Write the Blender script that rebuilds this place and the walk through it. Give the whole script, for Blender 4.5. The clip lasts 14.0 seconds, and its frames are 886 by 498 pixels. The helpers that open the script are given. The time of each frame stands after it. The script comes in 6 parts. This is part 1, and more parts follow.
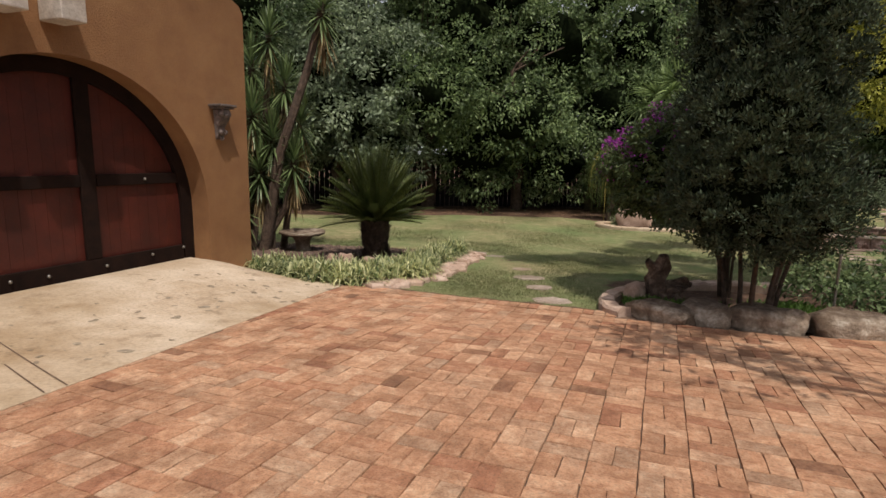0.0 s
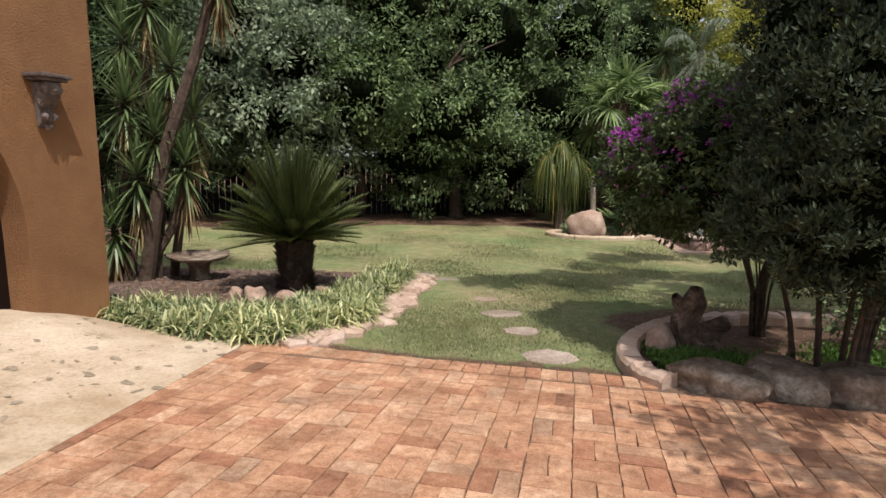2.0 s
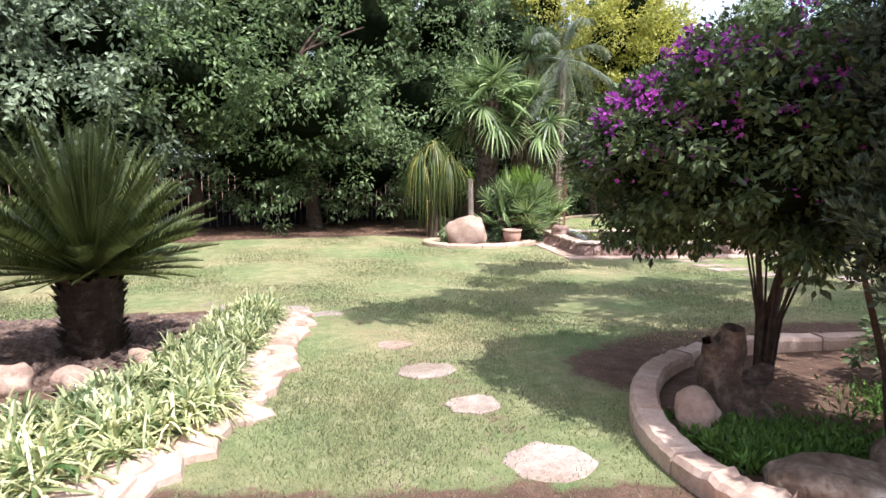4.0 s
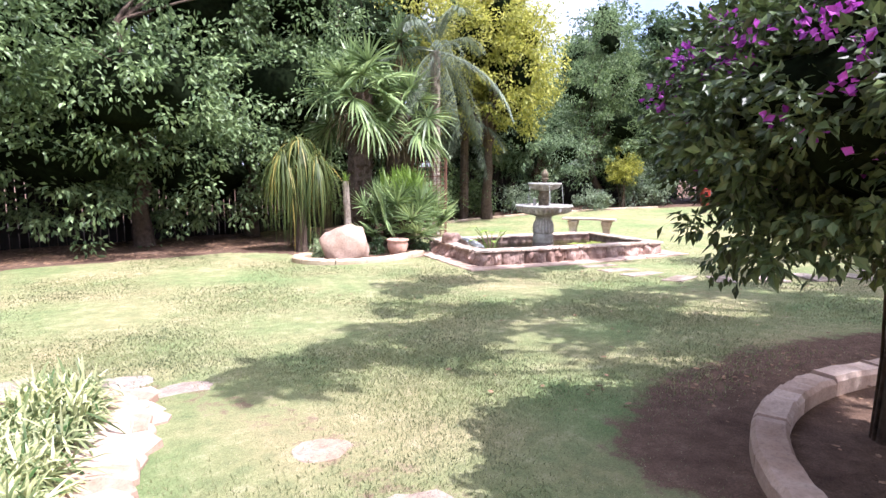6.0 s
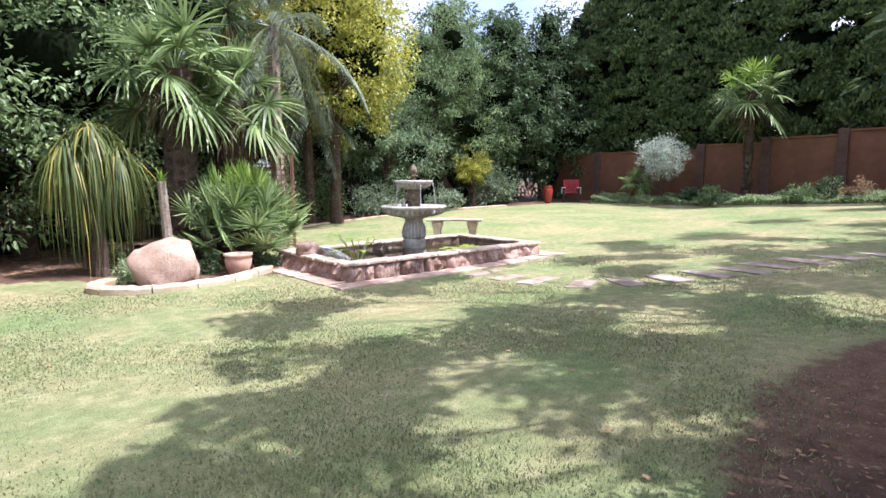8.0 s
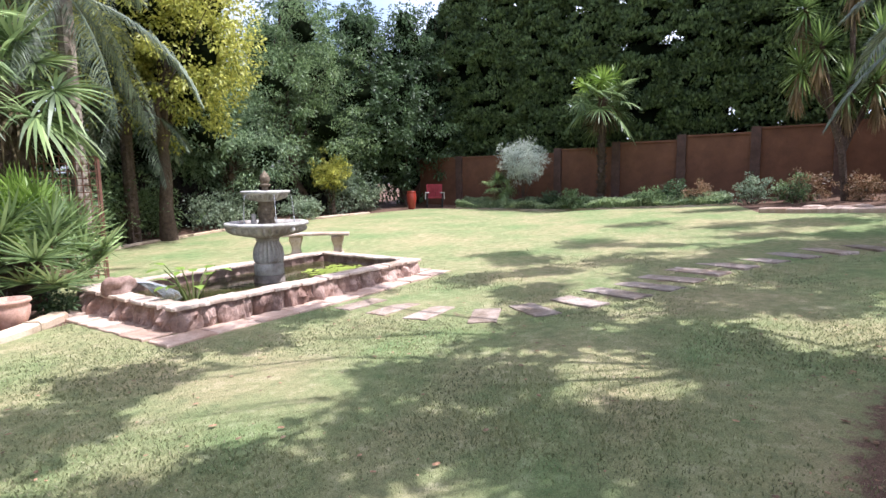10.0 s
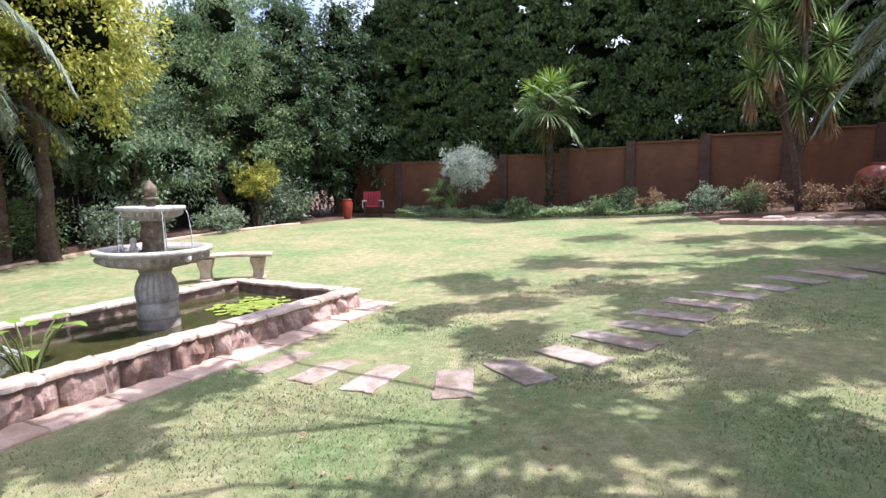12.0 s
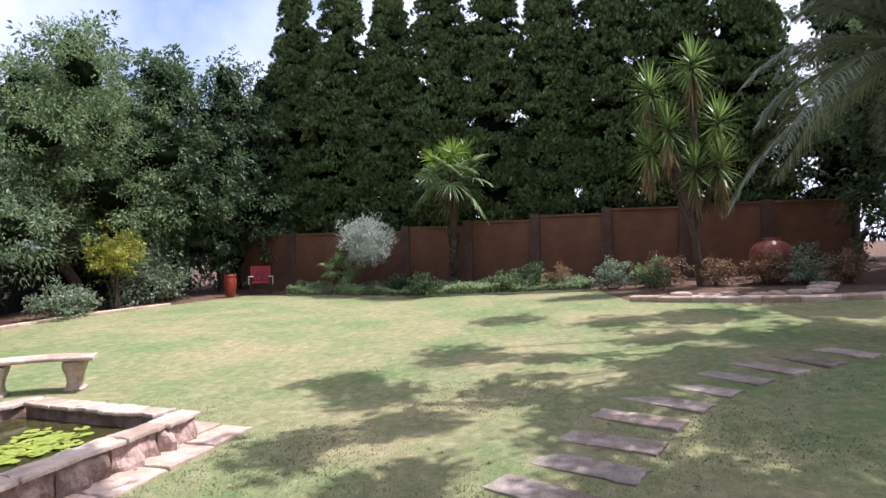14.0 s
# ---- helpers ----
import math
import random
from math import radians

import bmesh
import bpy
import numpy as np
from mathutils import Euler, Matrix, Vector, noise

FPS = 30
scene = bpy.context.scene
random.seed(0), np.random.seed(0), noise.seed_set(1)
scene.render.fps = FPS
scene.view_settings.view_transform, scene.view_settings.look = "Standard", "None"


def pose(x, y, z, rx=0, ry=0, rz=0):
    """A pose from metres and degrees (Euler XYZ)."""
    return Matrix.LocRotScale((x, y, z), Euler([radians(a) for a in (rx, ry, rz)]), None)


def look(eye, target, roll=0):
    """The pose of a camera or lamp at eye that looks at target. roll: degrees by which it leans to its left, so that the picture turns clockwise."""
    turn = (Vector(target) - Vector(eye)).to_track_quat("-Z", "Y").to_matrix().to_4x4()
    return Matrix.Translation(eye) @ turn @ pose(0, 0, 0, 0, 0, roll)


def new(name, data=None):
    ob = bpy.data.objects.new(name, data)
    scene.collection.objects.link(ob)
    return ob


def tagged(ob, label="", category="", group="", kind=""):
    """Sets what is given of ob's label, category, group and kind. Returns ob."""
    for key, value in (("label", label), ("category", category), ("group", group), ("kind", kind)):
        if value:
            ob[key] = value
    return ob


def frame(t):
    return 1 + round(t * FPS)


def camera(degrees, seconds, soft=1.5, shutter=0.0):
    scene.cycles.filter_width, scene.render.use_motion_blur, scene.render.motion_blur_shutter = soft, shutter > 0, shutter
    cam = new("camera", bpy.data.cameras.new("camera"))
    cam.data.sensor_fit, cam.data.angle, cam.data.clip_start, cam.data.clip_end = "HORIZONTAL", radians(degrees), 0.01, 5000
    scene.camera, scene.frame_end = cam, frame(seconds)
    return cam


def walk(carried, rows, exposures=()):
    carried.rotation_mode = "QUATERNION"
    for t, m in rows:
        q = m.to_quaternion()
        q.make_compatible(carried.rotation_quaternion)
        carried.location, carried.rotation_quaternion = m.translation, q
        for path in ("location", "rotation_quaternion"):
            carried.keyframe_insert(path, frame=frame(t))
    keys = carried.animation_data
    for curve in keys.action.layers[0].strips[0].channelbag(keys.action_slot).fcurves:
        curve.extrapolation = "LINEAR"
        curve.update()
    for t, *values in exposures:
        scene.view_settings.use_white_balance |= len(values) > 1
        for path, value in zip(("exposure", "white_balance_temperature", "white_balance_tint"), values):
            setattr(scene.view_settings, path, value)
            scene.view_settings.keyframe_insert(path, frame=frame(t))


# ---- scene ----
cam = camera(77.7, 14.0)
SIZE = 1.16  # the plan below is drawn this much under true size, and enlarged at the end
METRES, EYE, TILT, LEAN, TURN = 11.9 * SIZE, 1.12 * SIZE, -3.4, 0.4, 0.0
ROWS = [
    (0.0, 0.0, 0.0, 0.0, 0.18, -6.39, -1.57),
    (0.5, -0.0038, 0.0376, 0.0008, -0.82, -6.26, -1.5),
    (1.0, -0.0074, 0.0744, 0.002, -2.37, -6.12, -1.37),
    (1.5, -0.0099, 0.1119, 0.0035, -4.51, -5.96, -1.25),
    (2.0, -0.0139, 0.1491, 0.0037, -7.44, -5.77, -1.08),
    (2.5, -0.0166, 0.1872, 0.0037, -11.18, -5.57, -0.89),
    (3.0, -0.0196, 0.2241, 0.0037, -14.87, -5.38, -0.6),
    (5.5, -0.0086, 0.4134, 0.0002, -35.64, -4.48, 1.14),
    (6.0, 0.0004, 0.4502, 0.0009, -39.04, -4.44, 1.43),
    (6.5, 0.0136, 0.4851, 0.0007, -42.79, -4.49, 1.8),
    (7.0, 0.0312, 0.5166, 0.0011, -47.35, -4.63, 2.24),
    (7.5, 0.0488, 0.5476, 0.0003, -51.54, -4.72, 2.6),
    (8.0, 0.0707, 0.5761, 0.0015, -55.94, -4.85, 2.9),
    (8.5, 0.092, 0.6014, 0.0039, -61.02, -5.03, 3.34),
    (9.0, 0.1161, 0.6215, 0.0068, -65.0, -5.18, 3.64),
    (11.5, 0.2674, 0.698, 0.024, -76.38, -5.43, 4.0),
    (12.0, 0.3007, 0.7092, 0.0257, -77.6, -5.33, 3.95),
    (12.5, 0.3358, 0.714, 0.0265, -79.44, -5.29, 3.95),
    (13.0, 0.3691, 0.714, 0.0283, -81.4, -5.12, 3.97),
    (13.5, 0.4016, 0.7119, 0.033, -84.15, -3.52, 4.11),
    (14.0, 0.4304, 0.7079, 0.039, -87.25, 1.21, 4.19),
]
EXPOSURES = [(0.0, -0.52, 6800, 14), (1.5, -0.28, 6600, 13), (3.2, 0.5, 6100, 15), (4.6, 1.2, 5750, 19), (6.0, 1.35, 5700, 23), (7.5, 1.15, 5700, 21), (9.0, 1.0, 5700, 19), (12.5, 0.97, 5650, 20), (14.0, 0.65, 5800, 21)]
walk(cam, [(t, pose(0, 0, EYE, TILT, LEAN, TURN) @ pose(METRES * x, METRES * y, METRES * z, 90 + pitch, roll, yaw)) for t, x, y, z, yaw, pitch, roll in ROWS],
     exposures=EXPOSURES)

# ---- world and sun ----
SUN = Vector((0.17, -0.46, 1.0)).normalized()
world = bpy.data.worlds.new("world")
scene.world = world
world.use_nodes = True
wn = world.node_tree
sky = wn.nodes.new("ShaderNodeTexSky")
sky.sky_type, sky.sun_disc = "NISHITA", False
sky.sun_elevation = math.asin(SUN.z)
sky.dust_density = 4.0
sky.sun_rotation = math.atan2(SUN.x, SUN.y)
where = wn.nodes.new("ShaderNodeTexCoord")
puffs = wn.nodes.new("ShaderNodeTexNoise")
puffs.inputs["Scale"].default_value, puffs.inputs["Detail"].default_value, puffs.inputs["Roughness"].default_value = 1.7, 7.0, 0.55
cover = wn.nodes.new("ShaderNodeValToRGB")
cover.color_ramp.elements[0].position, cover.color_ramp.elements[1].position = 0.36, 0.62
clouds = wn.nodes.new("ShaderNodeMix")
clouds.data_type = "RGBA"
clouds.inputs[7].default_value = (5.6, 5.8, 6.2, 1)
wn.links.new(where.outputs["Generated"], puffs.inputs["Vector"])
wn.links.new(puffs.outputs[0], cover.inputs[0])
wn.links.new(cover.outputs[0], clouds.inputs[0])
wn.links.new(sky.outputs[0], clouds.inputs[6])
wn.links.new(clouds.outputs[2], wn.nodes["Background"].inputs[0])
wn.nodes["Background"].inputs[1].default_value = 0.15
sun = new("sun", bpy.data.lights.new("sun", "SUN"))
sun.data.energy, sun.data.angle, sun.data.color = 4.2, radians(0.5), (1.0, 0.95, 0.87)
sun.matrix_world = look(SUN * 50, (0, 0, 0))


# ---- materials ----
def nodes(name):
    m = bpy.data.materials.new(name)
    m.use_nodes = True
    t = m.node_tree
    return m, t, t.nodes["Principled BSDF"]


def put(t, kind, **kw):
    n = t.nodes.new(kind)
    for k, v in kw.items():
        n.inputs[k.replace("_", " ")].default_value = v
    return n


def ramp(t, fac, stops):
    r = t.nodes.new("ShaderNodeValToRGB")
    e = r.color_ramp.elements
    while len(e) < len(stops):
        e.new(0.5)
    for el, (p, c) in zip(e, stops):
        el.position, el.color = p, (*c, 1)
    t.links.new(fac, r.inputs[0])
    return r.outputs[0]


def mixc(t, kind, fac, a, b):
    m = t.nodes.new("ShaderNodeMix")
    m.data_type, m.blend_type = "RGBA", kind
    for sock, v in ((m.inputs[0], fac), (m.inputs[6], a), (m.inputs[7], b)):
        if isinstance(v, (int, float)):
            sock.default_value = v
        elif isinstance(v, tuple):
            sock.default_value = (*v, 1)
        else:
            t.links.new(v, sock)
    return m.outputs[2]


def surface(name, stops, scale=6.0, rough=0.8, bump=0.3, fine=60.0, stain=(0.75, 0.7, 0.65), stain_at=0.35, per=None, spread=None, metal=0.0, depth=0.01, speck=0.25):
    """A mottled solid: colour stops over noise, larger stains, fine relief; per: 'object' or 'island' tints pieces by spread."""
    m, t, p = nodes(name)
    co = t.nodes.new("ShaderNodeTexCoord")
    n1 = put(t, "ShaderNodeTexNoise", Scale=scale, Detail=8.0, Roughness=0.65)
    n2 = put(t, "ShaderNodeTexNoise", Scale=scale * 0.17, Detail=5.0, Roughness=0.6)
    n3 = put(t, "ShaderNodeTexNoise", Scale=fine, Detail=6.0, Roughness=0.7)
    where = co.outputs["Object"]
    if per == "object":
        off = t.nodes.new("ShaderNodeVectorMath")
        off.operation = "MULTIPLY_ADD"
        off.inputs[1].default_value = (37.0, 61.0, 13.0)
        t.links.new(t.nodes.new("ShaderNodeObjectInfo").outputs["Random"], off.inputs[0])
        t.links.new(where, off.inputs[2])
        where = off.outputs[0]
    for n in (n1, n2, n3):
        t.links.new(where, n.inputs["Vector"])
    col = ramp(t, n1.outputs[0], stops)
    if per:
        src = t.nodes.new("ShaderNodeObjectInfo").outputs["Random"] if per == "object" else t.nodes.new("ShaderNodeNewGeometry").outputs["Random Per Island"]
        col = mixc(t, "MULTIPLY", 1.0, col, ramp(t, src, spread))
    col = mixc(t, "MULTIPLY", 1.0, col, ramp(t, n3.outputs[0], [(0.32, (1 - speck, 1 - speck, 1 - speck)), (0.5, (1, 1, 1)), (0.7, (1 + speck * 0.4,) * 3)]))
    mask = ramp(t, n2.outputs[0], [(stain_at, (1, 1, 1)), (stain_at + 0.22, (0, 0, 0))])
    col = mixc(t, "MULTIPLY", mask, col, stain)
    t.links.new(col, p.inputs["Base Color"])
    p.inputs["Roughness"].default_value, p.inputs["Metallic"].default_value = rough, metal
    b = put(t, "ShaderNodeBump", Strength=bump, Distance=depth)
    t.links.new(n3.outputs[0], b.inputs["Height"])
    t.links.new(b.outputs[0], p.inputs["Normal"])
    return m


def leaf(name, dark, light, glow=0.35, rough=0.45, extra=None):
    """Leaves: each island its own shade between dark and light, a part of the light passing through."""
    m, t, p = nodes(name)
    g = t.nodes.new("ShaderNodeNewGeometry")
    stops = [(0.0, dark), (0.8, light)] + ([(1.0, extra)] if extra else [])
    col = ramp(t, g.outputs["Random Per Island"], stops)
    co = t.nodes.new("ShaderNodeTexCoord")
    n = put(t, "ShaderNodeTexNoise", Scale=1.3, Detail=4.0)
    t.links.new(co.outputs["Object"], n.inputs["Vector"])
    col = mixc(t, "MULTIPLY", 1.0, col, ramp(t, n.outputs[0], [(0.3, (0.65, 0.7, 0.65)), (0.7, (1.15, 1.15, 1.0))]))
    t.links.new(col, p.inputs["Base Color"])
    p.inputs["Roughness"].default_value = rough
    p.inputs["Specular IOR Level"].default_value = 0.35
    tr = t.nodes.new("ShaderNodeBsdfTranslucent")
    t.links.new(col, tr.inputs[0])
    ms = t.nodes.new("ShaderNodeMixShader")
    ms.inputs[0].default_value = glow
    t.links.new(p.outputs[0], ms.inputs[1])
    t.links.new(tr.outputs[0], ms.inputs[2])
    t.links.new(ms.outputs[0], t.nodes["Material Output"].inputs[0])
    return m


def ground_material():
    m, t, p = nodes("lawn_and_soil")
    co = t.nodes.new("ShaderNodeTexCoord").outputs["Object"]
    big = put(t, "ShaderNodeTexNoise", Scale=0.7, Detail=6.0, Roughness=0.6)
    mid = put(t, "ShaderNodeTexNoise", Scale=7.0, Detail=8.0, Roughness=0.75)
    fine = put(t, "ShaderNodeTexNoise", Scale=90.0, Detail=6.0, Roughness=0.8)
    for n in (big, mid, fine):
        t.links.new(co, n.inputs["Vector"])
    grass = ramp(t, mid.outputs[0], [(0.3, (0.15, 0.175, 0.095)), (0.52, (0.238, 0.243, 0.135)), (0.72, (0.37, 0.35, 0.24))])
    grass = mixc(t, "MULTIPLY", 1.0, grass, ramp(t, big.outputs[0], [(0.35, (0.74, 0.93, 0.74)), (0.65, (1.3, 1.12, 1.15))]))
    grass = mixc(t, "MULTIPLY", 1.0, grass, ramp(t, fine.outputs[0], [(0.3, (0.66, 0.68, 0.6)), (0.65, (1.24, 1.24, 1.16))]))
    soil = ramp(t, mid.outputs[0], [(0.3, (0.075, 0.046, 0.034)), (0.6, (0.165, 0.108, 0.078)), (0.8, (0.27, 0.195, 0.145))])
    soil = mixc(t, "MULTIPLY", 1.0, soil, ramp(t, fine.outputs[0], [(0.3, (0.6, 0.6, 0.6)), (0.65, (1.3, 1.25, 1.2))]))
    at = t.nodes.new("ShaderNodeAttribute")
    at.attribute_name = "soil"
    ad = t.nodes.new("ShaderNodeMath")
    ad.operation = "ADD"
    t.links.new(at.outputs["Fac"], ad.inputs[0])
    t.links.new(mid.outputs[0], ad.inputs[1])
    mask = ramp(t, ad.outputs[0], [(0.85, (0, 0, 0)), (1.1, (1, 1, 1))])
    t.links.new(mixc(t, "MIX", mask, grass, soil), p.inputs["Base Color"])
    p.inputs["Roughness"].default_value = 0.95
    p.inputs["Specular IOR Level"].default_value = 0.1
    b = put(t, "ShaderNodeBump", Strength=0.7, Distance=0.02)
    t.links.new(fine.outputs[0], b.inputs["Height"])
    t.links.new(b.outputs[0], p.inputs["Normal"])
    return m


M_GROUND = ground_material()
M_BRICK = surface("clay_paver", [(0.3, (0.40, 0.205, 0.115)), (0.5, (0.54, 0.31, 0.185)), (0.72, (0.66, 0.44, 0.29))], 22, 0.85, 0.8, 95,
                  (0.66, 0.62, 0.6), 0.38, "object", [(0.0, (0.5, 0.45, 0.42)), (0.05, (0.8, 0.64, 0.6)), (0.2, (0.95, 0.87, 0.82)), (0.6, (1.03, 1.0, 0.98)), (0.88, (1.14, 1.2, 1.24)), (1.0, (0.9, 0.97, 1.02))], speck=0.4)
M_BRICK_FAR = surface("clay_paver_far", [(0.3, (0.40, 0.205, 0.115)), (0.5, (0.54, 0.31, 0.185)), (0.72, (0.66, 0.44, 0.29))], 22, 0.85, 0.8, 95,
                      (0.62, 0.58, 0.55), 0.36, "island", [(0.0, (0.5, 0.45, 0.42)), (0.05, (0.8, 0.64, 0.6)), (0.2, (0.95, 0.87, 0.82)), (0.6, (1.03, 1.0, 0.98)), (0.88, (1.14, 1.2, 1.24)), (1.0, (0.9, 0.97, 1.02))], speck=0.4)
M_SAND = surface("joint_sand", [(0.3, (0.10, 0.062, 0.042)), (0.7, (0.22, 0.145, 0.1))], 20, 0.95, 0.4, 120)
M_CONCRETE = surface("pale_concrete", [(0.3, (0.38, 0.29, 0.2)), (0.42, (0.54, 0.43, 0.31)), (0.7, (0.64, 0.535, 0.41))], 4, 0.85, 0.35, 45, (0.66, 0.58, 0.47), 0.36)
M_OCHRE = surface("ochre_render", [(0.3, (0.25, 0.122, 0.052)), (0.6, (0.32, 0.165, 0.07)), (0.8, (0.37, 0.2, 0.09))], 3, 0.9, 1.0, 55, (0.8, 0.75, 0.7), 0.36, depth=0.02, speck=0.12)
M_STAIN = surface("leaf_stain", [(0.3, (0.24, 0.19, 0.13)), (0.7, (0.42, 0.35, 0.26))], 30, 0.9, 0.1, 60)
M_DARKRED = surface("red_stained_board", [(0.3, (0.045, 0.006, 0.003)), (0.6, (0.08, 0.011, 0.005)), (0.8, (0.105, 0.016, 0.008))], 4, 0.55, 0.3, 50)
M_DARKWOOD = surface("dark_stained_wood", [(0.3, (0.008, 0.004, 0.003)), (0.7, (0.02, 0.009, 0.006))], 8, 0.85, 0.3, 60)
M_DARKWOOD.node_tree.nodes["Principled BSDF"].inputs["Specular IOR Level"].default_value = 0.15
M_STEEL = surface("worn_steel", [(0.3, (0.2, 0.19, 0.17)), (0.7, (0.38, 0.36, 0.33))], 20, 0.5, 0.1, 80, metal=0.9)
M_CORBEL = surface("weathered_grey_stone", [(0.3, (0.06, 0.05, 0.045)), (0.55, (0.15, 0.12, 0.11)), (0.8, (0.3, 0.24, 0.22))], 14, 0.85, 0.5, 60)
M_BEAM = surface("greyed_timber", [(0.3, (0.38, 0.34, 0.30)), (0.7, (0.62, 0.58, 0.52))], 10, 0.85, 0.3, 60)
M_FOUNTAIN = surface("fountain_stone", [(0.3, (0.36, 0.34, 0.32)), (0.55, (0.58, 0.56, 0.52)), (0.75, (0.70, 0.68, 0.64))], 9, 0.75, 0.4, 70, (0.55, 0.5, 0.45), 0.36)
M_DRUM = surface("stained_wet_stone", [(0.3, (0.10, 0.08, 0.065)), (0.55, (0.24, 0.20, 0.17)), (0.75, (0.40, 0.36, 0.32))], 6, 0.6, 0.4, 60)
M_FINIAL = surface("stained_finial_stone", [(0.3, (0.08, 0.06, 0.04)), (0.55, (0.2, 0.155, 0.105)), (0.75, (0.42, 0.36, 0.27))], 16, 0.85, 0.4, 70)
M_COPING = surface("coping_stone", [(0.3, (0.42, 0.33, 0.27)), (0.55, (0.60, 0.50, 0.42)), (0.75, (0.68, 0.60, 0.52))], 8, 0.85, 0.6, 50, (0.65, 0.58, 0.52), 0.36, "object", [(0, (0.85, 0.82, 0.8)), (1, (1.1, 1.08, 1.05))])
M_SANDSTONE = surface("rough_sandstone", [(0.3, (0.24, 0.165, 0.13)), (0.55, (0.44, 0.33, 0.27)), (0.75, (0.62, 0.50, 0.43))], 9, 0.9, 0.8, 40, (0.6, 0.5, 0.45), 0.36, "object", [(0, (0.75, 0.7, 0.7)), (1, (1.15, 1.1, 1.1))], depth=0.02)
M_SLAB = surface("sandstone_paving", [(0.3, (0.42, 0.31, 0.24)), (0.55, (0.56, 0.43, 0.35)), (0.75, (0.66, 0.55, 0.46))], 6, 0.9, 0.4, 60, (0.7, 0.62, 0.56), 0.36, "object", [(0, (0.85, 0.82, 0.8)), (1, (1.12, 1.1, 1.08))])
M_STEPSTONE = surface("pink_grey_step_stone", [(0.3, (0.32, 0.26, 0.22)), (0.55, (0.48, 0.40, 0.345)), (0.75, (0.6, 0.52, 0.46))], 11, 0.95, 0.8, 70, (0.6, 0.55, 0.47), 0.4, "object", [(0, (0.7, 0.7, 0.68)), (1, (1.15, 1.1, 1.06))], speck=0.4)
M_BOULDER = surface("brown_boulder", [(0.3, (0.2, 0.15, 0.11)), (0.5, (0.4, 0.32, 0.24)), (0.66, (0.66, 0.59, 0.49))], 9, 0.9, 1.0, 35, (0.4, 0.34, 0.3), 0.42, depth=0.03)
M_PINKROCK = surface("pink_boulder", [(0.3, (0.36, 0.24, 0.18)), (0.55, (0.50, 0.36, 0.28)), (0.75, (0.60, 0.47, 0.38))], 4, 0.9, 0.6, 30, depth=0.03)
M_TERRA = surface("terracotta", [(0.3, (0.46, 0.27, 0.2)), (0.7, (0.64, 0.43, 0.35))], 8, 0.8, 0.3, 50)
M_WALL = surface("garden_wall_paint", [(0.3, (0.15, 0.068, 0.038)), (0.6, (0.235, 0.11, 0.058)), (0.8, (0.30, 0.15, 0.085))], 1.6, 0.9, 0.5, 40, (0.6, 0.55, 0.5), 0.4)
M_PILASTER = surface("dark_wall_post", [(0.3, (0.075, 0.045, 0.035)), (0.6, (0.13, 0.075, 0.055)), (0.8, (0.17, 0.1, 0.07))], 5, 0.9, 0.4, 40)
M_BARK = surface("brown_bark", [(0.3, (0.05, 0.034, 0.024)), (0.6, (0.13, 0.09, 0.065)), (0.8, (0.2, 0.15, 0.11))], 14, 0.95, 1.0, 30, depth=0.03)
M_PALEBARK = surface("pale_bark", [(0.3, (0.22, 0.18, 0.14)), (0.6, (0.40, 0.34, 0.28)), (0.8, (0.5, 0.45, 0.38))], 10, 0.9, 0.8, 40, depth=0.02)
M_WOOD = surface("old_stump_wood", [(0.3, (0.04, 0.025, 0.018)), (0.5, (0.13, 0.085, 0.06)), (0.75, (0.36, 0.27, 0.2))], 12, 0.9, 1.0, 30, depth=0.03)
M_REDPOT = surface("red_glazed_pot", [(0.3, (0.26, 0.03, 0.02)), (0.7, (0.40, 0.06, 0.035))], 5, 0.35, 0.1, 50)
M_URN = surface("dull_red_urn", [(0.3, (0.22, 0.05, 0.035)), (0.7, (0.33, 0.09, 0.06))], 5, 0.45, 0.2, 50)
M_TRELLIS = surface("red_brown_lattice", [(0.3, (0.16, 0.07, 0.045)), (0.7, (0.27, 0.13, 0.09))], 12, 0.8, 0.3, 60)
# boards coloured near black, so the shade under the trees is in the colour
M_FENCE = surface("shade_dark_fence_board", [(0.3, (0.008, 0.006, 0.005)), (0.7, (0.022, 0.017, 0.015))], 8, 0.95, 0.4, 40)
M_BLACKMETAL = surface("dark_metal", [(0.3, (0.02, 0.02, 0.02)), (0.7, (0.05, 0.05, 0.05))], 12, 0.5, 0.1, 60, metal=0.5)
M_CLOTH_RED = surface("red_striped_cloth", [(0.3, (0.28, 0.03, 0.04)), (0.7, (0.42, 0.06, 0.07))], 12, 0.9, 0.2, 120)
M_CLOTH_PALE = surface("pale_cloth", [(0.3, (0.5, 0.48, 0.44)), (0.7, (0.7, 0.68, 0.63))], 12, 0.9, 0.2, 120)
M_GRAVEL = surface("grey_pebbles", [(0.3, (0.075, 0.055, 0.045)), (0.7, (0.24, 0.18, 0.145))], 20, 0.9, 0.4, 60, per="island", spread=[(0, (0.6, 0.55, 0.55)), (1, (1.3, 1.2, 1.15))])
M_LITTER = surface("dry_leaf_litter", [(0.3, (0.16, 0.09, 0.05)), (0.7, (0.42, 0.28, 0.18))], 20, 0.9, 0.2, 60, per="island", spread=[(0, (0.5, 0.5, 0.5)), (1, (1.4, 1.3, 1.2))])

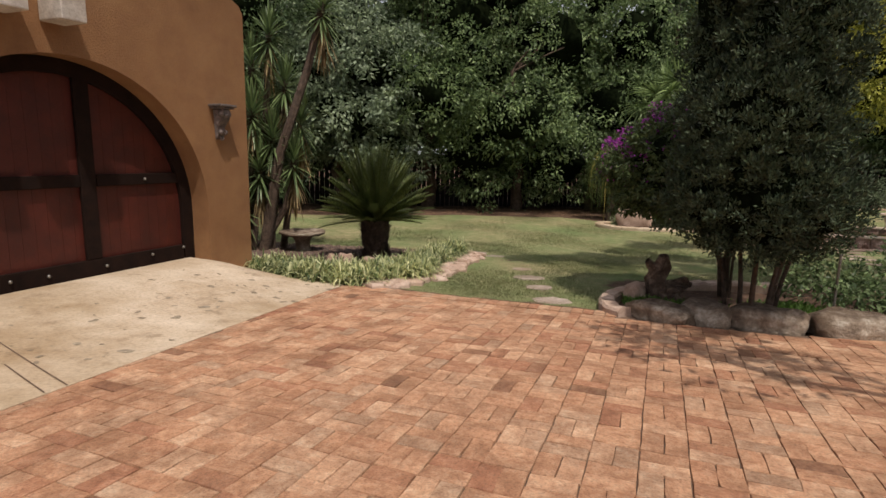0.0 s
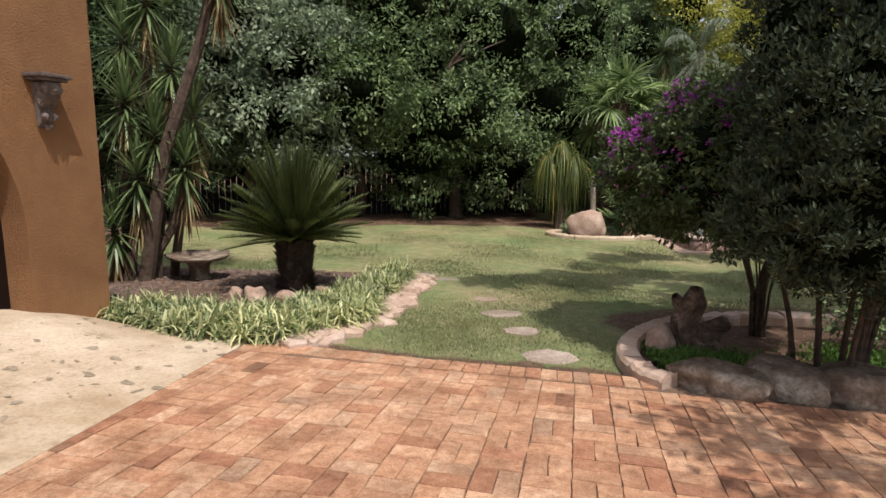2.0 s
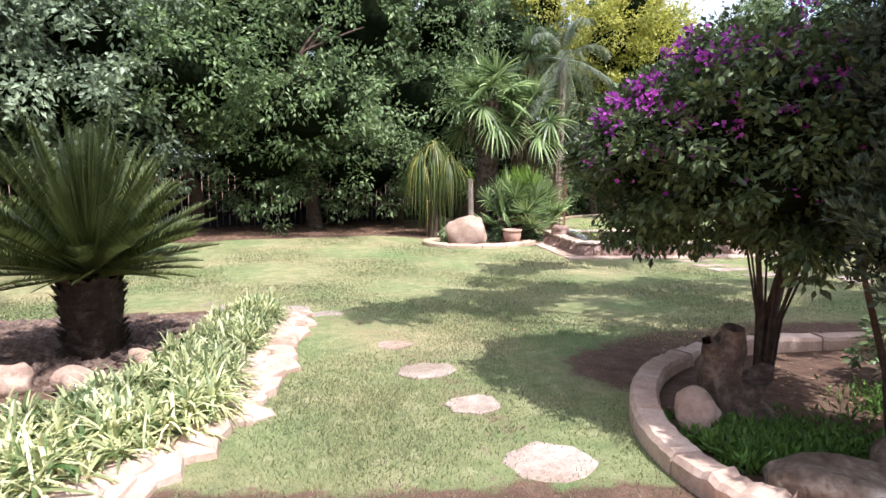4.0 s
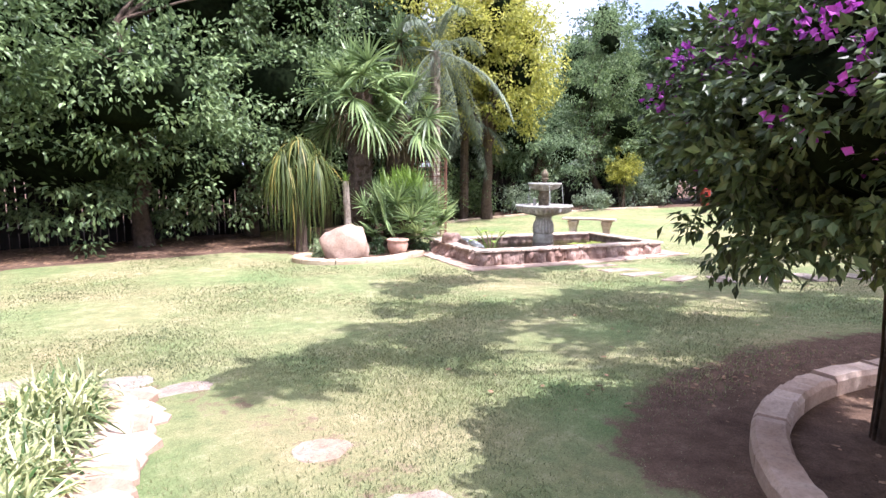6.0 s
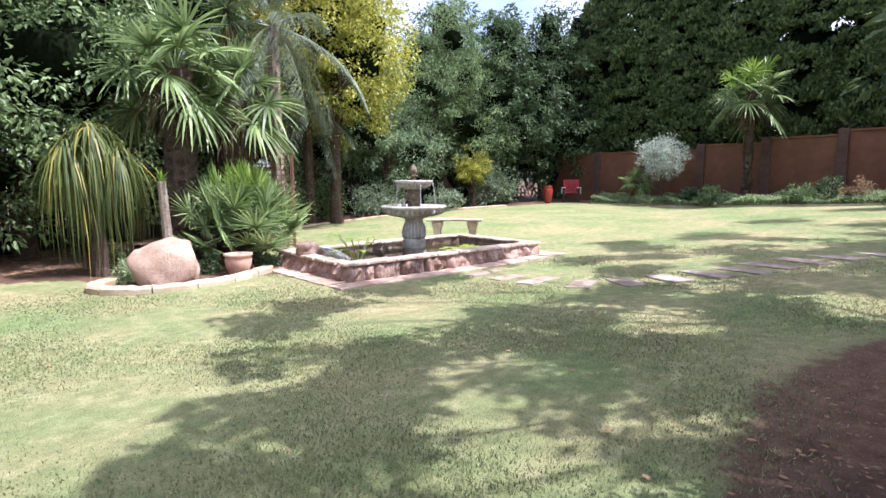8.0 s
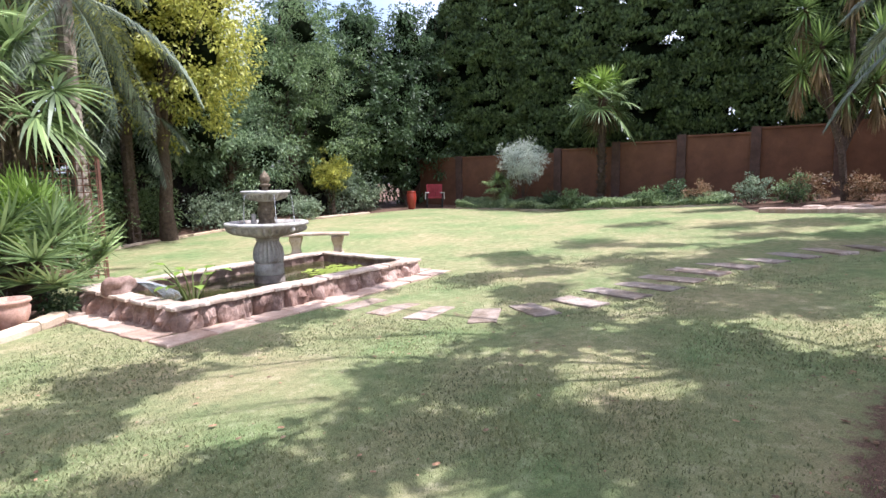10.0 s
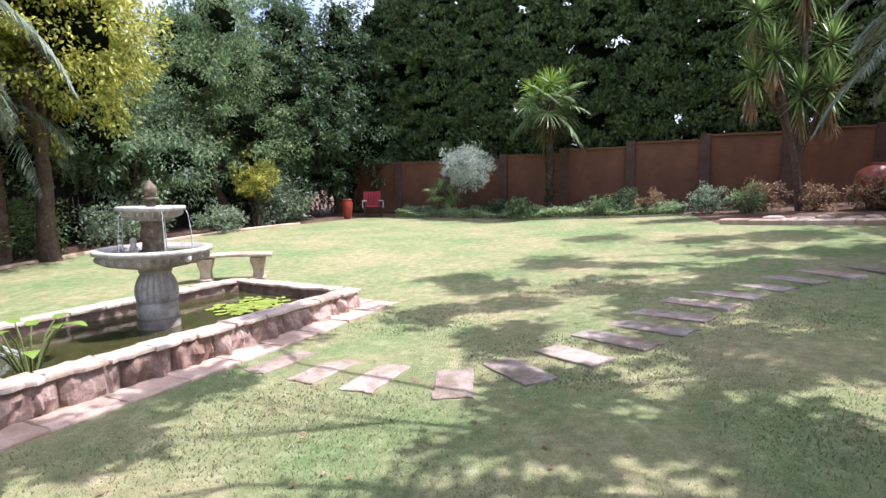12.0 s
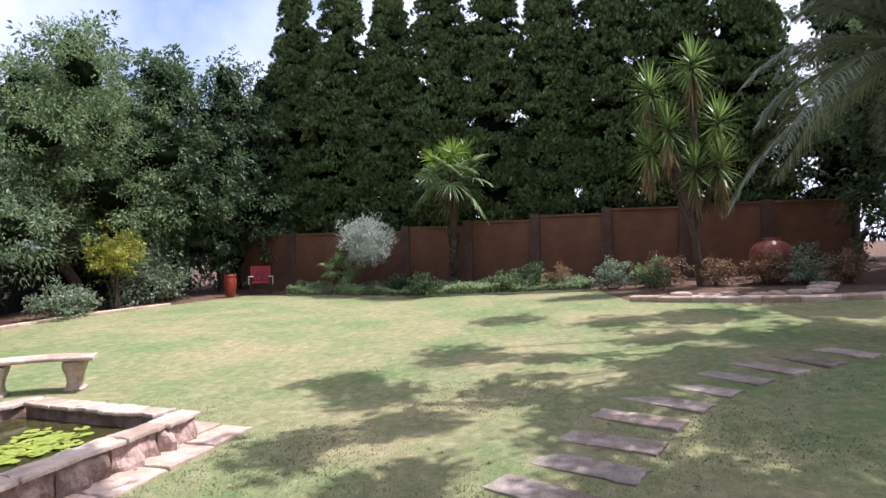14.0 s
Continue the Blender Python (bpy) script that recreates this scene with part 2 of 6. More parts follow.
L_OAK = leaf("broad_leaf_mid_green", (0.055, 0.095, 0.04), (0.29, 0.385, 0.19))
L_DARK = leaf("broad_leaf_dark_green", (0.03, 0.055, 0.027), (0.139, 0.207, 0.101))
L_GREY = leaf("grey_green_leaf", (0.099, 0.133, 0.086), (0.367, 0.441, 0.321))
L_YELLOW = leaf("golden_leaf", (0.22, 0.24, 0.04), (0.66, 0.63, 0.16), 0.4)
L_SILVER = leaf("silver_leaf", (0.28, 0.32, 0.30), (0.66, 0.7, 0.67), 0.25)
L_BLUE = leaf("blue_green_leaf", (0.06, 0.105, 0.055), (0.32, 0.42, 0.26))
L_CYPRESS = leaf("cypress_green", (0.02, 0.036, 0.014), (0.17, 0.235, 0.09), 0.1, 0.65)
# near-black colour that stands in for the shade between leaves inside crowns
L_CROWNSHADE = surface("crown_shade_black", [(0.3, (0.004, 0.006, 0.003)), (0.7, (0.012, 0.018, 0.008))], 14, 0.95, 0.8, 30)
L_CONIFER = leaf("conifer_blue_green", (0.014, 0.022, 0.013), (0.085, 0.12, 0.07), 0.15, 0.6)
L_CYCAD = leaf("cycad_green", (0.028, 0.042, 0.014), (0.15, 0.18, 0.06), 0.2, 0.4)
L_YUCCA = leaf("yucca_green", (0.066, 0.103, 0.045), (0.229, 0.306, 0.14), 0.25, 0.4)
L_YUCCABRIGHT = leaf("bright_yucca_green", (0.08, 0.14, 0.04), (0.34, 0.46, 0.16), 0.3, 0.4)
L_DRY = leaf("dry_leaf", (0.16, 0.1, 0.05), (0.42, 0.3, 0.17), 0.25, 0.8)
L_SKIRT = leaf("old_palm_skirt", (0.05, 0.035, 0.02), (0.2, 0.15, 0.09), 0.15, 0.9)
L_PALM = leaf("fan_palm_green", (0.099, 0.151, 0.059), (0.362, 0.466, 0.212), 0.3, 0.4)
L_PALMLIME = leaf("young_palm_green", (0.12, 0.2, 0.03), (0.3, 0.42, 0.09), 0.35, 0.4)
L_COCOS = leaf("grey_palm_green", (0.07, 0.09, 0.062), (0.27, 0.315, 0.23), 0.2, 0.4)
L_PONY = leaf("ponytail_green", (0.06, 0.09, 0.025), (0.22, 0.26, 0.09), 0.3, 0.5, (0.5, 0.36, 0.1))
L_VARIEG = leaf("striped_cream_leaf", (0.05, 0.11, 0.03), (0.60, 0.60, 0.34), 0.3, 0.4, (0.78, 0.76, 0.52))
L_CROWNSHADE.node_tree.nodes['Principled BSDF'].inputs['Specular IOR Level'].default_value = 0.0
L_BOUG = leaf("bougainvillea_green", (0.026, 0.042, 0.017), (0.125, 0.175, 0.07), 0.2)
L_MAUVE = leaf("mauve_bract", (0.2, 0.02, 0.26), (0.52, 0.1, 0.56), 0.4, 0.7)
L_COVER = leaf("groundcover_green", (0.16, 0.22, 0.11), (0.52, 0.6, 0.37), 0.35)
L_MOSS = leaf("bright_groundcover", (0.05, 0.11, 0.02), (0.16, 0.28, 0.06), 0.3)
L_RUST = leaf("rust_tipped_leaf", (0.12, 0.09, 0.04), (0.42, 0.25, 0.16), 0.3)
L_GRASS = leaf("grass_blade", (0.168, 0.19, 0.095), (0.325, 0.325, 0.185), 0.5, 0.6, (0.48, 0.43, 0.31))
L_LILY = leaf("lily_pad", (0.16, 0.24, 0.03), (0.42, 0.48, 0.1), 0.15, 0.4)


def water_material():
    m, t, p = nodes("pond_water")
    co = t.nodes.new("ShaderNodeTexCoord")
    n = put(t, "ShaderNodeTexNoise", Scale=9.0, Detail=4.0)
    t.links.new(co.outputs["Object"], n.inputs["Vector"])
    b = put(t, "ShaderNodeBump", Strength=0.18, Distance=0.02)
    t.links.new(n.outputs[0], b.inputs["Height"])
    t.links.new(b.outputs[0], p.inputs["Normal"])
    t.links.new(ramp(t, n.outputs[0], [(0.3, (0.035, 0.035, 0.012)), (0.7, (0.07, 0.065, 0.025))]), p.inputs["Base Color"])
    p.inputs["Roughness"].default_value = 0.06
    return m


M_WATER = water_material()


# ---- mesh helpers ----
def G(x, y):
    """Height of the ground."""
    s1, s2 = (y - 10.8) / 0.5, (x - 9) / 0.8
    f1 = s1 if s1 > 30 else math.log1p(math.exp(s1))
    f2 = s2 if s2 > 30 else math.log1p(math.exp(s2))
    return -0.007 * x - 0.0594 * y + 0.06 * 0.5 * f1 + 0.035 * 0.8 * f2


def arr(name, verts, faces, mat, smooth=False):
    """A mesh from arrays: verts n x 3, faces a list of index arrays, each m x k."""
    me = bpy.data.meshes.new(name)
    verts = np.asarray(verts, dtype=np.float32)
    faces = [np.asarray(f, dtype=np.int32) for f in (faces if isinstance(faces, list) else [faces]) if len(f)]
    me.vertices.add(len(verts))
    me.vertices.foreach_set("co", verts.ravel())
    loops = np.concatenate([f.ravel() for f in faces])
    totals = np.concatenate([np.full(len(f), f.shape[1], np.int32) for f in faces])
    me.loops.add(len(loops))
    me.loops.foreach_set("vertex_index", loops)
    me.polygons.add(len(totals))
    me.polygons.foreach_set("loop_start", np.concatenate([[0], np.cumsum(totals)[:-1]]).astype(np.int32))
    me.polygons.foreach_set("use_smooth", np.full(len(totals), smooth))
    me.update(calc_edges=True)
    me.materials.append(mat)
    return me


def obj(name, me, parent=None, **tags):
    ob = new(name, me)
    if parent is not None:
        ob.parent = parent
    return tagged(ob, **tags)


def part(name, bm, mat, parent=None, label="", smooth=False):
    me = bpy.data.meshes.new(name)
    bm.to_mesh(me)
    bm.free()
    me.materials.append(mat)
    if smooth:
        me.polygons.foreach_set("use_smooth", np.ones(len(me.polygons), bool))
    return obj(name, me, parent, label=label)


def thing(name, x, y, z=None, rz=0, **tags):
    e = new(name)
    e.matrix_basis = pose(x, y, G(x, y) if z is None else z, 0, 0, rz)
    e.empty_display_size = 0.1
    return tagged(e, **tags)


def box(bm, x0, y0, z0, x1, y1, z1, bevel=0.0):
    r = bmesh.ops.create_cube(bm, size=1)
    for v in r["verts"]:
        v.co = Vector(((x0 + x1) / 2 + v.co.x * (x1 - x0), (y0 + y1) / 2 + v.co.y * (y1 - y0), (z0 + z1) / 2 + v.co.z * (z1 - z0)))
    if bevel:
        edges = {e for v in r["verts"] for e in v.link_edges}
        bmesh.ops.bevel(bm, geom=list(edges), offset=bevel, segments=2, affect="EDGES", profile=0.6)
    return bm


def boxed(*a, **k):
    return box(bmesh.new(), *a, **k)


def lathe(bm, profile, n=32, flute=0.0, lobes=16, x=0, y=0):
    """Turn a profile of (radius, height); flute presses lobes into it where a third value says how much."""
    rings = []
    for p in profile:
        r, z, f = (*p, 0)[:3]
        rings.append([bm.verts.new((x + (r + f * flute * abs(math.sin(lobes * a / 2))) * math.cos(a), y + (r + f * flute * abs(math.sin(lobes * a / 2))) * math.sin(a), z))
                      for a in (2 * math.pi * i / n for i in range(n))])
    for a, b in zip(rings, rings[1:]):
        for i in range(n):
            bm.faces.new((a[i], a[(i + 1) % n], b[(i + 1) % n], b[i]))
    bm.faces.new(rings[-1])
    bm.faces.new(rings[0][::-1])
    return bm


def tube_arrays(points, radii, n=7, wob=0.0, rng=None):
    pts, rad = [Vector(p) for p in points], radii
    vs, side = [], Vector((1, 0.13, 0))
    for i, p in enumerate(pts):
        d = (pts[min(i + 1, len(pts) - 1)] - pts[max(i - 1, 0)]).normalized()
        a = d.cross(side if abs(d.dot(side)) < 0.95 else Vector((0, 1, 0))).normalized()
        b = d.cross(a)
        for k in range(n):
            w = 1 + (wob * (rng.random() - 0.5) if rng is not None else 0)
            ang = 2 * math.pi * k / n
            vs.append(p + (a * math.cos(ang) + b * math.sin(ang)) * rad[i] * w)
    fs = [(i * n + k, i * n + (k + 1) % n, (i + 1) * n + (k + 1) % n, (i + 1) * n + k) for i in range(len(pts) - 1) for k in range(n)]
    return np.array([tuple(v) for v in vs]), np.array(fs)


def join_arrays(lst):
    vs, fs, o = [], [], 0
    for v, f in lst:
        vs.append(v)
        fs.append(f + o)
        o += len(v)
    return np.concatenate(vs), np.concatenate(fs)


def unit(a):
    return a / np.maximum(np.linalg.norm(a, axis=1, keepdims=True), 1e-6)


def leaf_arrays(P, D, N, L, W):
    """One folded diamond a leaf, from P along D, facing N."""
    D, N = unit(D), unit(N)
    S = unit(np.cross(D, N))
    N = np.cross(S, D)
    L, W = L[:, None], W[:, None]
    n = len(P)
    v = np.stack([P, P + D * L * 0.45 + S * W * 0.5 + N * W * 0.12, P + D * L - N * L * 0.08, P + D * L * 0.45 - S * W * 0.5 + N * W * 0.12], 1).reshape(-1, 3)
    i = np.arange(n)[:, None] * 4
    return v, np.concatenate([i, i + 1, i + 2, i + 3], 1)


def blade_arrays(P, D, L, W, droop, S=3, stiff=0.5, twist=None):
    """Long leaves: strips from P along D that bend down by droop."""
    n = len(P)
    D = unit(D)
    side = np.cross(D, np.array([0, 0, 1.0])) + 1e-4
    side = unit(side)
    if twist is not None:
        up = np.cross(side, D)
        side = side * np.cos(twist)[:, None] + up * np.sin(twist)[:, None]
    prof = {1: [1, 0.05], 2: [0.8, 0.9, 0.05], 3: [0.7, 1.0, 0.7, 0.04], 4: [0.6, 1, 0.95, 0.6, 0.04]}[S]
    vs = []
    for k in range(S + 1):
        t = k / S
        c = P + D * (L * t)[:, None]
        c[:, 2] -= droop * L * t ** 2
        c -= D * (np.maximum(droop, 0) * L * 0.25 * t ** 3)[:, None]
        w = side * (W * prof[k] * 0.5)[:, None]
        vs += [c - w, c + w]
    v = np.stack(vs, 1).reshape(-1, 3)
    m = 2 * (S + 1)
    i = np.arange(n)[:, None] * m
    f = np.concatenate([np.concatenate([i + 2 * k, i + 2 * k + 1, i + 2 * k + 3, i + 2 * k + 2], 1) for k in range(S)])
    return v, f


def crown_points(rng, blobs, clumps, each, spread, shell=0.55):
    """Leaf places and outward ways: clumps in the outer part of ellipsoids (x, y, z, rx, ry, rz)."""
    B = np.array(blobs, float)
    w = B[:, 3] * B[:, 4] + B[:, 4] * B[:, 5]
    k = rng.choice(len(B), clumps, p=w / w.sum())
    d = unit(rng.normal(size=(clumps, 3)))
    r = shell + (1 - shell) * rng.random(clumps) ** 0.7
    C = B[k, :3] + d * B[k, 3:] * r[:, None]
    C += rng.normal(size=C.shape) * spread * 0.8
    s = spread * (0.6 + 0.8 * rng.random(clumps))
    e = unit(rng.normal(size=(clumps * each, 3)))
    P = np.repeat(C, each, 0) + e * (np.repeat(s, each) * rng.random(clumps * each) ** 0.45)[:, None] * np.array([1, 1, 0.7])
    return P, e * 0.8 + np.repeat(d, each, 0) * 0.5


def foliage(name, rng, blobs, clumps, each, spread, size, mat, parent, shell=0.55, narrow=0.5, hang=0.25, origin=(0, 0, 0), label=""):
    P, O = crown_points(rng, blobs, clumps, each, spread, shell)
    n = len(P)
    D = O + rng.normal(size=(n, 3)) * 0.5 + np.array([0, 0, -hang])
    N = rng.normal(size=(n, 3)) * 0.6 + np.array([0, 0, 1.0]) + O * 0.5
    L = size * (0.7 + 0.6 * rng.random(n))
    v, f = leaf_arrays(P - np.array(origin), D, N, L, L * narrow)
    return obj(name, arr(name, v, f, mat), parent, label=label)


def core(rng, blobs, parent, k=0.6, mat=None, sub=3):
    """The dense inside of a crown: solid lumps whose near-black colour paints its shade."""
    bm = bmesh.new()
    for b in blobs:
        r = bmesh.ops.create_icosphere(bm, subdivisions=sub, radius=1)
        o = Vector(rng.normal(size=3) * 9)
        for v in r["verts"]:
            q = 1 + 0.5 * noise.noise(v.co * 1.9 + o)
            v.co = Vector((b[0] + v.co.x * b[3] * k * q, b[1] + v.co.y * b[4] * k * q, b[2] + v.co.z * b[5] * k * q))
    return part("inner_crown", bm, mat or L_CROWNSHADE, parent, smooth=True)


def limbs(rng, base, blobs, r0, mat, parent, name="trunk", split=0.45, n=7):
    """A trunk that forks towards the parts of its crown; everything relative to the base."""
    top = Vector(np.mean(np.array(blobs)[:, :3], 0)) - Vector(base)
    mid = Vector((top.x * split * 0.6, top.y * split * 0.6, top.z * split))
    pts = [Vector((0, 0, -0.08)), mid * 0.33 + Vector(rng.normal(size=3) * r0 * 0.5), mid * 0.66 + Vector(rng.normal(size=3) * r0 * 0.5), mid]
    lst = [tube_arrays(pts, [r0 * 1.35, r0, r0 * 0.85, r0 * 0.75], n, 0.15, rng)]
    for b in blobs:
        end = Vector(b[:3]) - Vector(base) + Vector((0, 0, b[5] * 0.3))
        h = (mid + end) / 2 + Vector(rng.normal(size=3) * 0.12 * (end - mid).length)
        lst.append(tube_arrays([mid * 0.95, h, end], [r0 * 0.6, r0 * 0.35, r0 * 0.08], 5, 0.1, rng))
        for _ in range(3):
            e2 = end + Vector(rng.normal(size=3)) * b[3] * 0.4
            lst.append(tube_arrays([h, (h + e2) / 2 + Vector(rng.normal(size=3) * 0.1), e2], [r0 * 0.25, r0 * 0.14, r0 * 0.04], 4, 0.1, rng))
    v, f = join_arrays(lst)
    return obj(name, arr(name, v, f, mat, True), parent)


def tree(name, x, y, blobs, clumps, each, spread, size, leafmat, seed, r0=0.15, bark=None, narrow=0.5, hang=0.25, shell=0.55, dense=0.6, **tags):
    """blobs: (dx, dy, height of the middle above the foot, rx, ry, rz)."""
    rng = np.random.default_rng(seed)
    t = thing(name, x, y, **tags)
    limbs(rng, (0, 0, 0), blobs, r0, bark or M_BARK, t)
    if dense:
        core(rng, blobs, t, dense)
    foliage("crown", rng, blobs, clumps, each, spread, size, leafmat, t, shell, narrow, hang)
    return t


def bush(name, x, y, blobs, clumps, each, spread, size, leafmat, seed, narrow=0.5, hang=0.1, stems=7, shell=0.4, **tags):
    rng = np.random.default_rng(seed)
    t = thing(name, x, y, **tags)
    lst = []
    B = np.array(blobs, float)
    for _ in range(stems):
        b = B[rng.integers(len(B))]
        e = b[:3] + rng.normal(size=3) * b[3:] * 0.35
        s = np.array([b[0] * 0.3 + rng.normal() * 0.05, b[1] * 0.3 + rng.normal() * 0.05, -0.03])
        lst.append(tube_arrays([s, (s + e) / 2 + rng.normal(size=3) * 0.04, e], [0.018, 0.012, 0.005], 5))
    v, f = join_arrays(lst)
    obj("stem", arr("stem", v, f, M_BARK), t, kind="stuff")
    foliage("leaves", rng, blobs, clumps, each, spread, size, leafmat, t, shell, narrow, hang)
    return t


def frond_pinnate(rng, way, length, arch, leaflet, pairs, mat, width=0.014, vee=0.5, seg=2, droop=0.15):
    """A feather leaf: an arching midrib from the origin with leaflets on both sides. Returns arrays."""
    way = Vector(way).normalized()
    pts = []
    for k in range(9):
        t = k / 8
        pts.append(way * length * t * (1 - 0.25 * arch * t * t) + Vector((0, 0, -arch * length * t * t * 0.75)))
    v0, f0 = tube_arrays(pts, [0.012 * (1 - 0.8 * k / 8) * (length ** 0.5) for k in range(9)], 4)
    A = np.array([tuple(p) for p in pts])
    t = np.linspace(0.16, 0.995, pairs)
    idx = t * 8
    i0 = np.minimum(idx.astype(int), 7)
    P = A[i0] + (A[i0 + 1] - A[i0]) * (idx - i0)[:, None]
    T = unit(A[i0 + 1] - A[i0])
    S = unit(np.cross(T, np.array([0, 0, 1.0])) + 1e-5)
    U = np.cross(S, T)
    Ls = leaflet * np.sin(np.clip(t * 1.02, 0, 1) * math.pi * 0.86 + 0.3) ** 0.7
    out = [(v0, f0)]
    for sgn in (-1, 1):
        D = S * sgn + T * 0.75 + U * vee + rng.normal(size=P.shape) * 0.06
        out.append(blade_arrays(P, D, Ls * (0.9 + 0.2 * rng.random(pairs)), np.full(pairs, width), np.full(pairs, droop), seg))
    return join_arrays(out)


def fan_leaf(rng, way, stalk, radius, rays, mat, droop=0.35, width=0.035, arch=0.3, spreadang=2.3, lift=0.0):
    """A fan leaf: a stalk and long rays that fold and hang at their tips."""
    way = Vector(way).normalized()
    tip = way * stalk + Vector((0, 0, -arch * stalk * 0.5))
    v0, f0 = tube_arrays([(0, 0, 0), way * stalk * 0.5 + Vector((0, 0, -arch * stalk * 0.08)), tip], [0.014, 0.011, 0.009], 4)
    d = ((tip - way * stalk * 0.6 + way * 0.2).normalized() + Vector((0, 0, lift))).normalized()
    s = d.cross(Vector((0, 0, 1))).normalized()
    roll = rng.normal() * 0.5
    s = s * math.cos(roll) + s.cross(d) * math.sin(roll)
    u = s.cross(d)
    a = np.linspace(-spreadang, spreadang, rays) + rng.normal(size=rays) * 0.03
    D = np.array([tuple(d * math.cos(k) + s * math.sin(k) + u * 0.22) for k in a])
    P = np.tile(np.array(tuple(tip)), (rays, 1))
    L = radius * (0.7 + 0.3 * np.cos(a * 0.5)) * (0.94 + 0.12 * rng.random(rays))
    v1, f1 = blade_arrays(P, D, L, np.full(rays, width), droop * (0.85 + 0.3 * rng.random(rays)), 4, twist=np.where(np.arange(rays) % 2, 0.45, -0.45) + rng.normal(size=rays) * 0.1)
    return join_arrays([(v0, f0), (v1, f1)])


def ring_ways(rng, n, lo, hi):
    """n ways round the compass, from hi to lo degrees above level, the steep ones first."""
    out = []
    for k in range(n):
        a = k * 2.39996 + rng.normal() * 0.15
        e = radians(hi + (lo - hi) * (k / max(n - 1, 1)) + rng.normal() * 4)
        out.append((math.cos(a) * math.cos(e), math.sin(a) * math.cos(e), math.sin(e)))
    return out


def trunk_part(rng, pts, radii, mat, parent, scales=0, n=9, stub=0.05):
    lst = [tube_arrays(pts, radii, n, 0.12, rng)]
    v, f = join_arrays(lst)
    t = obj("trunk", arr("trunk", v, f, mat, False), parent)
    if scales:
        A = np.array([tuple(p) for p in pts], float)
        k = rng.random(scales) * (len(A) - 1)
        i = np.minimum(k.astype(int), len(A) - 2)
        c = A[i] + (A[i + 1] - A[i]) * (k - i)[:, None]
        r = np.array(radii)[i]
        a = rng.random(scales) * 2 * math.pi
        D = np.stack([np.cos(a), np.sin(a), np.full(scales, 1.1)], 1)
        P = c + np.stack([np.cos(a) * r * 0.9, np.sin(a) * r * 0.9, np.zeros(scales)], 1)
        v, f = blade_arrays(P, D, np.full(scales, stub) * (0.7 + 0.7 * rng.random(scales)), np.full(scales, stub * 0.8), np.zeros(scales), 2)
        obj("leaf_base", arr("leaf_base", v, f, mat), t, kind="stuff")
    return t


def fan_palm(name, x, y, h, r, fans, radius, seed, mat, skirt=0, lime=0, lean=(0, 0), stalk=0.6, bark=None, lo=-35, hi=80, droop=(0.15, 0.5), rays=30, lift=0.0, **tags):
    rng = np.random.default_rng(seed)
    t = thing(name, x, y, **tags)
    pts = [(lean[0] * k * k / 16, lean[1] * k * k / 16, -0.05 + (h + 0.05) * k / 4) for k in range(5)]
    trunk_part(rng, pts, [r * 1.15, r, r * 0.95, r * 0.95, r], bark or M_BARK, t, 420, stub=0.13)
    top = Vector(pts[-1])
    for k, w in enumerate(ring_ways(rng, fans, lo, hi)):
        m = L_PALMLIME if k < lime else mat
        rr = radius * (0.85 + 0.3 * rng.random())
        v, f = fan_leaf(rng, w, stalk * (0.8 + 0.4 * rng.random()), rr, rays, m, droop=droop[0] + (droop[1] - droop[0]) * k / fans, width=1.55 * rr / rays, lift=lift)
        fr = obj("frond", arr("frond", v, f, m), t)
        fr.location = top
    for w in ring_ways(rng, skirt, -75, -40):
        v, f = fan_leaf(rng, w, stalk * 0.6, radius * 0.8, 18, L_DRY, droop=0.6)
        fr = obj("dry_frond", arr("dry_frond", v, f, L_SKIRT), t)
        fr.location = top
    return t


def feather_palm(name, x, y, h, r, fronds, length, seed, mat, leaflet=0.4, arch=0.6, pairs=46, lo=-20, hi=75, lean=(0, 0), bark=None, width=0.02, vee=0.25, droop=0.25, **tags):
    rng = np.random.default_rng(seed)
    t = thing(name, x, y, **tags)
    pts = [(lean[0] * k * k / 16, lean[1] * k * k / 16, -0.05 + (h + 0.05) * k / 4) for k in range(5)]
    trunk_part(rng, pts, [r * 1.15, r, r * 0.95, r * 0.9, r], bark or M_BARK, t, 240, stub=0.08)
    for k, w in enumerate(ring_ways(rng, fronds, lo, hi)):
        v, f = frond_pinnate(rng, w, length * (0.85 + 0.25 * rng.random()), arch * (0.7 + 0.5 * k / fronds), leaflet, pairs, mat, width, vee, 2, droop)
        fr = obj("frond", arr("frond", v, f, mat), t)
        fr.location = pts[-1]
    return t


def rosette(rng, at, n, length, width, mat, parent, name="leaf_head", lo=-60, hi=85, droop=0.1, dead=0, axis=(0, 0, 1)):
    q = Vector((0, 0, 1)).rotation_difference(Vector(axis))
    W = np.array([tuple(q @ Vector(w)) for w in ring_ways(rng, n, lo, hi)])
    P = np.tile(np.array(at, float), (n, 1)) - np.array(tuple(Vector(axis))) * (np.linspace(0, length * 0.45, n))[:, None]
    v, f = blade_arrays(P, W, length * (0.8 + 0.35 * rng.random(n)), np.full(n, width), droop * (0.4 + 1.2 * np.linspace(0, 1, n)), 3)
    h = obj(name, arr(name, v, f, mat), parent)
    if dead:
        W = np.array(ring_ways(rng, dead, -88, -50))
        P = np.array(at, float) - np.array([0, 0, length * 0.4]) - np.array([0, 0, 1]) * (rng.random(dead) * length * 0.7)[:, None]
        v, f = blade_arrays(P, W, length * (0.6 + 0.3 * rng.random(dead)), np.full(dead, width), np.full(dead, 0.3), 3)
        obj("dry_leaves", arr("dry_leaves", v, f, L_DRY), parent)
    return h


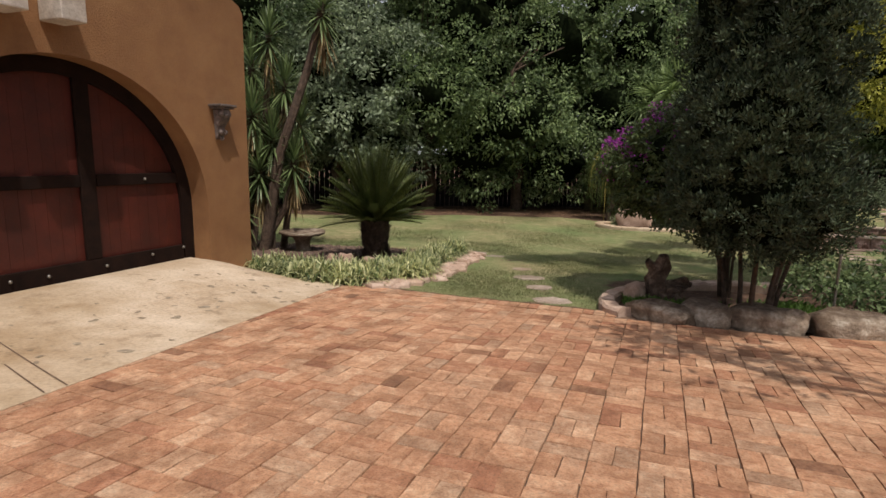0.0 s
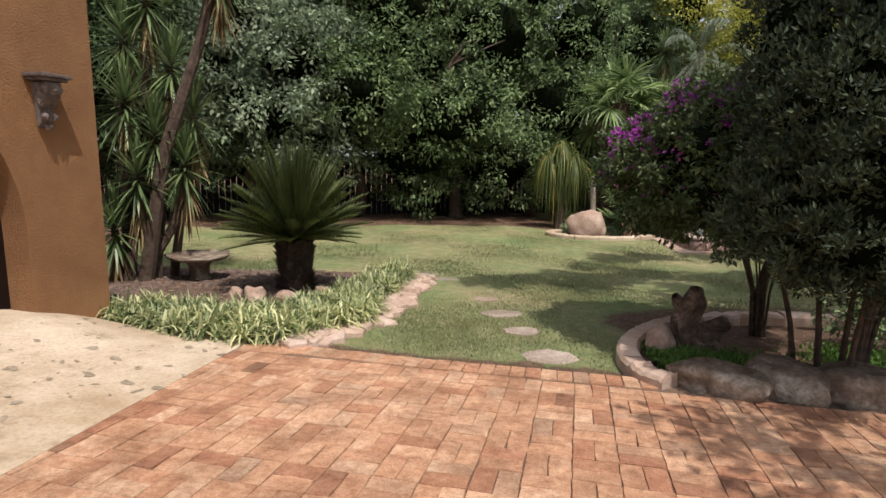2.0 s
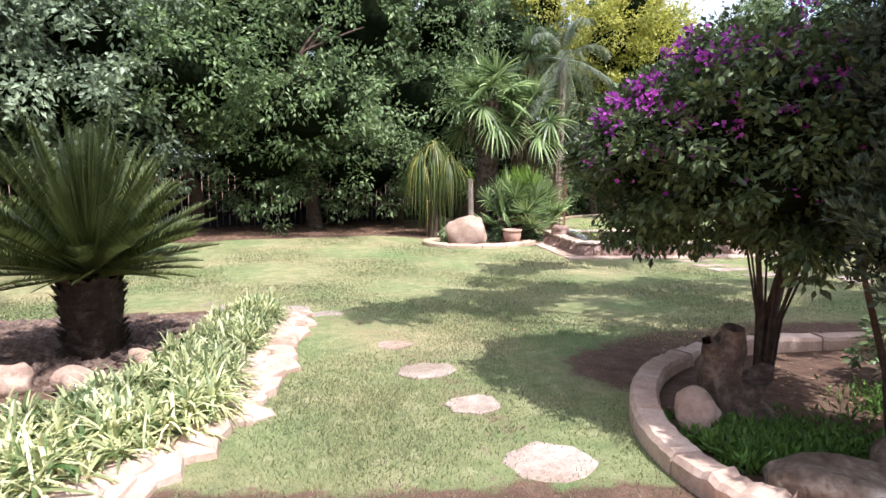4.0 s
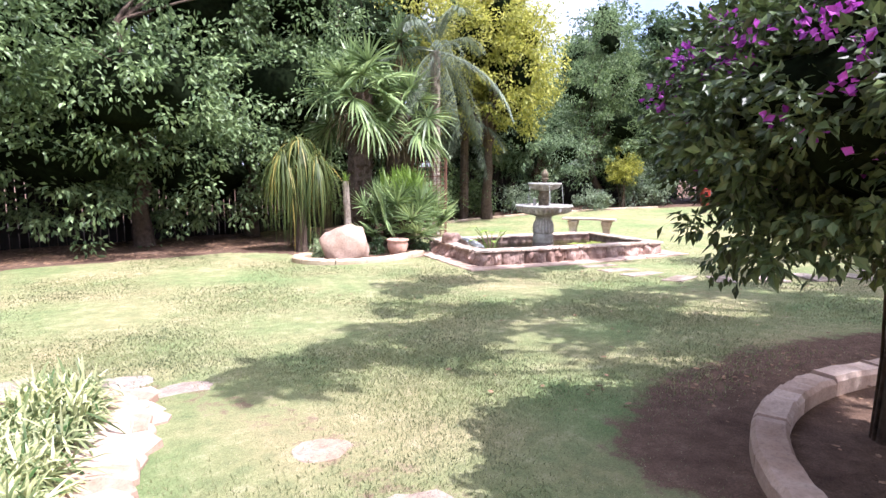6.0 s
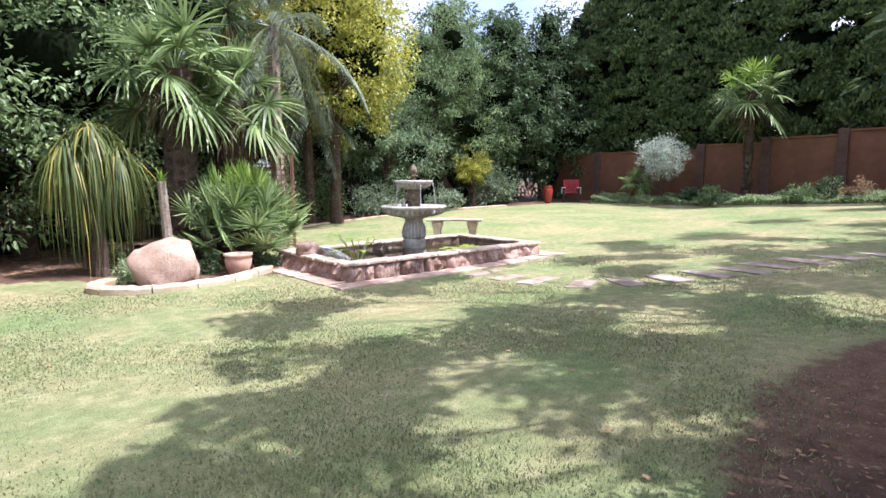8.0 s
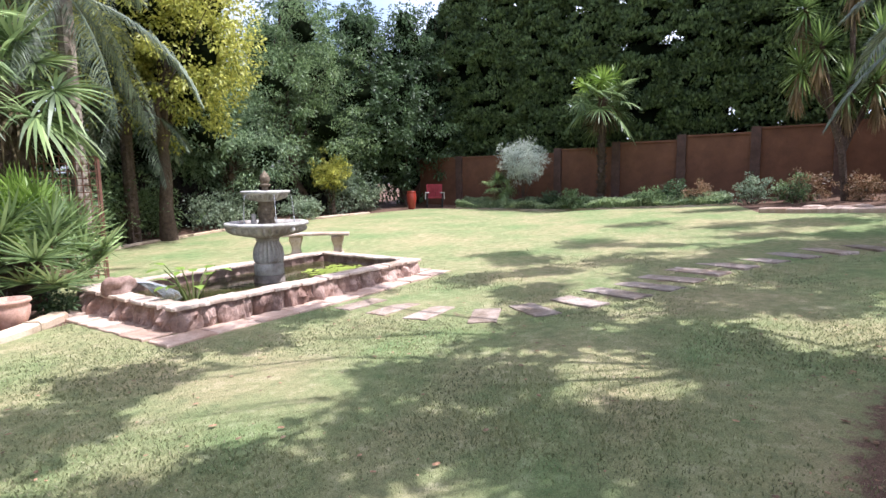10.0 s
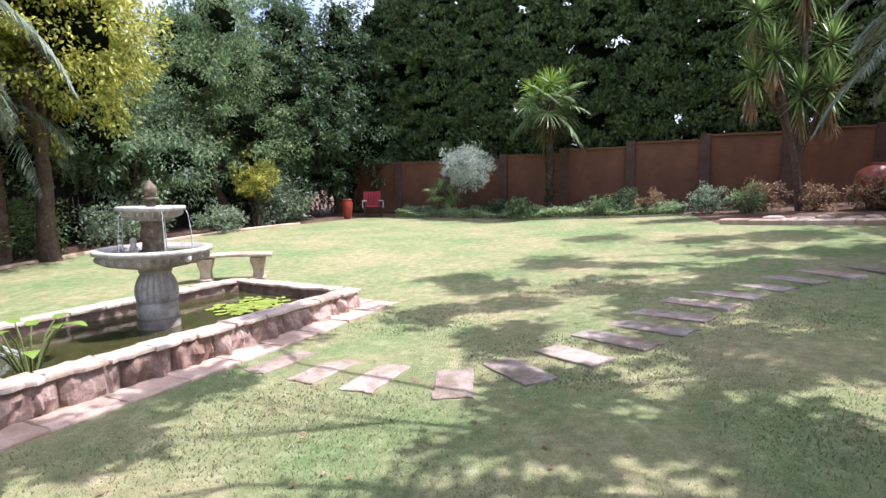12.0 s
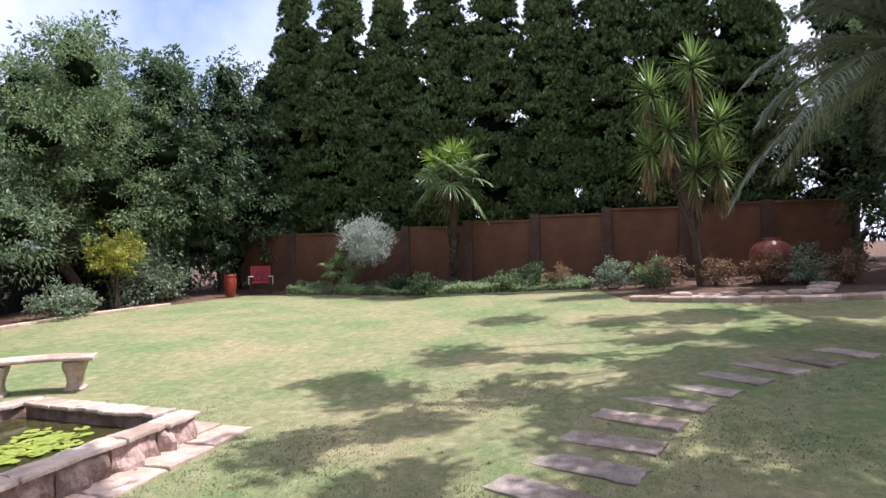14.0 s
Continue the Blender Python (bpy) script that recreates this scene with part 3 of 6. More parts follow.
def boulder(name, x, y, sx, sy, sz, rz, mat, seed, z=None, sub=4, rough=0.22, parent=None, sink=0.3, **tags):
    bm = bmesh.new()
    bmesh.ops.create_icosphere(bm, subdivisions=sub, radius=1)
    o = Vector((seed * 3.7, seed * 1.3, 0))
    for v in bm.verts:
        p = v.co.copy()
        k = 1 + rough * noise.noise(p * 1.1 + o) * 2 + rough * 0.5 * noise.noise(p * 2.7 + o) + rough * 0.16 * noise.noise(p * 7 + o)
        c = Vector([max(-0.82, min(0.82, q)) for q in p])
        v.co = Vector((c.x * sx, c.y * sy, c.z * sz)) * k
    ob = part(name, bm, mat, parent, smooth=True)
    zz = (G(x, y) if z is None else z) + sz * (1 - sink) * 0.8
    ob.matrix_basis = pose(x, y, zz, 0, 0, rz)
    return tagged(ob, **tags)


def inside(pts, poly):
    """Which of the points lie in the polygon."""
    x, y = pts[:, 0], pts[:, 1]
    r = np.zeros(len(pts), bool)
    for (x0, y0), (x1, y1) in zip(poly, poly[1:] + poly[:1]):
        c = ((y0 > y) != (y1 > y)) & (x < (x1 - x0) * (y - y0) / (y1 - y0 + 1e-12) + x0)
        r ^= c
    return r


def gap(pts, line):
    """Distance of the points from a broken line."""
    d = np.full(len(pts), 1e9)
    for a, b in zip(line, line[1:]):
        a, b = np.array(a, float), np.array(b, float)
        k = np.clip(((pts - a) @ (b - a)) / max((b - a) @ (b - a), 1e-9), 0, 1)
        d = np.minimum(d, np.linalg.norm(pts - a - k[:, None] * (b - a), axis=1))
    return d


def GG(p):
    s1, s2 = (p[:, 1] - 10.8) / 0.5, (p[:, 0] - 9) / 0.8
    return -0.007 * p[:, 0] - 0.0594 * p[:, 1] + 0.03 * np.logaddexp(0, s1) + 0.028 * np.logaddexp(0, s2)


# ---- the plan ----
U = Vector((0.39, 0.921, 0)).normalized()
NRM = Vector((U.y, -U.x, 0))
FOOT = Vector((-2.33, 6.56, 0))
DRIVE = [(-1.08, 5.83), (-0.65, 5.75), (0.29, 5.34), (1.6, 4.86), (1.72, 4.66), (2.05, 4.46), (2.8, 4.2), (3.6, 4.1), (5.4, 3.9), (8.5, 3.4), (8.5, -7), (-4.6, -7), (-2.02, 2.34)]
APRON_EDGE = [(-1.08, 5.83), (-2.02, 2.34), (-3.97, -4.62)]
RING = [(1.62, 4.7), (1.55, 4.9), (1.6, 5.2), (1.74, 5.5), (1.96, 5.78), (2.2, 6.0), (2.45, 6.16), (2.78, 6.29), (3.16, 6.36), (3.6, 6.35), (4.1, 6.22), (4.7, 5.98), (5.3, 5.6), (5.8, 5.0), (5.8, 4.2)]
BEDEDGE = [(-0.66, 5.86), (-0.5, 6.08), (-0.28, 6.42), (-0.08, 6.85), (0.07, 7.3), (0.25, 8.0), (0.45, 8.65), (0.5, 9.0)]
BED = BEDEDGE + [(0.3, 9.3), (-0.2, 9.6), (-1.2, 9.8), (-2.4, 9.9), (-4.5, 10.6), (-5, 8), (-2.33, 6.5), (-1.08, 5.83)]
POND_AT, POND_TURN, POND_L, POND_W, COPE_Z = Vector((8.58, 12.68, 0)), -15.2, 4.1, 2.25, -0.41
BACKLAWN = [(-5, 15.6), (-3.64, 15.2), (-1.2, 15.9), (0.8, 16.1), (3.4, 16.3), (4.4, 15.4), (4.1, 14.4), (4.45, 13.8), (5.2, 13.55), (6.5, 13.8), (6.9, 14.6), (7.6, 16.2), (9.5, 17.6), (11.2, 19.1),
            (13.5, 19.3), (16, 19.2), (18.4, 18.7), (21.5, 17.6), (23.9, 16.3), (23.9, 14.7), (22.9, 11), (21.8, 7.7), (20.9, 4.7), (18.2, 4.7), (16.4, 1.9), (15.8, -1), (13, -2), (9, 0), (6, 3.4)]

# ---- ground ----
def ground():
    xs = np.concatenate([[-900, -300, -100, -45, -25, -15], np.arange(-10, 30, 0.14), [32, 36, 45, 60, 100, 300, 900]])
    ys = np.concatenate([[-900, -300, -100, -45, -25, -12, -7], np.arange(-4, 21, 0.14), [23, 27, 35, 45, 60, 100, 300, 900]])
    X, Y = np.meshgrid(xs, ys)
    P = np.stack([X.ravel(), Y.ravel()], 1)
    C = np.stack([np.clip(P[:, 0], -30, 32), np.clip(P[:, 1], -20, 26)], 1)
    Z = GG(C) + 0.012 * np.sin(P[:, 0] * 2.1) * np.sin(P[:, 1] * 1.7)
    Z = np.where(inside(P, DRIVE), GG(C) - 0.03, Z)
    n, m = len(xs), len(ys)
    i = (np.arange(m - 1)[:, None] * n + np.arange(n - 1)[None]).ravel()
    me = arr("ground", np.column_stack([P, Z]), np.stack([i, i + 1, i + n + 1, i + n], 1), M_GROUND, True)
    soil = np.where(inside(P, BACKLAWN + [(3, 4.2), (-1.1, 5.8), (-5, 7)]), 0.0, 1.0)
    soil = np.maximum(soil, inside(P, BED) * 1.0)
    soil = np.maximum(soil, inside(P, RING + [(5.5, 3.5), (2, 4.2)]) * 0.9)
    d = gap(P, [(2.5, 6.3), (3.2, 6.55), (4.2, 6.5), (5.3, 6.05), (6.4, 5.2)])
    soil = np.maximum(soil, np.clip(1.15 - d / 0.75, 0, 0.9))
    d = gap(P, DRIVE[:4])
    soil = np.maximum(soil, np.clip(0.9 - d / 0.35, 0, 0.8))
    d = gap(P, [(1.08, 5.4), (1.18, 6.95), (1.1, 8.1), (0.8, 9.0), (0.2, 9.6)])
    soil = np.maximum(soil, np.clip(0.5 - d / 0.9, 0, 0.36))
    d = gap(P, PATH)
    soil = np.maximum(soil, np.clip(0.5 - d / 0.8, 0, 0.36))
    a = me.attributes.new("soil", "FLOAT", "POINT")
    a.data.foreach_set("value", soil.astype(np.float32))
    return obj("ground", me, kind="structure", label="green kikuyu lawn with worn sandy patches and brown mulch under the trees", category="lawn")


PATH = [(8.02, 10.95), (7.83, 10.43), (7.67, 9.91), (7.56, 9.25), (7.85, 8.78), (8.27, 8.35), (8.74, 7.97), (9.14, 7.61), (9.61, 7.32), (10.12, 6.96), (10.55, 6.55), (10.95, 6.1), (11.3, 5.6), (11.6, 5.05), (11.85, 4.5), (12.1, 3.9)]
ground()


# ---- the house and its garage ----
def outline_solid(pts, depth):
    """A flat outline in x and z, given depth towards +y."""
    bm = bmesh.new()
    a = [bm.verts.new((x, 0, z)) for x, z in pts]
    b = [bm.verts.new((x, depth, z)) for x, z in pts]
    bm.faces.new(a)
    bm.faces.new(b[::-1])
    for i in range(len(pts)):
        j = (i + 1) % len(pts)
        bm.faces.new((a[j], a[i], b[i], b[j]))
    bmesh.ops.recalc_face_normals(bm, faces=bm.faces)
    bmesh.ops.triangulate(bm, faces=[f for f in bm.faces if len(f.verts) > 4])
    return bm


ARCH_S, ARCH_R, ARCH_Z, SILL = -2.02, 1.39, 0.47, -0.62


def arch_points(r, n=40, zlow=SILL, s=ARCH_S):
    arc = [(s + r * math.cos(math.pi * k / n), ARCH_Z + r * math.sin(math.pi * k / n)) for k in range(n + 1)]
    return [(s + r, zlow)] + arc + [(s - r, zlow)]


def house():
    h = new("house")
    h.matrix_basis = pose(FOOT.x, FOOT.y, 0, 0, 0, math.degrees(math.atan2(U.y, U.x)))
    tagged(h, "ochre textured plaster house wall with an arched garage doorway", "house")
    top = [(0, SILL), (0, 2.62), (-0.05, 2.7), (-0.14, 2.74), (-2.5, 3.3), (-7.5, 3.5), (-7.5, SILL)]
    part("wall", outline_solid(top + arch_points(ARCH_R)[::-1], 0.32), M_OCHRE, h, "ochre textured plaster wall with an arch")
    part("wall", boxed(-0.32, 0.323, SILL, -0.003, 7, 2.7), M_OCHRE, h)
    part("wall", boxed(-7.5, 0.323, SILL, -7.2, 7, 3.2), M_OCHRE, h)
    part("wall", boxed(-7.19, 6.7, SILL, -0.323, 7, 2.7), M_OCHRE, h)
    part("roof", boxed(-7.19, 0.33, 2.4, -0.33, 6.69, 2.55), M_CONCRETE, h)
    for i, s in enumerate((-2.12, -2.55, -2.98, -3.41, -3.84)):
        part("beam_end", boxed(s - 0.1, -0.28, 2.08, s + 0.1, -0.003, 2.42, 0.012), M_BEAM, h, "weathered pale beam end")
    return h


house()


def garage_door():
    d = new("garage_door")
    d.matrix_basis = pose(FOOT.x, FOOT.y, 0, 0, 0, math.degrees(math.atan2(U.y, U.x)))
    tagged(d, "closed arched red-stained timber garage door with dark framing and bolts", "garage door")
    y0, R = 0.25, ARCH_R + 0.03
    n = 26
    w = 2 * R / n
    for k in range(n):
        a, b = ARCH_S - R + k * w, ARCH_S - R + (k + 1) * w
        f = lambda s: ARCH_Z + math.sqrt(max(R * R - (s - ARCH_S) ** 2, 0.0001))
        bm = outline_solid([(a + 0.0008, -0.1), (b - 0.0008, -0.1), (b - 0.0008, f(b - 0.0008)), (a + 0.0008, f(a + 0.0008))], 0.03)
        ob = part("board", bm, M_DARKRED, d)
        ob.location.y = y0 + 0.035
    ring = arch_points(R, 40, -0.08) + arch_points(R - 0.16, 40, -0.08)[::-1]
    fr = part("frame", outline_solid(ring, 0.05), M_DARKWOOD, d, "dark arched frame")
    fr.location.y = y0 - 0.012
    for x0, z0, x1, z1 in ((ARCH_S - 0.07 + 0.25, 0.09, ARCH_S + 0.07 + 0.25, ARCH_Z + R - 0.17), (ARCH_S - R + 0.17, 0.76, ARCH_S + 0.17, 0.87), (ARCH_S + 0.33, 0.76, ARCH_S + R - 0.17, 0.87),
                           (ARCH_S - R + 0.17, -0.07, ARCH_S + R - 0.17, 0.085)):
        part("rail", boxed(x0, y0 - 0.008, z0, x1, y0 + 0.03, z1, 0.006), M_DARKWOOD, d)
    for s, z in ((-1.17, 0.04), (-1.67, 0.01), (-0.78, 0.06), (-2.2, 0.01), (-1.2, 0.815), (-2.5, 0.02)):
        bm = bmesh.new()
        bmesh.ops.create_uvsphere(bm, u_segments=12, v_segments=8, radius=0.016)
        b = part("bolt", bm, M_STEEL, d, smooth=True)
        b.location = (s, y0 - 0.014, z)


garage_door()


def corbel(s, z):
    c = new("wall_bracket")
    c.matrix_basis = pose(FOOT.x, FOOT.y, 0, 0, 0, math.degrees(math.atan2(U.y, U.x))) @ pose(s, -0.002, z) @ Matrix.Scale(0.86, 4)
    tagged(c, "weathered carved stone bracket shelf on the ochre wall", "wall bracket")
    bm = bmesh.new()
    box(bm, -0.135, -0.21, -0.03, 0.135, 0, 0, 0.008)
    box(bm, -0.115, -0.185, -0.055, 0.115, 0, -0.031, 0.008)
    part("shelf", bm, M_CORBEL, c)
    bm = bmesh.new()
    prof = [(-0.165, -0.056), (-0.17, -0.12), (-0.14, -0.2), (-0.09, -0.25), (-0.075, -0.3), (-0.1, -0.335), (-0.085, -0.38), (-0.04, -0.42), (0, -0.44), (0, -0.056)]
    a = [bm.verts.new((-0.07 if zz > -0.26 else -0.05, y, zz)) for y, zz in prof]
    b = [bm.verts.new((0.07 if zz > -0.26 else 0.05, y, zz)) for y, zz in prof]
    bm.faces.new(a)
    bm.faces.new(b[::-1])
    for i in range(len(prof)):
        j = (i + 1) % len(prof)
        bm.faces.new((a[i], b[i], b[j], a[j]))
    bmesh.ops.recalc_face_normals(bm, faces=bm.faces)
    bmesh.ops.bevel(bm, geom=bm.edges[:], offset=0.012, segments=2, affect="EDGES")
    part("scroll", bm, M_CORBEL, c)
    for x, y, zz, r in ((-0.075, -0.13, -0.12, 0.042), (0.075, -0.13, -0.12, 0.042), (-0.05, -0.09, -0.34, 0.032), (0.05, -0.09, -0.34, 0.032), (0, -0.165, -0.13, 0.035), (0, -0.08, -0.42, 0.03)):
        bm = bmesh.new()
        lathe(bm, [(r * 0.3, -0.02), (r, -0.02), (r, -0.008), (r * 0.72, 0.002), (r * 0.66, 0.012), (r * 0.4, 0.016), (r * 0.34, 0.024), (r * 0.05, 0.026)], 14)
        o = part("volute", bm, M_CORBEL, c, smooth=False)
        o.matrix_basis = pose(x, y, zz, 0, 90 if x > 0 else (-90 if x < 0 else 0), 0) if x else pose(x, y, zz, 90, 0, 0)


corbel(-0.45, 1.6)


def apron():
    rows, v, f = 30, [], []
    R = Vector(APRON_EDGE[2] + (0,)) - Vector(APRON_EDGE[0] + (0,))
    cols = 14
    for i in range(rows + 1):
        s = -11.0 * i / rows * (i / rows * 0.4 + 0.6)
        a = FOOT + U * s
        b = Vector(APRON_EDGE[0] + (0,)) + R * (i / rows * (i / rows * 0.4 + 0.6))
        k = min(1, max(0, -s / 0.66))
        za = (G(a.x, a.y) + 0.045) * (1 - k) + -0.068 * k
        zi = [a - NRM * 0.33] if s < -0.4 else [a - NRM * 0.0]
        pts = [(zi[0], za)] + [(a.lerp(b, c / cols), None) for c in range(cols + 1)]
        for c, (p, z) in enumerate(pts):
            t = max(0, c - 1) / cols
            t2 = t * t * (3 - 2 * t) * 0.5 + t * 0.5
            v.append((p.x, p.y, za * (1 - t2) + (G(b.x, b.y) + 0.036) * t2))
    m = cols + 2
    nrow = rows + 1
    base = len(v)
    v += [(x, y, z - 0.18) for x, y, z in v]
    for i in range(rows):
        for c in range(m - 1):
            f.append((i * m + c, i * m + c + 1, (i + 1) * m + c + 1, (i + 1) * m + c))
    for i in range(rows):
        a, b = i * m + m - 1, (i + 1) * m + m - 1
        f.append((a, a + base, b + base, b))
    for c in range(m - 1):
        f.append((c, c + base, c + 1 + base, c + 1))
    ob = obj("pavement", arr("pavement", np.array(v), np.array(f), M_CONCRETE), kind="structure", label="pale worn concrete apron with dark leaf stains before the garage", category="pavement")
    return ob


apron()


def groove():
    """The saw cut across the apron, with its dirt."""
    pts = [((-3.25, 3.61), (-1.95, 2.7)), ((-2.46, 2.93), (-1.99, 2.59))]
    for a, b in pts:
        a, b = Vector(a), Vector(b)
        d = (b - a).normalized()
        n = Vector((-d.y, d.x)) * 0.004
        v = []
        for k in range(9):
            p = a.lerp(b, k / 8)
            q = bpy.data.objects["pavement"].closest_point_on_mesh((p.x, p.y, 0))[1]
            v += [(p.x - n.x, p.y - n.y, q.z + 0.004), (p.x + n.x, p.y + n.y, q.z + 0.004)]
        f = [(2 * k, 2 * k + 1, 2 * k + 3, 2 * k + 2) for k in range(8)]
        obj("joint", arr("joint", np.array(v), np.array(f), M_SAND), kind="structure")


groove()


def leaf_marks():
    """Dark stains that wet leaves left on the concrete, with their ragged outlines."""
    rng = np.random.default_rng(31)
    vs, fs, o = [], [], 0
    deck = bpy.data.objects["pavement"]
    for k in range(170):
        a = FOOT + U * (-4.6 * rng.random() ** 1.2)
        p = a + NRM * (0.15 + 1.5 * rng.random() ** 0.8)
        n = 9
        r = 0.01 + 0.034 * rng.random() ** 3
        e = 0.35 + 0.5 * rng.random()
        th = rng.random() * 6.28
        ok, q, nn, _ = deck.closest_point_on_mesh((p.x, p.y, -0.1))
        if abs(nn.z) < 0.9 or math.hypot(q.x - p.x, q.y - p.y) > 0.05:
            continue
        ring = []
        for c in range(n):
            al = 2 * math.pi * c / n
            rr = r * (0.6 + 0.8 * rng.random())
            x, y = rr * math.cos(al), rr * e * math.sin(al)
            x, y = p.x + x * math.cos(th) - y * math.sin(th), p.y + x * math.sin(th) + y * math.cos(th)
            hh = deck.closest_point_on_mesh((x, y, q.z))[1].z
            ring.append((x, y, hh + 0.0035))
        vs += ring
        fs += [(o, o + c, o + c + 1) for c in range(1, n - 1)]
        o += n
    obj("leaf_mark", arr("leaf_mark", np.array(vs), np.array(fs), M_STAIN), kind="stuff", label="dark leaf-shaped stains on the pale concrete", category="stain")


leaf_marks()


# ---- kerbs, stones and slabs ----
def kerb(name, line, width, height, mat, step=0.33, seed=3, label="", category="kerb", flat=False):
    """A low kerb of cast pieces along a line, each piece a part."""
    k = tagged(new(name), label, category)
    rng = np.random.default_rng(seed)
    P = [Vector((*p, 0)) for p in line]
    fine = []
    for i in range(len(P) - 1):
        p0, p1, p2, p3 = P[max(i - 1, 0)], P[i], P[i + 1], P[min(i + 2, len(P) - 1)]
        for j in range(8):
            t = j / 8
            fine.append(0.5 * ((2 * p1) + (p2 - p0) * t + (2 * p0 - 5 * p1 + 4 * p2 - p3) * t * t + (3 * p1 - p0 - 3 * p2 + p3) * t ** 3))
    fine.append(P[-1])
    run, cuts = 0, [[fine[0]]]
    for a, b in zip(fine, fine[1:]):
        run += (b - a).length
        cuts[-1].append(b)
        if run > step:
            run = 0
            cuts.append([b])
    for seg in cuts:
        if len(seg) < 2:
            continue
        v, f, m = [], [], len(seg)
        for i, p in enumerate(seg):
            d = (seg[min(i + 1, m - 1)] - seg[max(i - 1, 0)]).normalized()
            n = Vector((-d.y, d.x, 0))
            q = p + d * (0.004 if i == 0 else (-0.004 if i == m - 1 else 0))
            g = G(p.x, p.y)
            h = height * (1 + 0.06 * rng.normal())
            for o, z in ((-0.5, -0.06), (-0.5, h * 0.75), (-0.38, h), (0.38, h), (0.5, h * 0.75), (0.5, -0.06)):
                e = q + n * width * o
                v.append((e.x, e.y, g + z))
        for i in range(m - 1):
            for c in range(5):
                f.append((i * 6 + c, (i + 1) * 6 + c, (i + 1) * 6 + c + 1, i * 6 + c + 1))
        e6 = (m - 1) * 6
        f += [(0, 1, 4, 5), (1, 2, 3, 4), (e6 + 5, e6 + 4, e6 + 1, e6), (e6 + 4, e6 + 3, e6 + 2, e6 + 1)]
        obj("kerb_piece", arr("kerb_piece", np.array(v), np.array(f), mat), k)
    return k


kerb("ring_kerb", RING, 0.155, 0.1, M_SLAB, 0.42, 3, "curved low kerb of pinkish cast stone round the tree bed", "kerb")
kerb("bed_kerb", [(4.75, 14.9), (4.3, 14.75), (4.08, 14.35), (4.4, 13.82), (5.15, 13.58), (5.8, 13.7), (6.45, 14.0)], 0.2, 0.09, M_CONCRETE, 0.5, 4, "pale concrete kerb round the palm bed", "kerb")
kerb("lawn_kerb", [(7.6, 16.0), (9.3, 17.8), (11.2, 19.1), (13.5, 19.35), (16, 19.2), (18.4, 18.8), (20, 18.3), (21.5, 17.6)], 0.16, 0.06, M_CONCRETE, 0.6, 5, "pale lawn edging before the shrubs", "kerb")
kerb("flowerbed_kerb", [(23.9, 14.75), (23.5, 12.9), (22.9, 11), (22.3, 9.3), (21.8, 7.7), (21.3, 6.2), (20.9, 4.8)], 0.14, 0.06, M_CONCRETE, 0.6, 6, "pale edging of the flower bed along the garden wall", "kerb")


def edge_stones():
    line = BEDEDGE
    k = tagged(new("bed_edge_stones"), "low edge of flat broken sandstone pieces round the planted bed", "stone edging")
    rng = np.random.default_rng(8)
    for i in range(34):
        t = i / 33 * (len(line) - 1)
        j = min(int(t), len(line) - 2)
        a, b = Vector(line[j]), Vector(line[j + 1])
        p = a.lerp(b, t - j)
        for lane in (0, 1):
            q = p + Vector((rng.normal() * 0.02 + (0.07 if lane else -0.06), rng.normal() * 0.03))
            bm = bmesh.new()
            n = rng.integers(5, 8)
            top = []
            r = 0.1 + 0.05 * rng.random()
            for c in range(n):
                ang = 2 * math.pi * c / n + rng.normal() * 0.2
                top.append((r * math.cos(ang) * (0.7 + 0.4 * rng.random()), r * 1.25 * math.sin(ang) * (0.8 + 0.3 * rng.random())))
            h = 0.05 + 0.04 * rng.random() - 0.02 * lane
            lo = [bm.verts.new((x * 1.05, y * 1.05, -0.05)) for x, y in top]
            mi = [bm.verts.new((x, y, h * 0.8)) for x, y in top]
            hi = [bm.verts.new((x * 0.85, y * 0.85, h + 0.01 * rng.normal())) for x, y in top]
            for A, B in ((lo, mi), (mi, hi)):
                for c in range(n):
                    bm.faces.new((A[c], A[(c + 1) % n], B[(c + 1) % n], B[c]))
            bm.faces.new(hi)
            o = part("stone", bm, M_SLAB, k)
            o.matrix_basis = pose(q.x, q.y, G(q.x, q.y), 4 * rng.normal(), 4 * rng.normal(), rng.random() * 90)


edge_stones()


def slab_mesh(name, w, d, h, mat, seed, worn=0.03, n=5, under=0.05):
    rng = np.random.default_rng(seed)
    pts = []
    for k in range(n):
        pts.append((-w / 2 + w * k / n, -d / 2))
    for k in range(n):
        pts.append((w / 2, -d / 2 + d * k / n))
    for k in range(n):
        pts.append((w / 2 - w * k / n, d / 2))
    for k in range(n):
        pts.append((-w / 2, d / 2 - d * k / n))
    pts = [(x * (1 + rng.normal() * worn * 0.4) + rng.normal() * worn * 0.2, y * (1 + rng.normal() * worn * 0.4) + rng.normal() * worn * 0.2) for x, y in pts]
    bm = bmesh.new()
    m = len(pts)
    lo = [bm.verts.new((x, y, -under)) for x, y in pts]
    mi = [bm.verts.new((x, y, h * 0.6)) for x, y in pts]
    hi = [bm.verts.new((x * (1 - 0.012 / w), y * (1 - 0.012 / d), h)) for x, y in pts]
    for A, B in ((lo, mi), (mi, hi)):
        for c in range(m):
            bm.faces.new((A[c], A[(c + 1) % m], B[(c + 1) % m], B[c]))
    bm.faces.new(hi)
    me = bpy.data.meshes.new(name)
    bm.to_mesh(me)
    bm.free()
    me.materials.append(mat)
    return me


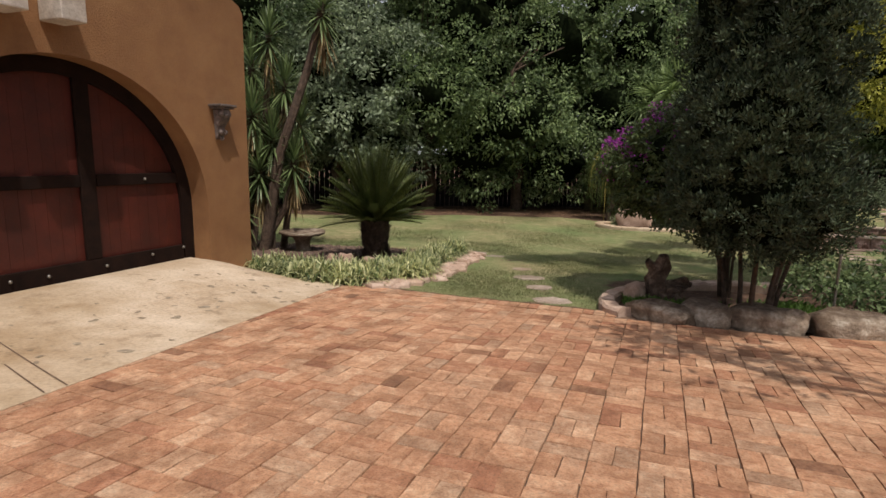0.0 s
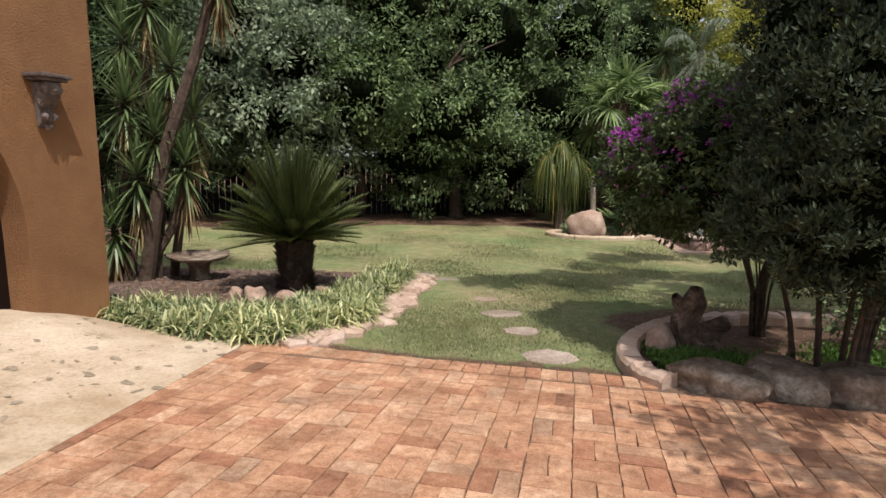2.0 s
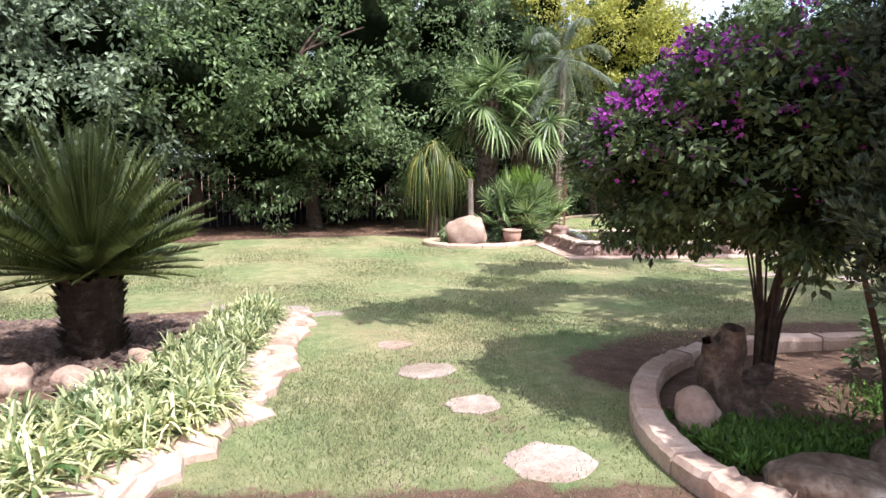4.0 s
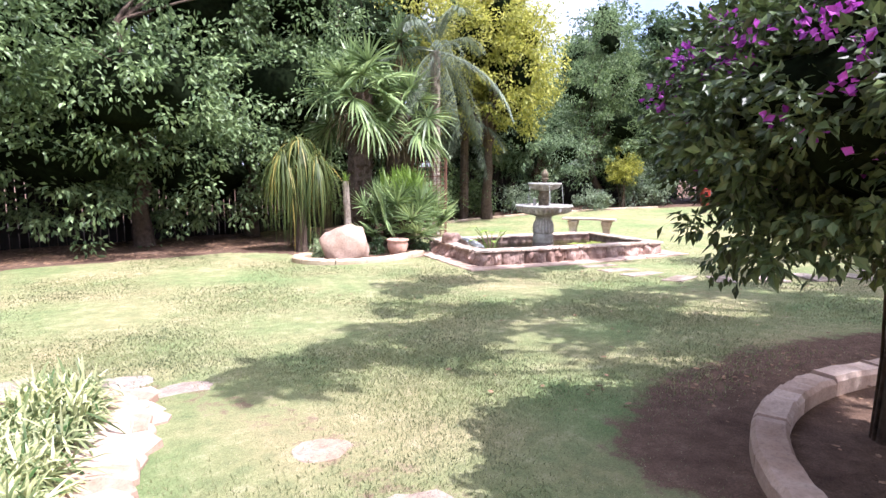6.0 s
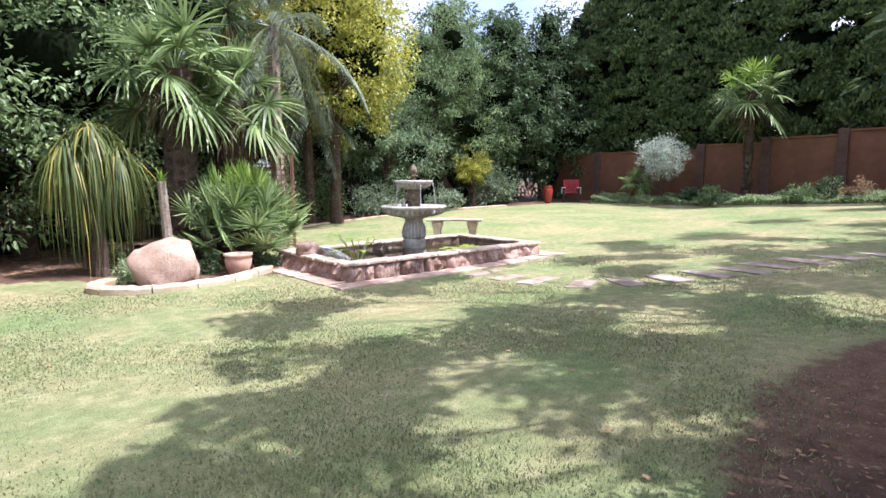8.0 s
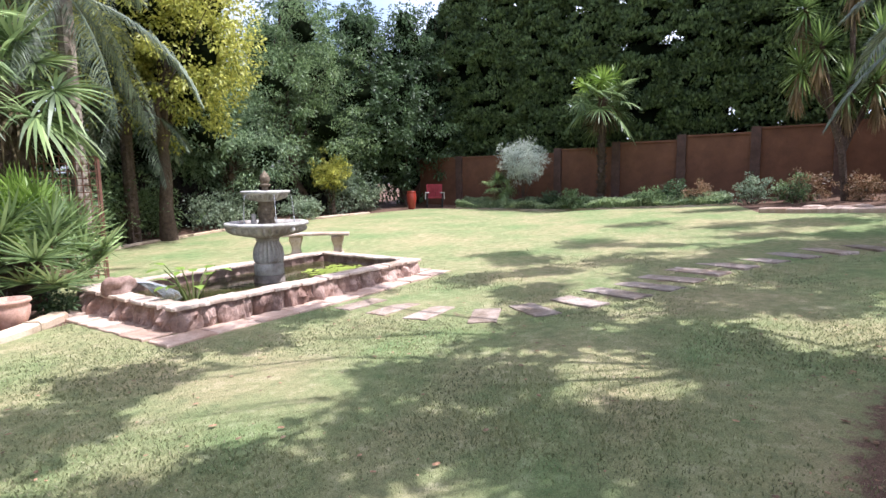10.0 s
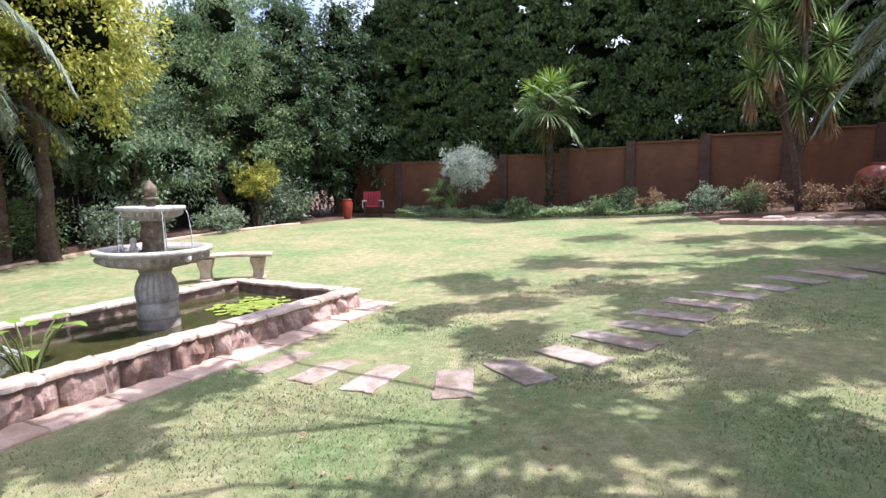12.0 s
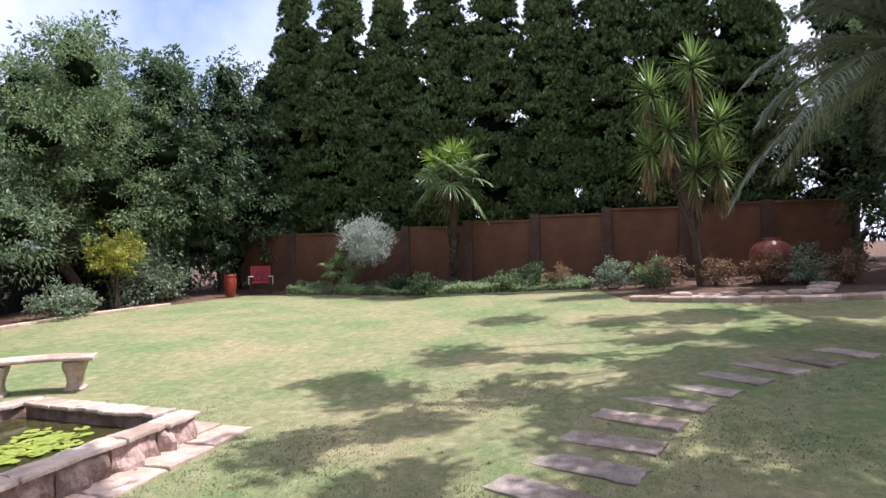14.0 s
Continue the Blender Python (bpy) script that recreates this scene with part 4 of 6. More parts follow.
def stepping_path():
    meshes = [slab_mesh("stepping_stone", 0.80, 0.33, 0.012, M_STEPSTONE, s, 0.03, 7) for s in range(4)]
    for i, p in enumerate(PATH):
        a = Vector(PATH[max(i - 1, 0)])
        b = Vector(PATH[min(i + 1, len(PATH) - 1)])
        d = b - a
        ob = obj("stepping_stone", meshes[i % 4])
        ob.matrix_basis = pose(p[0], p[1], G(*p), -3.4, 0.4, 0) @ pose(0, 0, 0, 0, 0, math.degrees(math.atan2(d.y, d.x)) + 90)
        ob.scale = (0.8 if i < 6 else 1, 0.9, 1)
        tagged(ob, "worn rectangular pinkish stepping stone sunk in the lawn", "stepping stone", "stepping stones across the lawn")
    for i, (x, y, r) in enumerate([(1.12, 5.44, 0.19), (1.12, 6.2, 0.14), (1.10, 6.88, 0.17), (1.10, 7.6, 0.13), (0.98, 8.27, 0.14), (0.84, 8.98, 0.18), (0.54, 9.42, 0.2), (0.05, 9.85, 0.2), (-0.42, 10.1, 0.2)]):
        rng = np.random.default_rng(40 + i)
        bm = bmesh.new()
        n = 14
        q = [(r * (1 + 0.12 * rng.normal()) * math.cos(2 * math.pi * k / n) * 1.15, r * (1 + 0.1 * rng.normal()) * math.sin(2 * math.pi * k / n)) for k in range(n)]
        lo = [bm.verts.new((x_, y_, -0.04)) for x_, y_ in q]
        mi = [bm.verts.new((x_, y_, 0.0)) for x_, y_ in q]
        hi = [bm.verts.new((x_ * 0.93, y_ * 0.93, 0.006)) for x_, y_ in q]
        for A, B in ((lo, mi), (mi, hi)):
            for c in range(n):
                bm.faces.new((A[c], A[(c + 1) % n], B[(c + 1) % n], B[c]))
        bm.faces.new(hi)
        o = part("round_stepping_stone", bm, M_STEPSTONE)
        o.matrix_basis = pose(x, y, G(x, y), -3.4, 0.4, 0)
        tagged(o, "rounded flat sandstone stepping stone in worn grass", "stepping stone", "rounded stepping stones by the bed")


stepping_path()

for i, (x, y, sx, sy, sz, rz) in enumerate([(1.9, 4.66, 0.34, 0.16, 0.14, -48), (2.27, 4.58, 0.27, 0.19, 0.16, -60), (2.68, 4.42, 0.36, 0.2, 0.17, -20), (3.3, 4.28, 0.36, 0.22, 0.18, -14), (3.85, 4.2, 0.38, 0.25, 0.19, -5), (4.45, 4.15, 0.36, 0.24, 0.18, 0), (5.1, 4.13, 0.45, 0.26, 0.2, -8), (5.75, 4.15, 0.45, 0.27, 0.2, -4), (6.6, 4.05, 0.5, 0.27, 0.2, -8)]):
    boulder("edging_rock", x, y, sx, sy, sz, rz, M_BOULDER, i + 2, rough=0.13, sink=0.5, label="rounded brown weathered rock edging the brick drive", category="rock", group="rocks along the drive")


# ---- the pond and its fountain ----
def pond():
    p = new("pond")
    p.matrix_basis = pose(POND_AT.x, POND_AT.y, 0, 0, 0, POND_TURN)
    tagged(p, "raised rectangular pink sandstone fish pond with pale coping and murky water", "pond")
    rng = np.random.default_rng(21)
    l, w, z1 = POND_L / 2, POND_W / 2, COPE_Z - 0.036
    bed = -1.05
    bm = bmesh.new()
    t = 0.2
    for x0, y0, x1, y1 in ((-l, -w, l, -w + t), (-l, w - t, l, w), (-l, -w + t + 0.002, -l + t, w - t - 0.002), (l - t, -w + t + 0.002, l, w - t - 0.002)):
        box(bm, x0 + 0.03, y0 + 0.03, bed, x1 - 0.03, y1 - 0.03, z1 - 0.002)
    part("wall", bm, M_SANDSTONE, p, "pond wall core")
    part("water", boxed(-l + t, -w + t, bed, l - t, w - t, COPE_Z - 0.15), M_WATER, p, "murky green water")
    for side in range(4):
        n = 9 if side % 2 == 0 else 5
        L = (l if side % 2 == 0 else w) * 2
        for k in range(n):
            a, b = -L / 2 + L * k / n + 0.008, -L / 2 + L * (k + 1) / n - 0.008
            bm = bmesh.new()
            nx, nz = 18, 9
            zb = -0.95
            grid = []
            for i in range(nx + 1):
                col = []
                for j in range(nz + 1):
                    u_, v_ = i / nx, j / nz
                    e = min(u_, 1 - u_) * 9
                    g = min(v_, 1 - v_) * 5
                    w_ = (b - a) * u_
                    d = min(1, e) * min(1, g) * (0.012 + 0.15 * max(0, noise.noise(Vector((w_ * 7 + k * 9, v_ * 2.6 + side * 7, 3))) + 0.15) + 0.06 * abs(noise.noise(Vector((w_ * 19 + k * 9, v_ * 9, side)))) + 0.012 * rng.random())
                    col.append(bm.verts.new((a + (b - a) * u_, -d, zb + (z1 - 0.006 - zb) * v_)))
                grid.append(col)
            for i in range(nx):
                for j in range(nz):
                    bm.faces.new((grid[i][j], grid[i + 1][j], grid[i + 1][j + 1], grid[i][j + 1]))
            o = part("facing_stone", bm, M_SANDSTONE, p)
            ang = (0, 90, 180, 270)[side]
            dist = w - 0.018 if side % 2 == 0 else l - 0.018
            o.matrix_basis = pose(0, 0, 0, 0, 0, ang) @ pose(0, -dist, 0)
    for side in range(4):
        L = (l if side % 2 == 0 else w - 0.27) * 2 + (0.08 if side % 2 == 0 else 0)
        n = 10 if side % 2 == 0 else 5
        for k in range(n):
            a, b = -L / 2 + L * k / n, -L / 2 + L * (k + 1) / n
            me = slab_mesh("coping_stone", b - a - 0.003, 0.235 + 0.03 * rng.random(), 0.034, M_COPING, 100 + k + side * 20, 0.07, 5, 0.0)
            o = obj("coping_stone", me, p)
            ang = (0, 90, 180, 270)[side]
            dist = (w if side % 2 == 0 else l) - 0.09
            o.matrix_basis = pose(0, 0, 0, 0, 0, ang) @ pose((a + b) / 2, -dist, z1 + 0.003 * rng.normal() + 0.002, 0.8 * rng.normal(), 0.8 * rng.normal(), 0)
    return p


pond()


def slabs_round_pond():
    k = tagged(new("pond_paving"), "pale sandstone slabs laid in the lawn round the pond", "paving")
    M = pose(POND_AT.x, POND_AT.y, 0, 0, 0, POND_TURN)
    l, w = POND_L / 2, POND_W / 2
    spots = []
    n = 9
    for i in range(n):
        L = 2 * l + 0.66
        spots.append((-l - 0.33 + L * (i + 0.5) / n, -w - 0.2, L / n - 0.012, 0.36, 0))
    for i in range(5):
        spots.append((-l - 0.18, -w + (2 * w) * (i + 0.5) / 5 + 0.02, 2 * w / 5 - 0.012, 0.34, 90))
    for i in range(4):
        spots.append((l + 0.18, -w + (2 * w) * (i + 0.5) / 4, 2 * w / 4 - 0.012, 0.34, 90))
    for i, (x, y, a, b, r) in enumerate(spots):
        c = M @ Vector((x, y, 0))
        o = obj("slab", slab_mesh("slab", a, b, 0.022, M_SLAB, 300 + i, 0.03), k)
        o.matrix_basis = pose(c.x, c.y, G(c.x, c.y), -1.5, 0.4, 0) @ pose(0, 0, 0, 0, 0, POND_TURN + r)


slabs_round_pond()


def fountain():
    x, y = 8.62, 12.72
    f = thing("fountain", x, y, -0.75, 0, label="grey-white carved stone fountain with two fluted basins in the pond", category="fountain")
    z = 0.75
    part("base_drum", lathe(bmesh.new(), [(0.205, -0.3), (0.215, -0.28), (0.215, 0.27), (0.2, 0.285), (0.2, 0.29)], 40), M_DRUM, f, "water-stained stone drum", True)
    ped = [(0.195, 0.291), (0.205, 0.3), (0.205, 0.44), (0.195, 0.455), (0.18, 0.46), (0.18, 0.468), (0.2, 0.475), (0.215, 0.52, 1), (0.215, 0.6, 1), (0.198, 0.68, 1), (0.165, 0.745, 1), (0.145, 0.775), (0.165, 0.785), (0.165, 0.805), (0.12, 0.82)]
    part("pedestal", lathe(bmesh.new(), ped, 120, -0.03, 20), M_FOUNTAIN, f, "fluted stone pedestal", True)
    bowl = [(0.12, 0.79), (0.2, 0.83), (0.36, 0.86, 1), (0.47, 0.885, 1), (0.545, 0.925, 1), (0.56, 0.955, 1), (0.535, 0.975), (0.545, 0.99), (0.575, 1.0), (0.58, 1.025), (0.565, 1.045), (0.51, 1.045), (0.48, 1.0), (0.3, 0.94), (0.1, 0.93)]
    part("lower_basin", lathe(bmesh.new(), bowl, 204, -0.09, 34), M_FOUNTAIN, f, "wide fluted stone basin", True)
    part("water", lathe(bmesh.new(), [(0.01, 1.005), (0.465, 1.006), (0.466, 1.012), (0.01, 1.013)], 40), M_WATER, f)
    col = [(0.16, 0.94), (0.15, 1.0), (0.115, 1.03), (0.105, 1.1), (0.12, 1.16), (0.12, 1.22), (0.105, 1.26), (0.105, 1.3), (0.12, 1.34)]
    part("column", lathe(bmesh.new(), col, 32, -0.01, 12), M_FINIAL, f, "dark-stained wet stone column", True)
    top = [(0.08, 1.32), (0.13, 1.335), (0.22, 1.355, 1), (0.295, 1.385, 1), (0.315, 1.42, 1), (0.3, 1.435), (0.335, 1.445), (0.34, 1.475), (0.325, 1.485), (0.27, 1.485), (0.25, 1.45), (0.08, 1.43)]
    part("upper_basin", lathe(bmesh.new(), top, 156, -0.09, 26), M_FOUNTAIN, f, "smaller fluted stone basin", True)
    part("water", lathe(bmesh.new(), [(0.01, 1.45), (0.24, 1.451), (0.24, 1.456), (0.01, 1.457)], 32), M_WATER, f)
    fin = [(0.045, 1.43), (0.05, 1.5), (0.04, 1.53), (0.075, 1.55), (0.08, 1.57), (0.045, 1.585), (0.06, 1.6), (0.072, 1.64), (0.066, 1.68), (0.045, 1.715), (0.02, 1.74), (0.01, 1.76)]
    part("finial", lathe(bmesh.new(), fin, 24, 0.008, 16), M_FINIAL, f, "stained pineapple finial", True)
    for k in range(4):
        a = radians(45 + 90 * k + 30)
        bm = bmesh.new()
        bmesh.ops.create_uvsphere(bm, u_segments=12, v_segments=8, radius=0.042)
        o = part("mask_spout", bm, M_FOUNTAIN, f, "", True)
        o.location = (0.53 * math.cos(a), 0.53 * math.sin(a), 0.96)
        o.scale = (0.9, 0.9, 1.2)
    bm = bmesh.new()
    lathe(bm, [(0.03, 0), (0.045, 0.03), (0.035, 0.08), (0.025, 0.1), (0.035, 0.13), (0.03, 0.16), (0.005, 0.175)], 14)
    o = part("spout_figure", bm, M_FOUNTAIN, f, "small carved spout figure", True)
    o.location = (-0.26, 0.02, 1.0)


fountain()


def water_jets():
    m, t, p = nodes("falling_water")
    p.inputs["Base Color"].default_value = (0.85, 0.88, 0.9, 1)
    p.inputs["Roughness"].default_value = 0.15
    p.inputs["Transmission Weight"].default_value = 0.6
    rng = np.random.default_rng(9)
    w = thing("falling_water", 8.62, 12.72, -0.75, label="thin streams of water falling from the fountain's upper basin", category="water")
    for k in range(5):
        a = radians(20 + 72 * k)
        pts = [(0.31 * math.cos(a), 0.31 * math.sin(a), 1.47), (0.35 * math.cos(a), 0.35 * math.sin(a), 1.4), (0.37 * math.cos(a), 0.37 * math.sin(a), 1.22), (0.38 * math.cos(a), 0.38 * math.sin(a), 1.0)]
        v, f = tube_arrays(pts, [0.004, 0.005, 0.006, 0.008], 5, 0.4, rng)
        obj("stream", arr("stream", v, f, m, True), w)
    M = pose(POND_AT.x, POND_AT.y, 0, 0, 0, POND_TURN)
    c = M @ Vector((-POND_L / 2 + 0.22, 0.35, 0))
    boulder("spout_rock", c.x - 0.1, c.y, 0.2, 0.16, 0.14, 20, M_SANDSTONE, 91, z=COPE_Z - 0.02, sub=3, label="rough spout rock on the pond's end wall", category="rock")
    s = tagged(new("pond_spout"), "white splashing water pouring from the rock into the pond", "water")
    for k in range(26):
        o = (rng.random() - 0.5) * 0.22
        L = 0.35 + 0.3 * rng.random()
        pts = [M @ Vector((-POND_L / 2 + 0.25 + L * q, 0.33 + o * (0.5 + q), COPE_Z + 0.1 - 0.26 * q * q)) for q in (0, 0.35, 0.7, 1.0)]
        v, f = tube_arrays(pts, [0.006, 0.008, 0.008, 0.004], 4, 0.5, rng)
        obj("stream", arr("stream", v, f, m, True), s)


water_jets()


def garden_bench():
    b = thing("garden_bench", 11.78, 13.9, None, 116.5, label="low curved pale stone bench on two carved legs on the lawn", category="bench")
    bm = bmesh.new()
    n, L, W = 14, 1.32, 0.36
    rows = []
    for i in range(n + 1):
        t = i / n - 0.5
        c = -0.16 * (1 - 4 * t * t) + 0.05
        rows.append([bm.verts.new((t * L, c + o * W, z)) for o, z in ((-0.5, 0.40), (-0.52, 0.42), (-0.52, 0.435), (-0.49, 0.45), (0.49, 0.45), (0.52, 0.435), (0.52, 0.42), (0.5, 0.40))])
    for A, B in zip(rows, rows[1:]):
        for k in range(8):
            bm.faces.new((A[k], B[k], B[(k + 1) % 8], A[(k + 1) % 8]))
    bm.faces.new(rows[0][::-1])
    bm.faces.new(rows[-1])
    bmesh.ops.recalc_face_normals(bm, faces=bm.faces)
    part("seat", bm, M_COPING, b)
    for sx in (-0.42, 0.42):
        prof = [(0.15, 0), (0.155, 0.05), (0.12, 0.07), (0.105, 0.15), (0.115, 0.22), (0.15, 0.3), (0.165, 0.36), (0.16, 0.399)]
        bm = bmesh.new()
        R = []
        for r, z in prof:
            R.append([bm.verts.new((x * 0.55 * r / 0.15 * 0.15 * 2, y * r, z)) for x, y in ((-0.5, -1), (0.5, -1), (0.7, -0.8), (0.7, 0.8), (0.5, 1), (-0.5, 1), (-0.7, 0.8), (-0.7, -0.8))])
        for A, B in zip(R, R[1:]):
            for k in range(8):
                bm.faces.new((A[k], A[(k + 1) % 8], B[(k + 1) % 8], B[k]))
        bm.faces.new(R[0][::-1])
        bm.faces.new(R[-1])
        o = part("leg", bm, M_COPING, b)
        o.location = (sx, -0.06, -0.02)


garden_bench()


# ---- garden wall, fences ----
def garden_wall():
    A, B = Vector((26.9, 17.6)), Vector((22.0, -3.0))
    d = (B - A).normalized()
    n = int((B - A).length / 2.15)
    step = (B - A).length / n
    ang = math.degrees(math.atan2(d.y, d.x))
    for i in range(n):
        a = A + d * (step * i)
        c = A + d * (step * (i + 0.5))
        g = G(c.x, c.y)
        top = 1.88 + max(0, i - 2) * 0.14
        top = min(top, 2.5)
        m = pose(c.x, c.y, 0, 0, 0, ang)
        o = part("wall_east", boxed(-step / 2 + 0.152, -0.08, g - 0.5, step / 2 - 0.152, 0.08, top), M_WALL)
        o.matrix_basis = m
        tagged(o, kind="structure", label="red-brown painted garden wall panel", category="garden wall")
        bm = boxed(-step / 2 + 0.152, -0.13, top + 0.001, step / 2 - 0.152, 0.12, top + 0.07, 0.01)
        box(bm, -step / 2 + 0.152, 0.081, top - 0.14, step / 2 - 0.152, 0.11, top - 0.1)
        o = part("wall_coping", bm, M_WALL)
        o.matrix_basis = m
        tagged(o, kind="structure")
        o = part("pilaster", boxed(-0.15, -0.2, g - 0.5, 0.15, 0.24, top + 0.1, 0.008), M_PILASTER)
        o.matrix_basis = pose(a.x, a.y, 0, 0, 0, ang)
        tagged(o, kind="structure")


garden_wall()


def fence(name, a, b, h, label):
    f = tagged(new(name), label, "fence")
    a, b = Vector(a), Vector(b)
    d = b - a
    n = int(d.length / 0.16)
    ang = math.degrees(math.atan2(d.y, d.x))
    rng = np.random.default_rng(5)
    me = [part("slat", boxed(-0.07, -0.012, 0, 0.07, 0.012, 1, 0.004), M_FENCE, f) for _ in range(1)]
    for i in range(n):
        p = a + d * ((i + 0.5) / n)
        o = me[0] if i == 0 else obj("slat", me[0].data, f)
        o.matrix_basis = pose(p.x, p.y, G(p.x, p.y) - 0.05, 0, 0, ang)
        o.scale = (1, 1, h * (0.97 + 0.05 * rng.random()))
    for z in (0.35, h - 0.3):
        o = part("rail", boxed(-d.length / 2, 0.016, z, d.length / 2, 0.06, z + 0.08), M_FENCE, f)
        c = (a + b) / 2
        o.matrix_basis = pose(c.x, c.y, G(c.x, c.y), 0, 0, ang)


fence("north_fence", (-12, 17.2), (0, 18.9), 1.8, "weathered board fence under the trees, its shade put into the near-black boards")
fence("north_fence", (0, 18.95), (12, 21.6), 1.8, "weathered board fence under the trees, its shade put into the near-black boards")
fence("north_fence", (12, 21.7), (28.5, 20.5), 1.8, "weathered board fence behind the shrubs, shade put into its near-black boards")


# ---- trees behind the lawn ----
R0 = np.random.default_rng(77)


def big_tree(x, y, h, w, seed, mat, size=0.125, clumps=720, each=54, low=1.2, name="broadleaf_tree", label="tall broad-leaved tree with dense green foliage down to the shade", r0=0.17, narrow=0.5, group="trees behind the lawn", dense=0.5):
    rng = np.random.default_rng(seed)
    blobs = []
    for k in range(9):
        a = k * 2.4
        t = k / 8
        z = low + 0.8 + (h - low - 1.4) * t
        s = w * (0.55 + 0.45 * math.sin(math.pi * min(1, t * 0.8 + 0.25)))
        blobs.append((math.cos(a) * s * 0.42 + rng.normal() * 0.2, math.sin(a) * s * 0.42 + rng.normal() * 0.2, z, s * 0.62, s * 0.62, h * 0.13 + 0.35))
    return tree(name, x, y, blobs, clumps, each, 0.34, size, mat, seed, r0, None, narrow, 0.35, 0.5, dense, label=label, category="tree", group=group)


big_tree(-6.5, 16.2, 8.5, 3.2, 1, L_DARK)
big_tree(-3.2, 17.0, 6.0, 2.8, 2, L_GREY, 0.14)
big_tree(-0.6, 18.4, 8.5, 3.2, 3, L_OAK)
big_tree(2.4, 18.3, 8.0, 3.3, 4, L_OAK, low=0.75)
big_tree(5.0, 19.2, 8.2, 3.0, 5, L_OAK)
big_tree(7.8, 20.6, 8.5, 2.8, 6, L_DARK)
big_tree(-9, 12.5, 8.0, 3.4, 7, L_DARK)
big_tree(1.0, 22.5, 11.0, 4.2, 8, L_DARK, 0.22, 520)
big_tree(-5.5, 21.5, 11.0, 4.2, 9, L_DARK, 0.22, 520)
big_tree(13.2, 19.2, 7.6, 2.5, 10, L_YELLOW, 0.11, 820, 56, low=3.3, dense=0.45, name="golden_tree", label="golden yellow-green leaved tree", group="")
big_tree(10.2, 21.4, 9.8, 2.1, 23, L_YELLOW, 0.12, 500, 44, low=5.6, dense=0.45, name="golden_tree", label="golden yellow-green leaved tree", group="")
big_tree(15.8, 21.6, 6.5, 2.4, 11, L_BLUE, 0.13, 460)
big_tree(17.3, 20.6, 4.6, 2.0, 12, L_BLUE, 0.13, 420, 50, low=0.8, dense=0.35, name="acacia_tree", label="tall blue-green feathery-leaved acacia tree", group="feathery trees at the lawn's end", narrow=0.3)
big_tree(20.5, 20.2, 8.0, 3.0, 13, L_OAK, 0.12, 760, 60, low=1.2, dense=0.3, name="acacia_tree", label="tall blue-green feathery-leaved acacia tree", group="feathery trees at the lawn's end", narrow=0.35)
big_tree(23.8, 19.3, 8.2, 2.8, 14, L_DARK, 0.16)
big_tree(9.5, 22.5, 8.0, 3.0, 15, L_DARK, 0.2, 420)
big_tree(14.8, 23.5, 8.6, 3.2, 16, L_DARK, 0.2, 420, 26)
big_tree(19.0, 24.0, 8.4, 3.2, 17, L_GREY, 0.2, 420, 26)
big_tree(24.0, 22.8, 9.6, 3.4, 18, L_DARK, 0.2, 460, 26)
big_tree(25.9, 17.9, 8.6, 2.4, 19, L_DARK, 0.16, 560, 34, low=0.6)
big_tree(28.3, 17.2, 9.0, 2.4, 20, L_DARK, 0.18, 460, 30)
big_tree(25.0, -5.2, 10.0, 3.0, 21, L_DARK, 0.2, 460, 30)
big_tree(20.2, -4.6, 10.0, 3.0, 22, L_OAK, 0.17, 460, 30)


def cypress(x, y, h, w, seed):
    rng = np.random.default_rng(seed)
    t = thing("cypress", x, y, label="tall dark green columnar cypress behind the garden wall", category="cypress tree", group="row of cypresses")
    v, f = tube_arrays([(0, 0, -0.1), (0.03, 0, h * 0.4), (0, 0.03, h * 0.8)], [0.2, 0.14, 0.05], 7)
    obj("trunk", arr("trunk", v, f, M_BARK, True), t)
    shape = lambda tt, zz: w * np.clip(np.minimum(1.0, (1.0 - tt) * 1.65 + 0.04), 0.03, 1)
    # solid near-black lumps painting the shade inside the column
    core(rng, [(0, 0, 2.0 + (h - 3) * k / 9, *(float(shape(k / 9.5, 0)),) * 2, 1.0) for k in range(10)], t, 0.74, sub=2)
    n = 340
    tt = rng.random(n) ** 0.95
    z = 1.1 + (h - 1.2) * tt
    rad = shape(tt, z) * (0.86 + 0.22 * rng.random(n))
    a = math.pi + rng.normal(size=n) * 1.25
    C = np.stack([np.cos(a) * rad, np.sin(a) * rad, z], 1)
    each = 118
    e = unit(rng.normal(size=(n * each, 3)))
    e[:, 2] = np.abs(e[:, 2]) * 0.9 - 0.25
    s = (0.34 + 0.3 * rng.random(n)) * (1 - 0.55 * tt)
    P = np.repeat(C, each, 0) + e * (np.repeat(s, each) * rng.random(n * each) ** 0.16)[:, None]
    D = e * 0.7 + np.array([0, 0, 0.6]) + rng.normal(size=e.shape) * 0.3
    L = 0.155 * (0.7 + 0.6 * rng.random(n * each))
    v, f = leaf_arrays(P, D, e + rng.normal(size=e.shape) * 0.4, L, L * 0.6)
    obj("crown", arr("crown", v, f, L_CYPRESS), t)


for i in range(9):
    cypress(28.6 - 0.5 * i, 15.8 - 2.1 * i, 14.0 + 0.8 * math.sin(i * 2.3) + (0.6 if i == 3 else 0), 1.42, 50 + i)


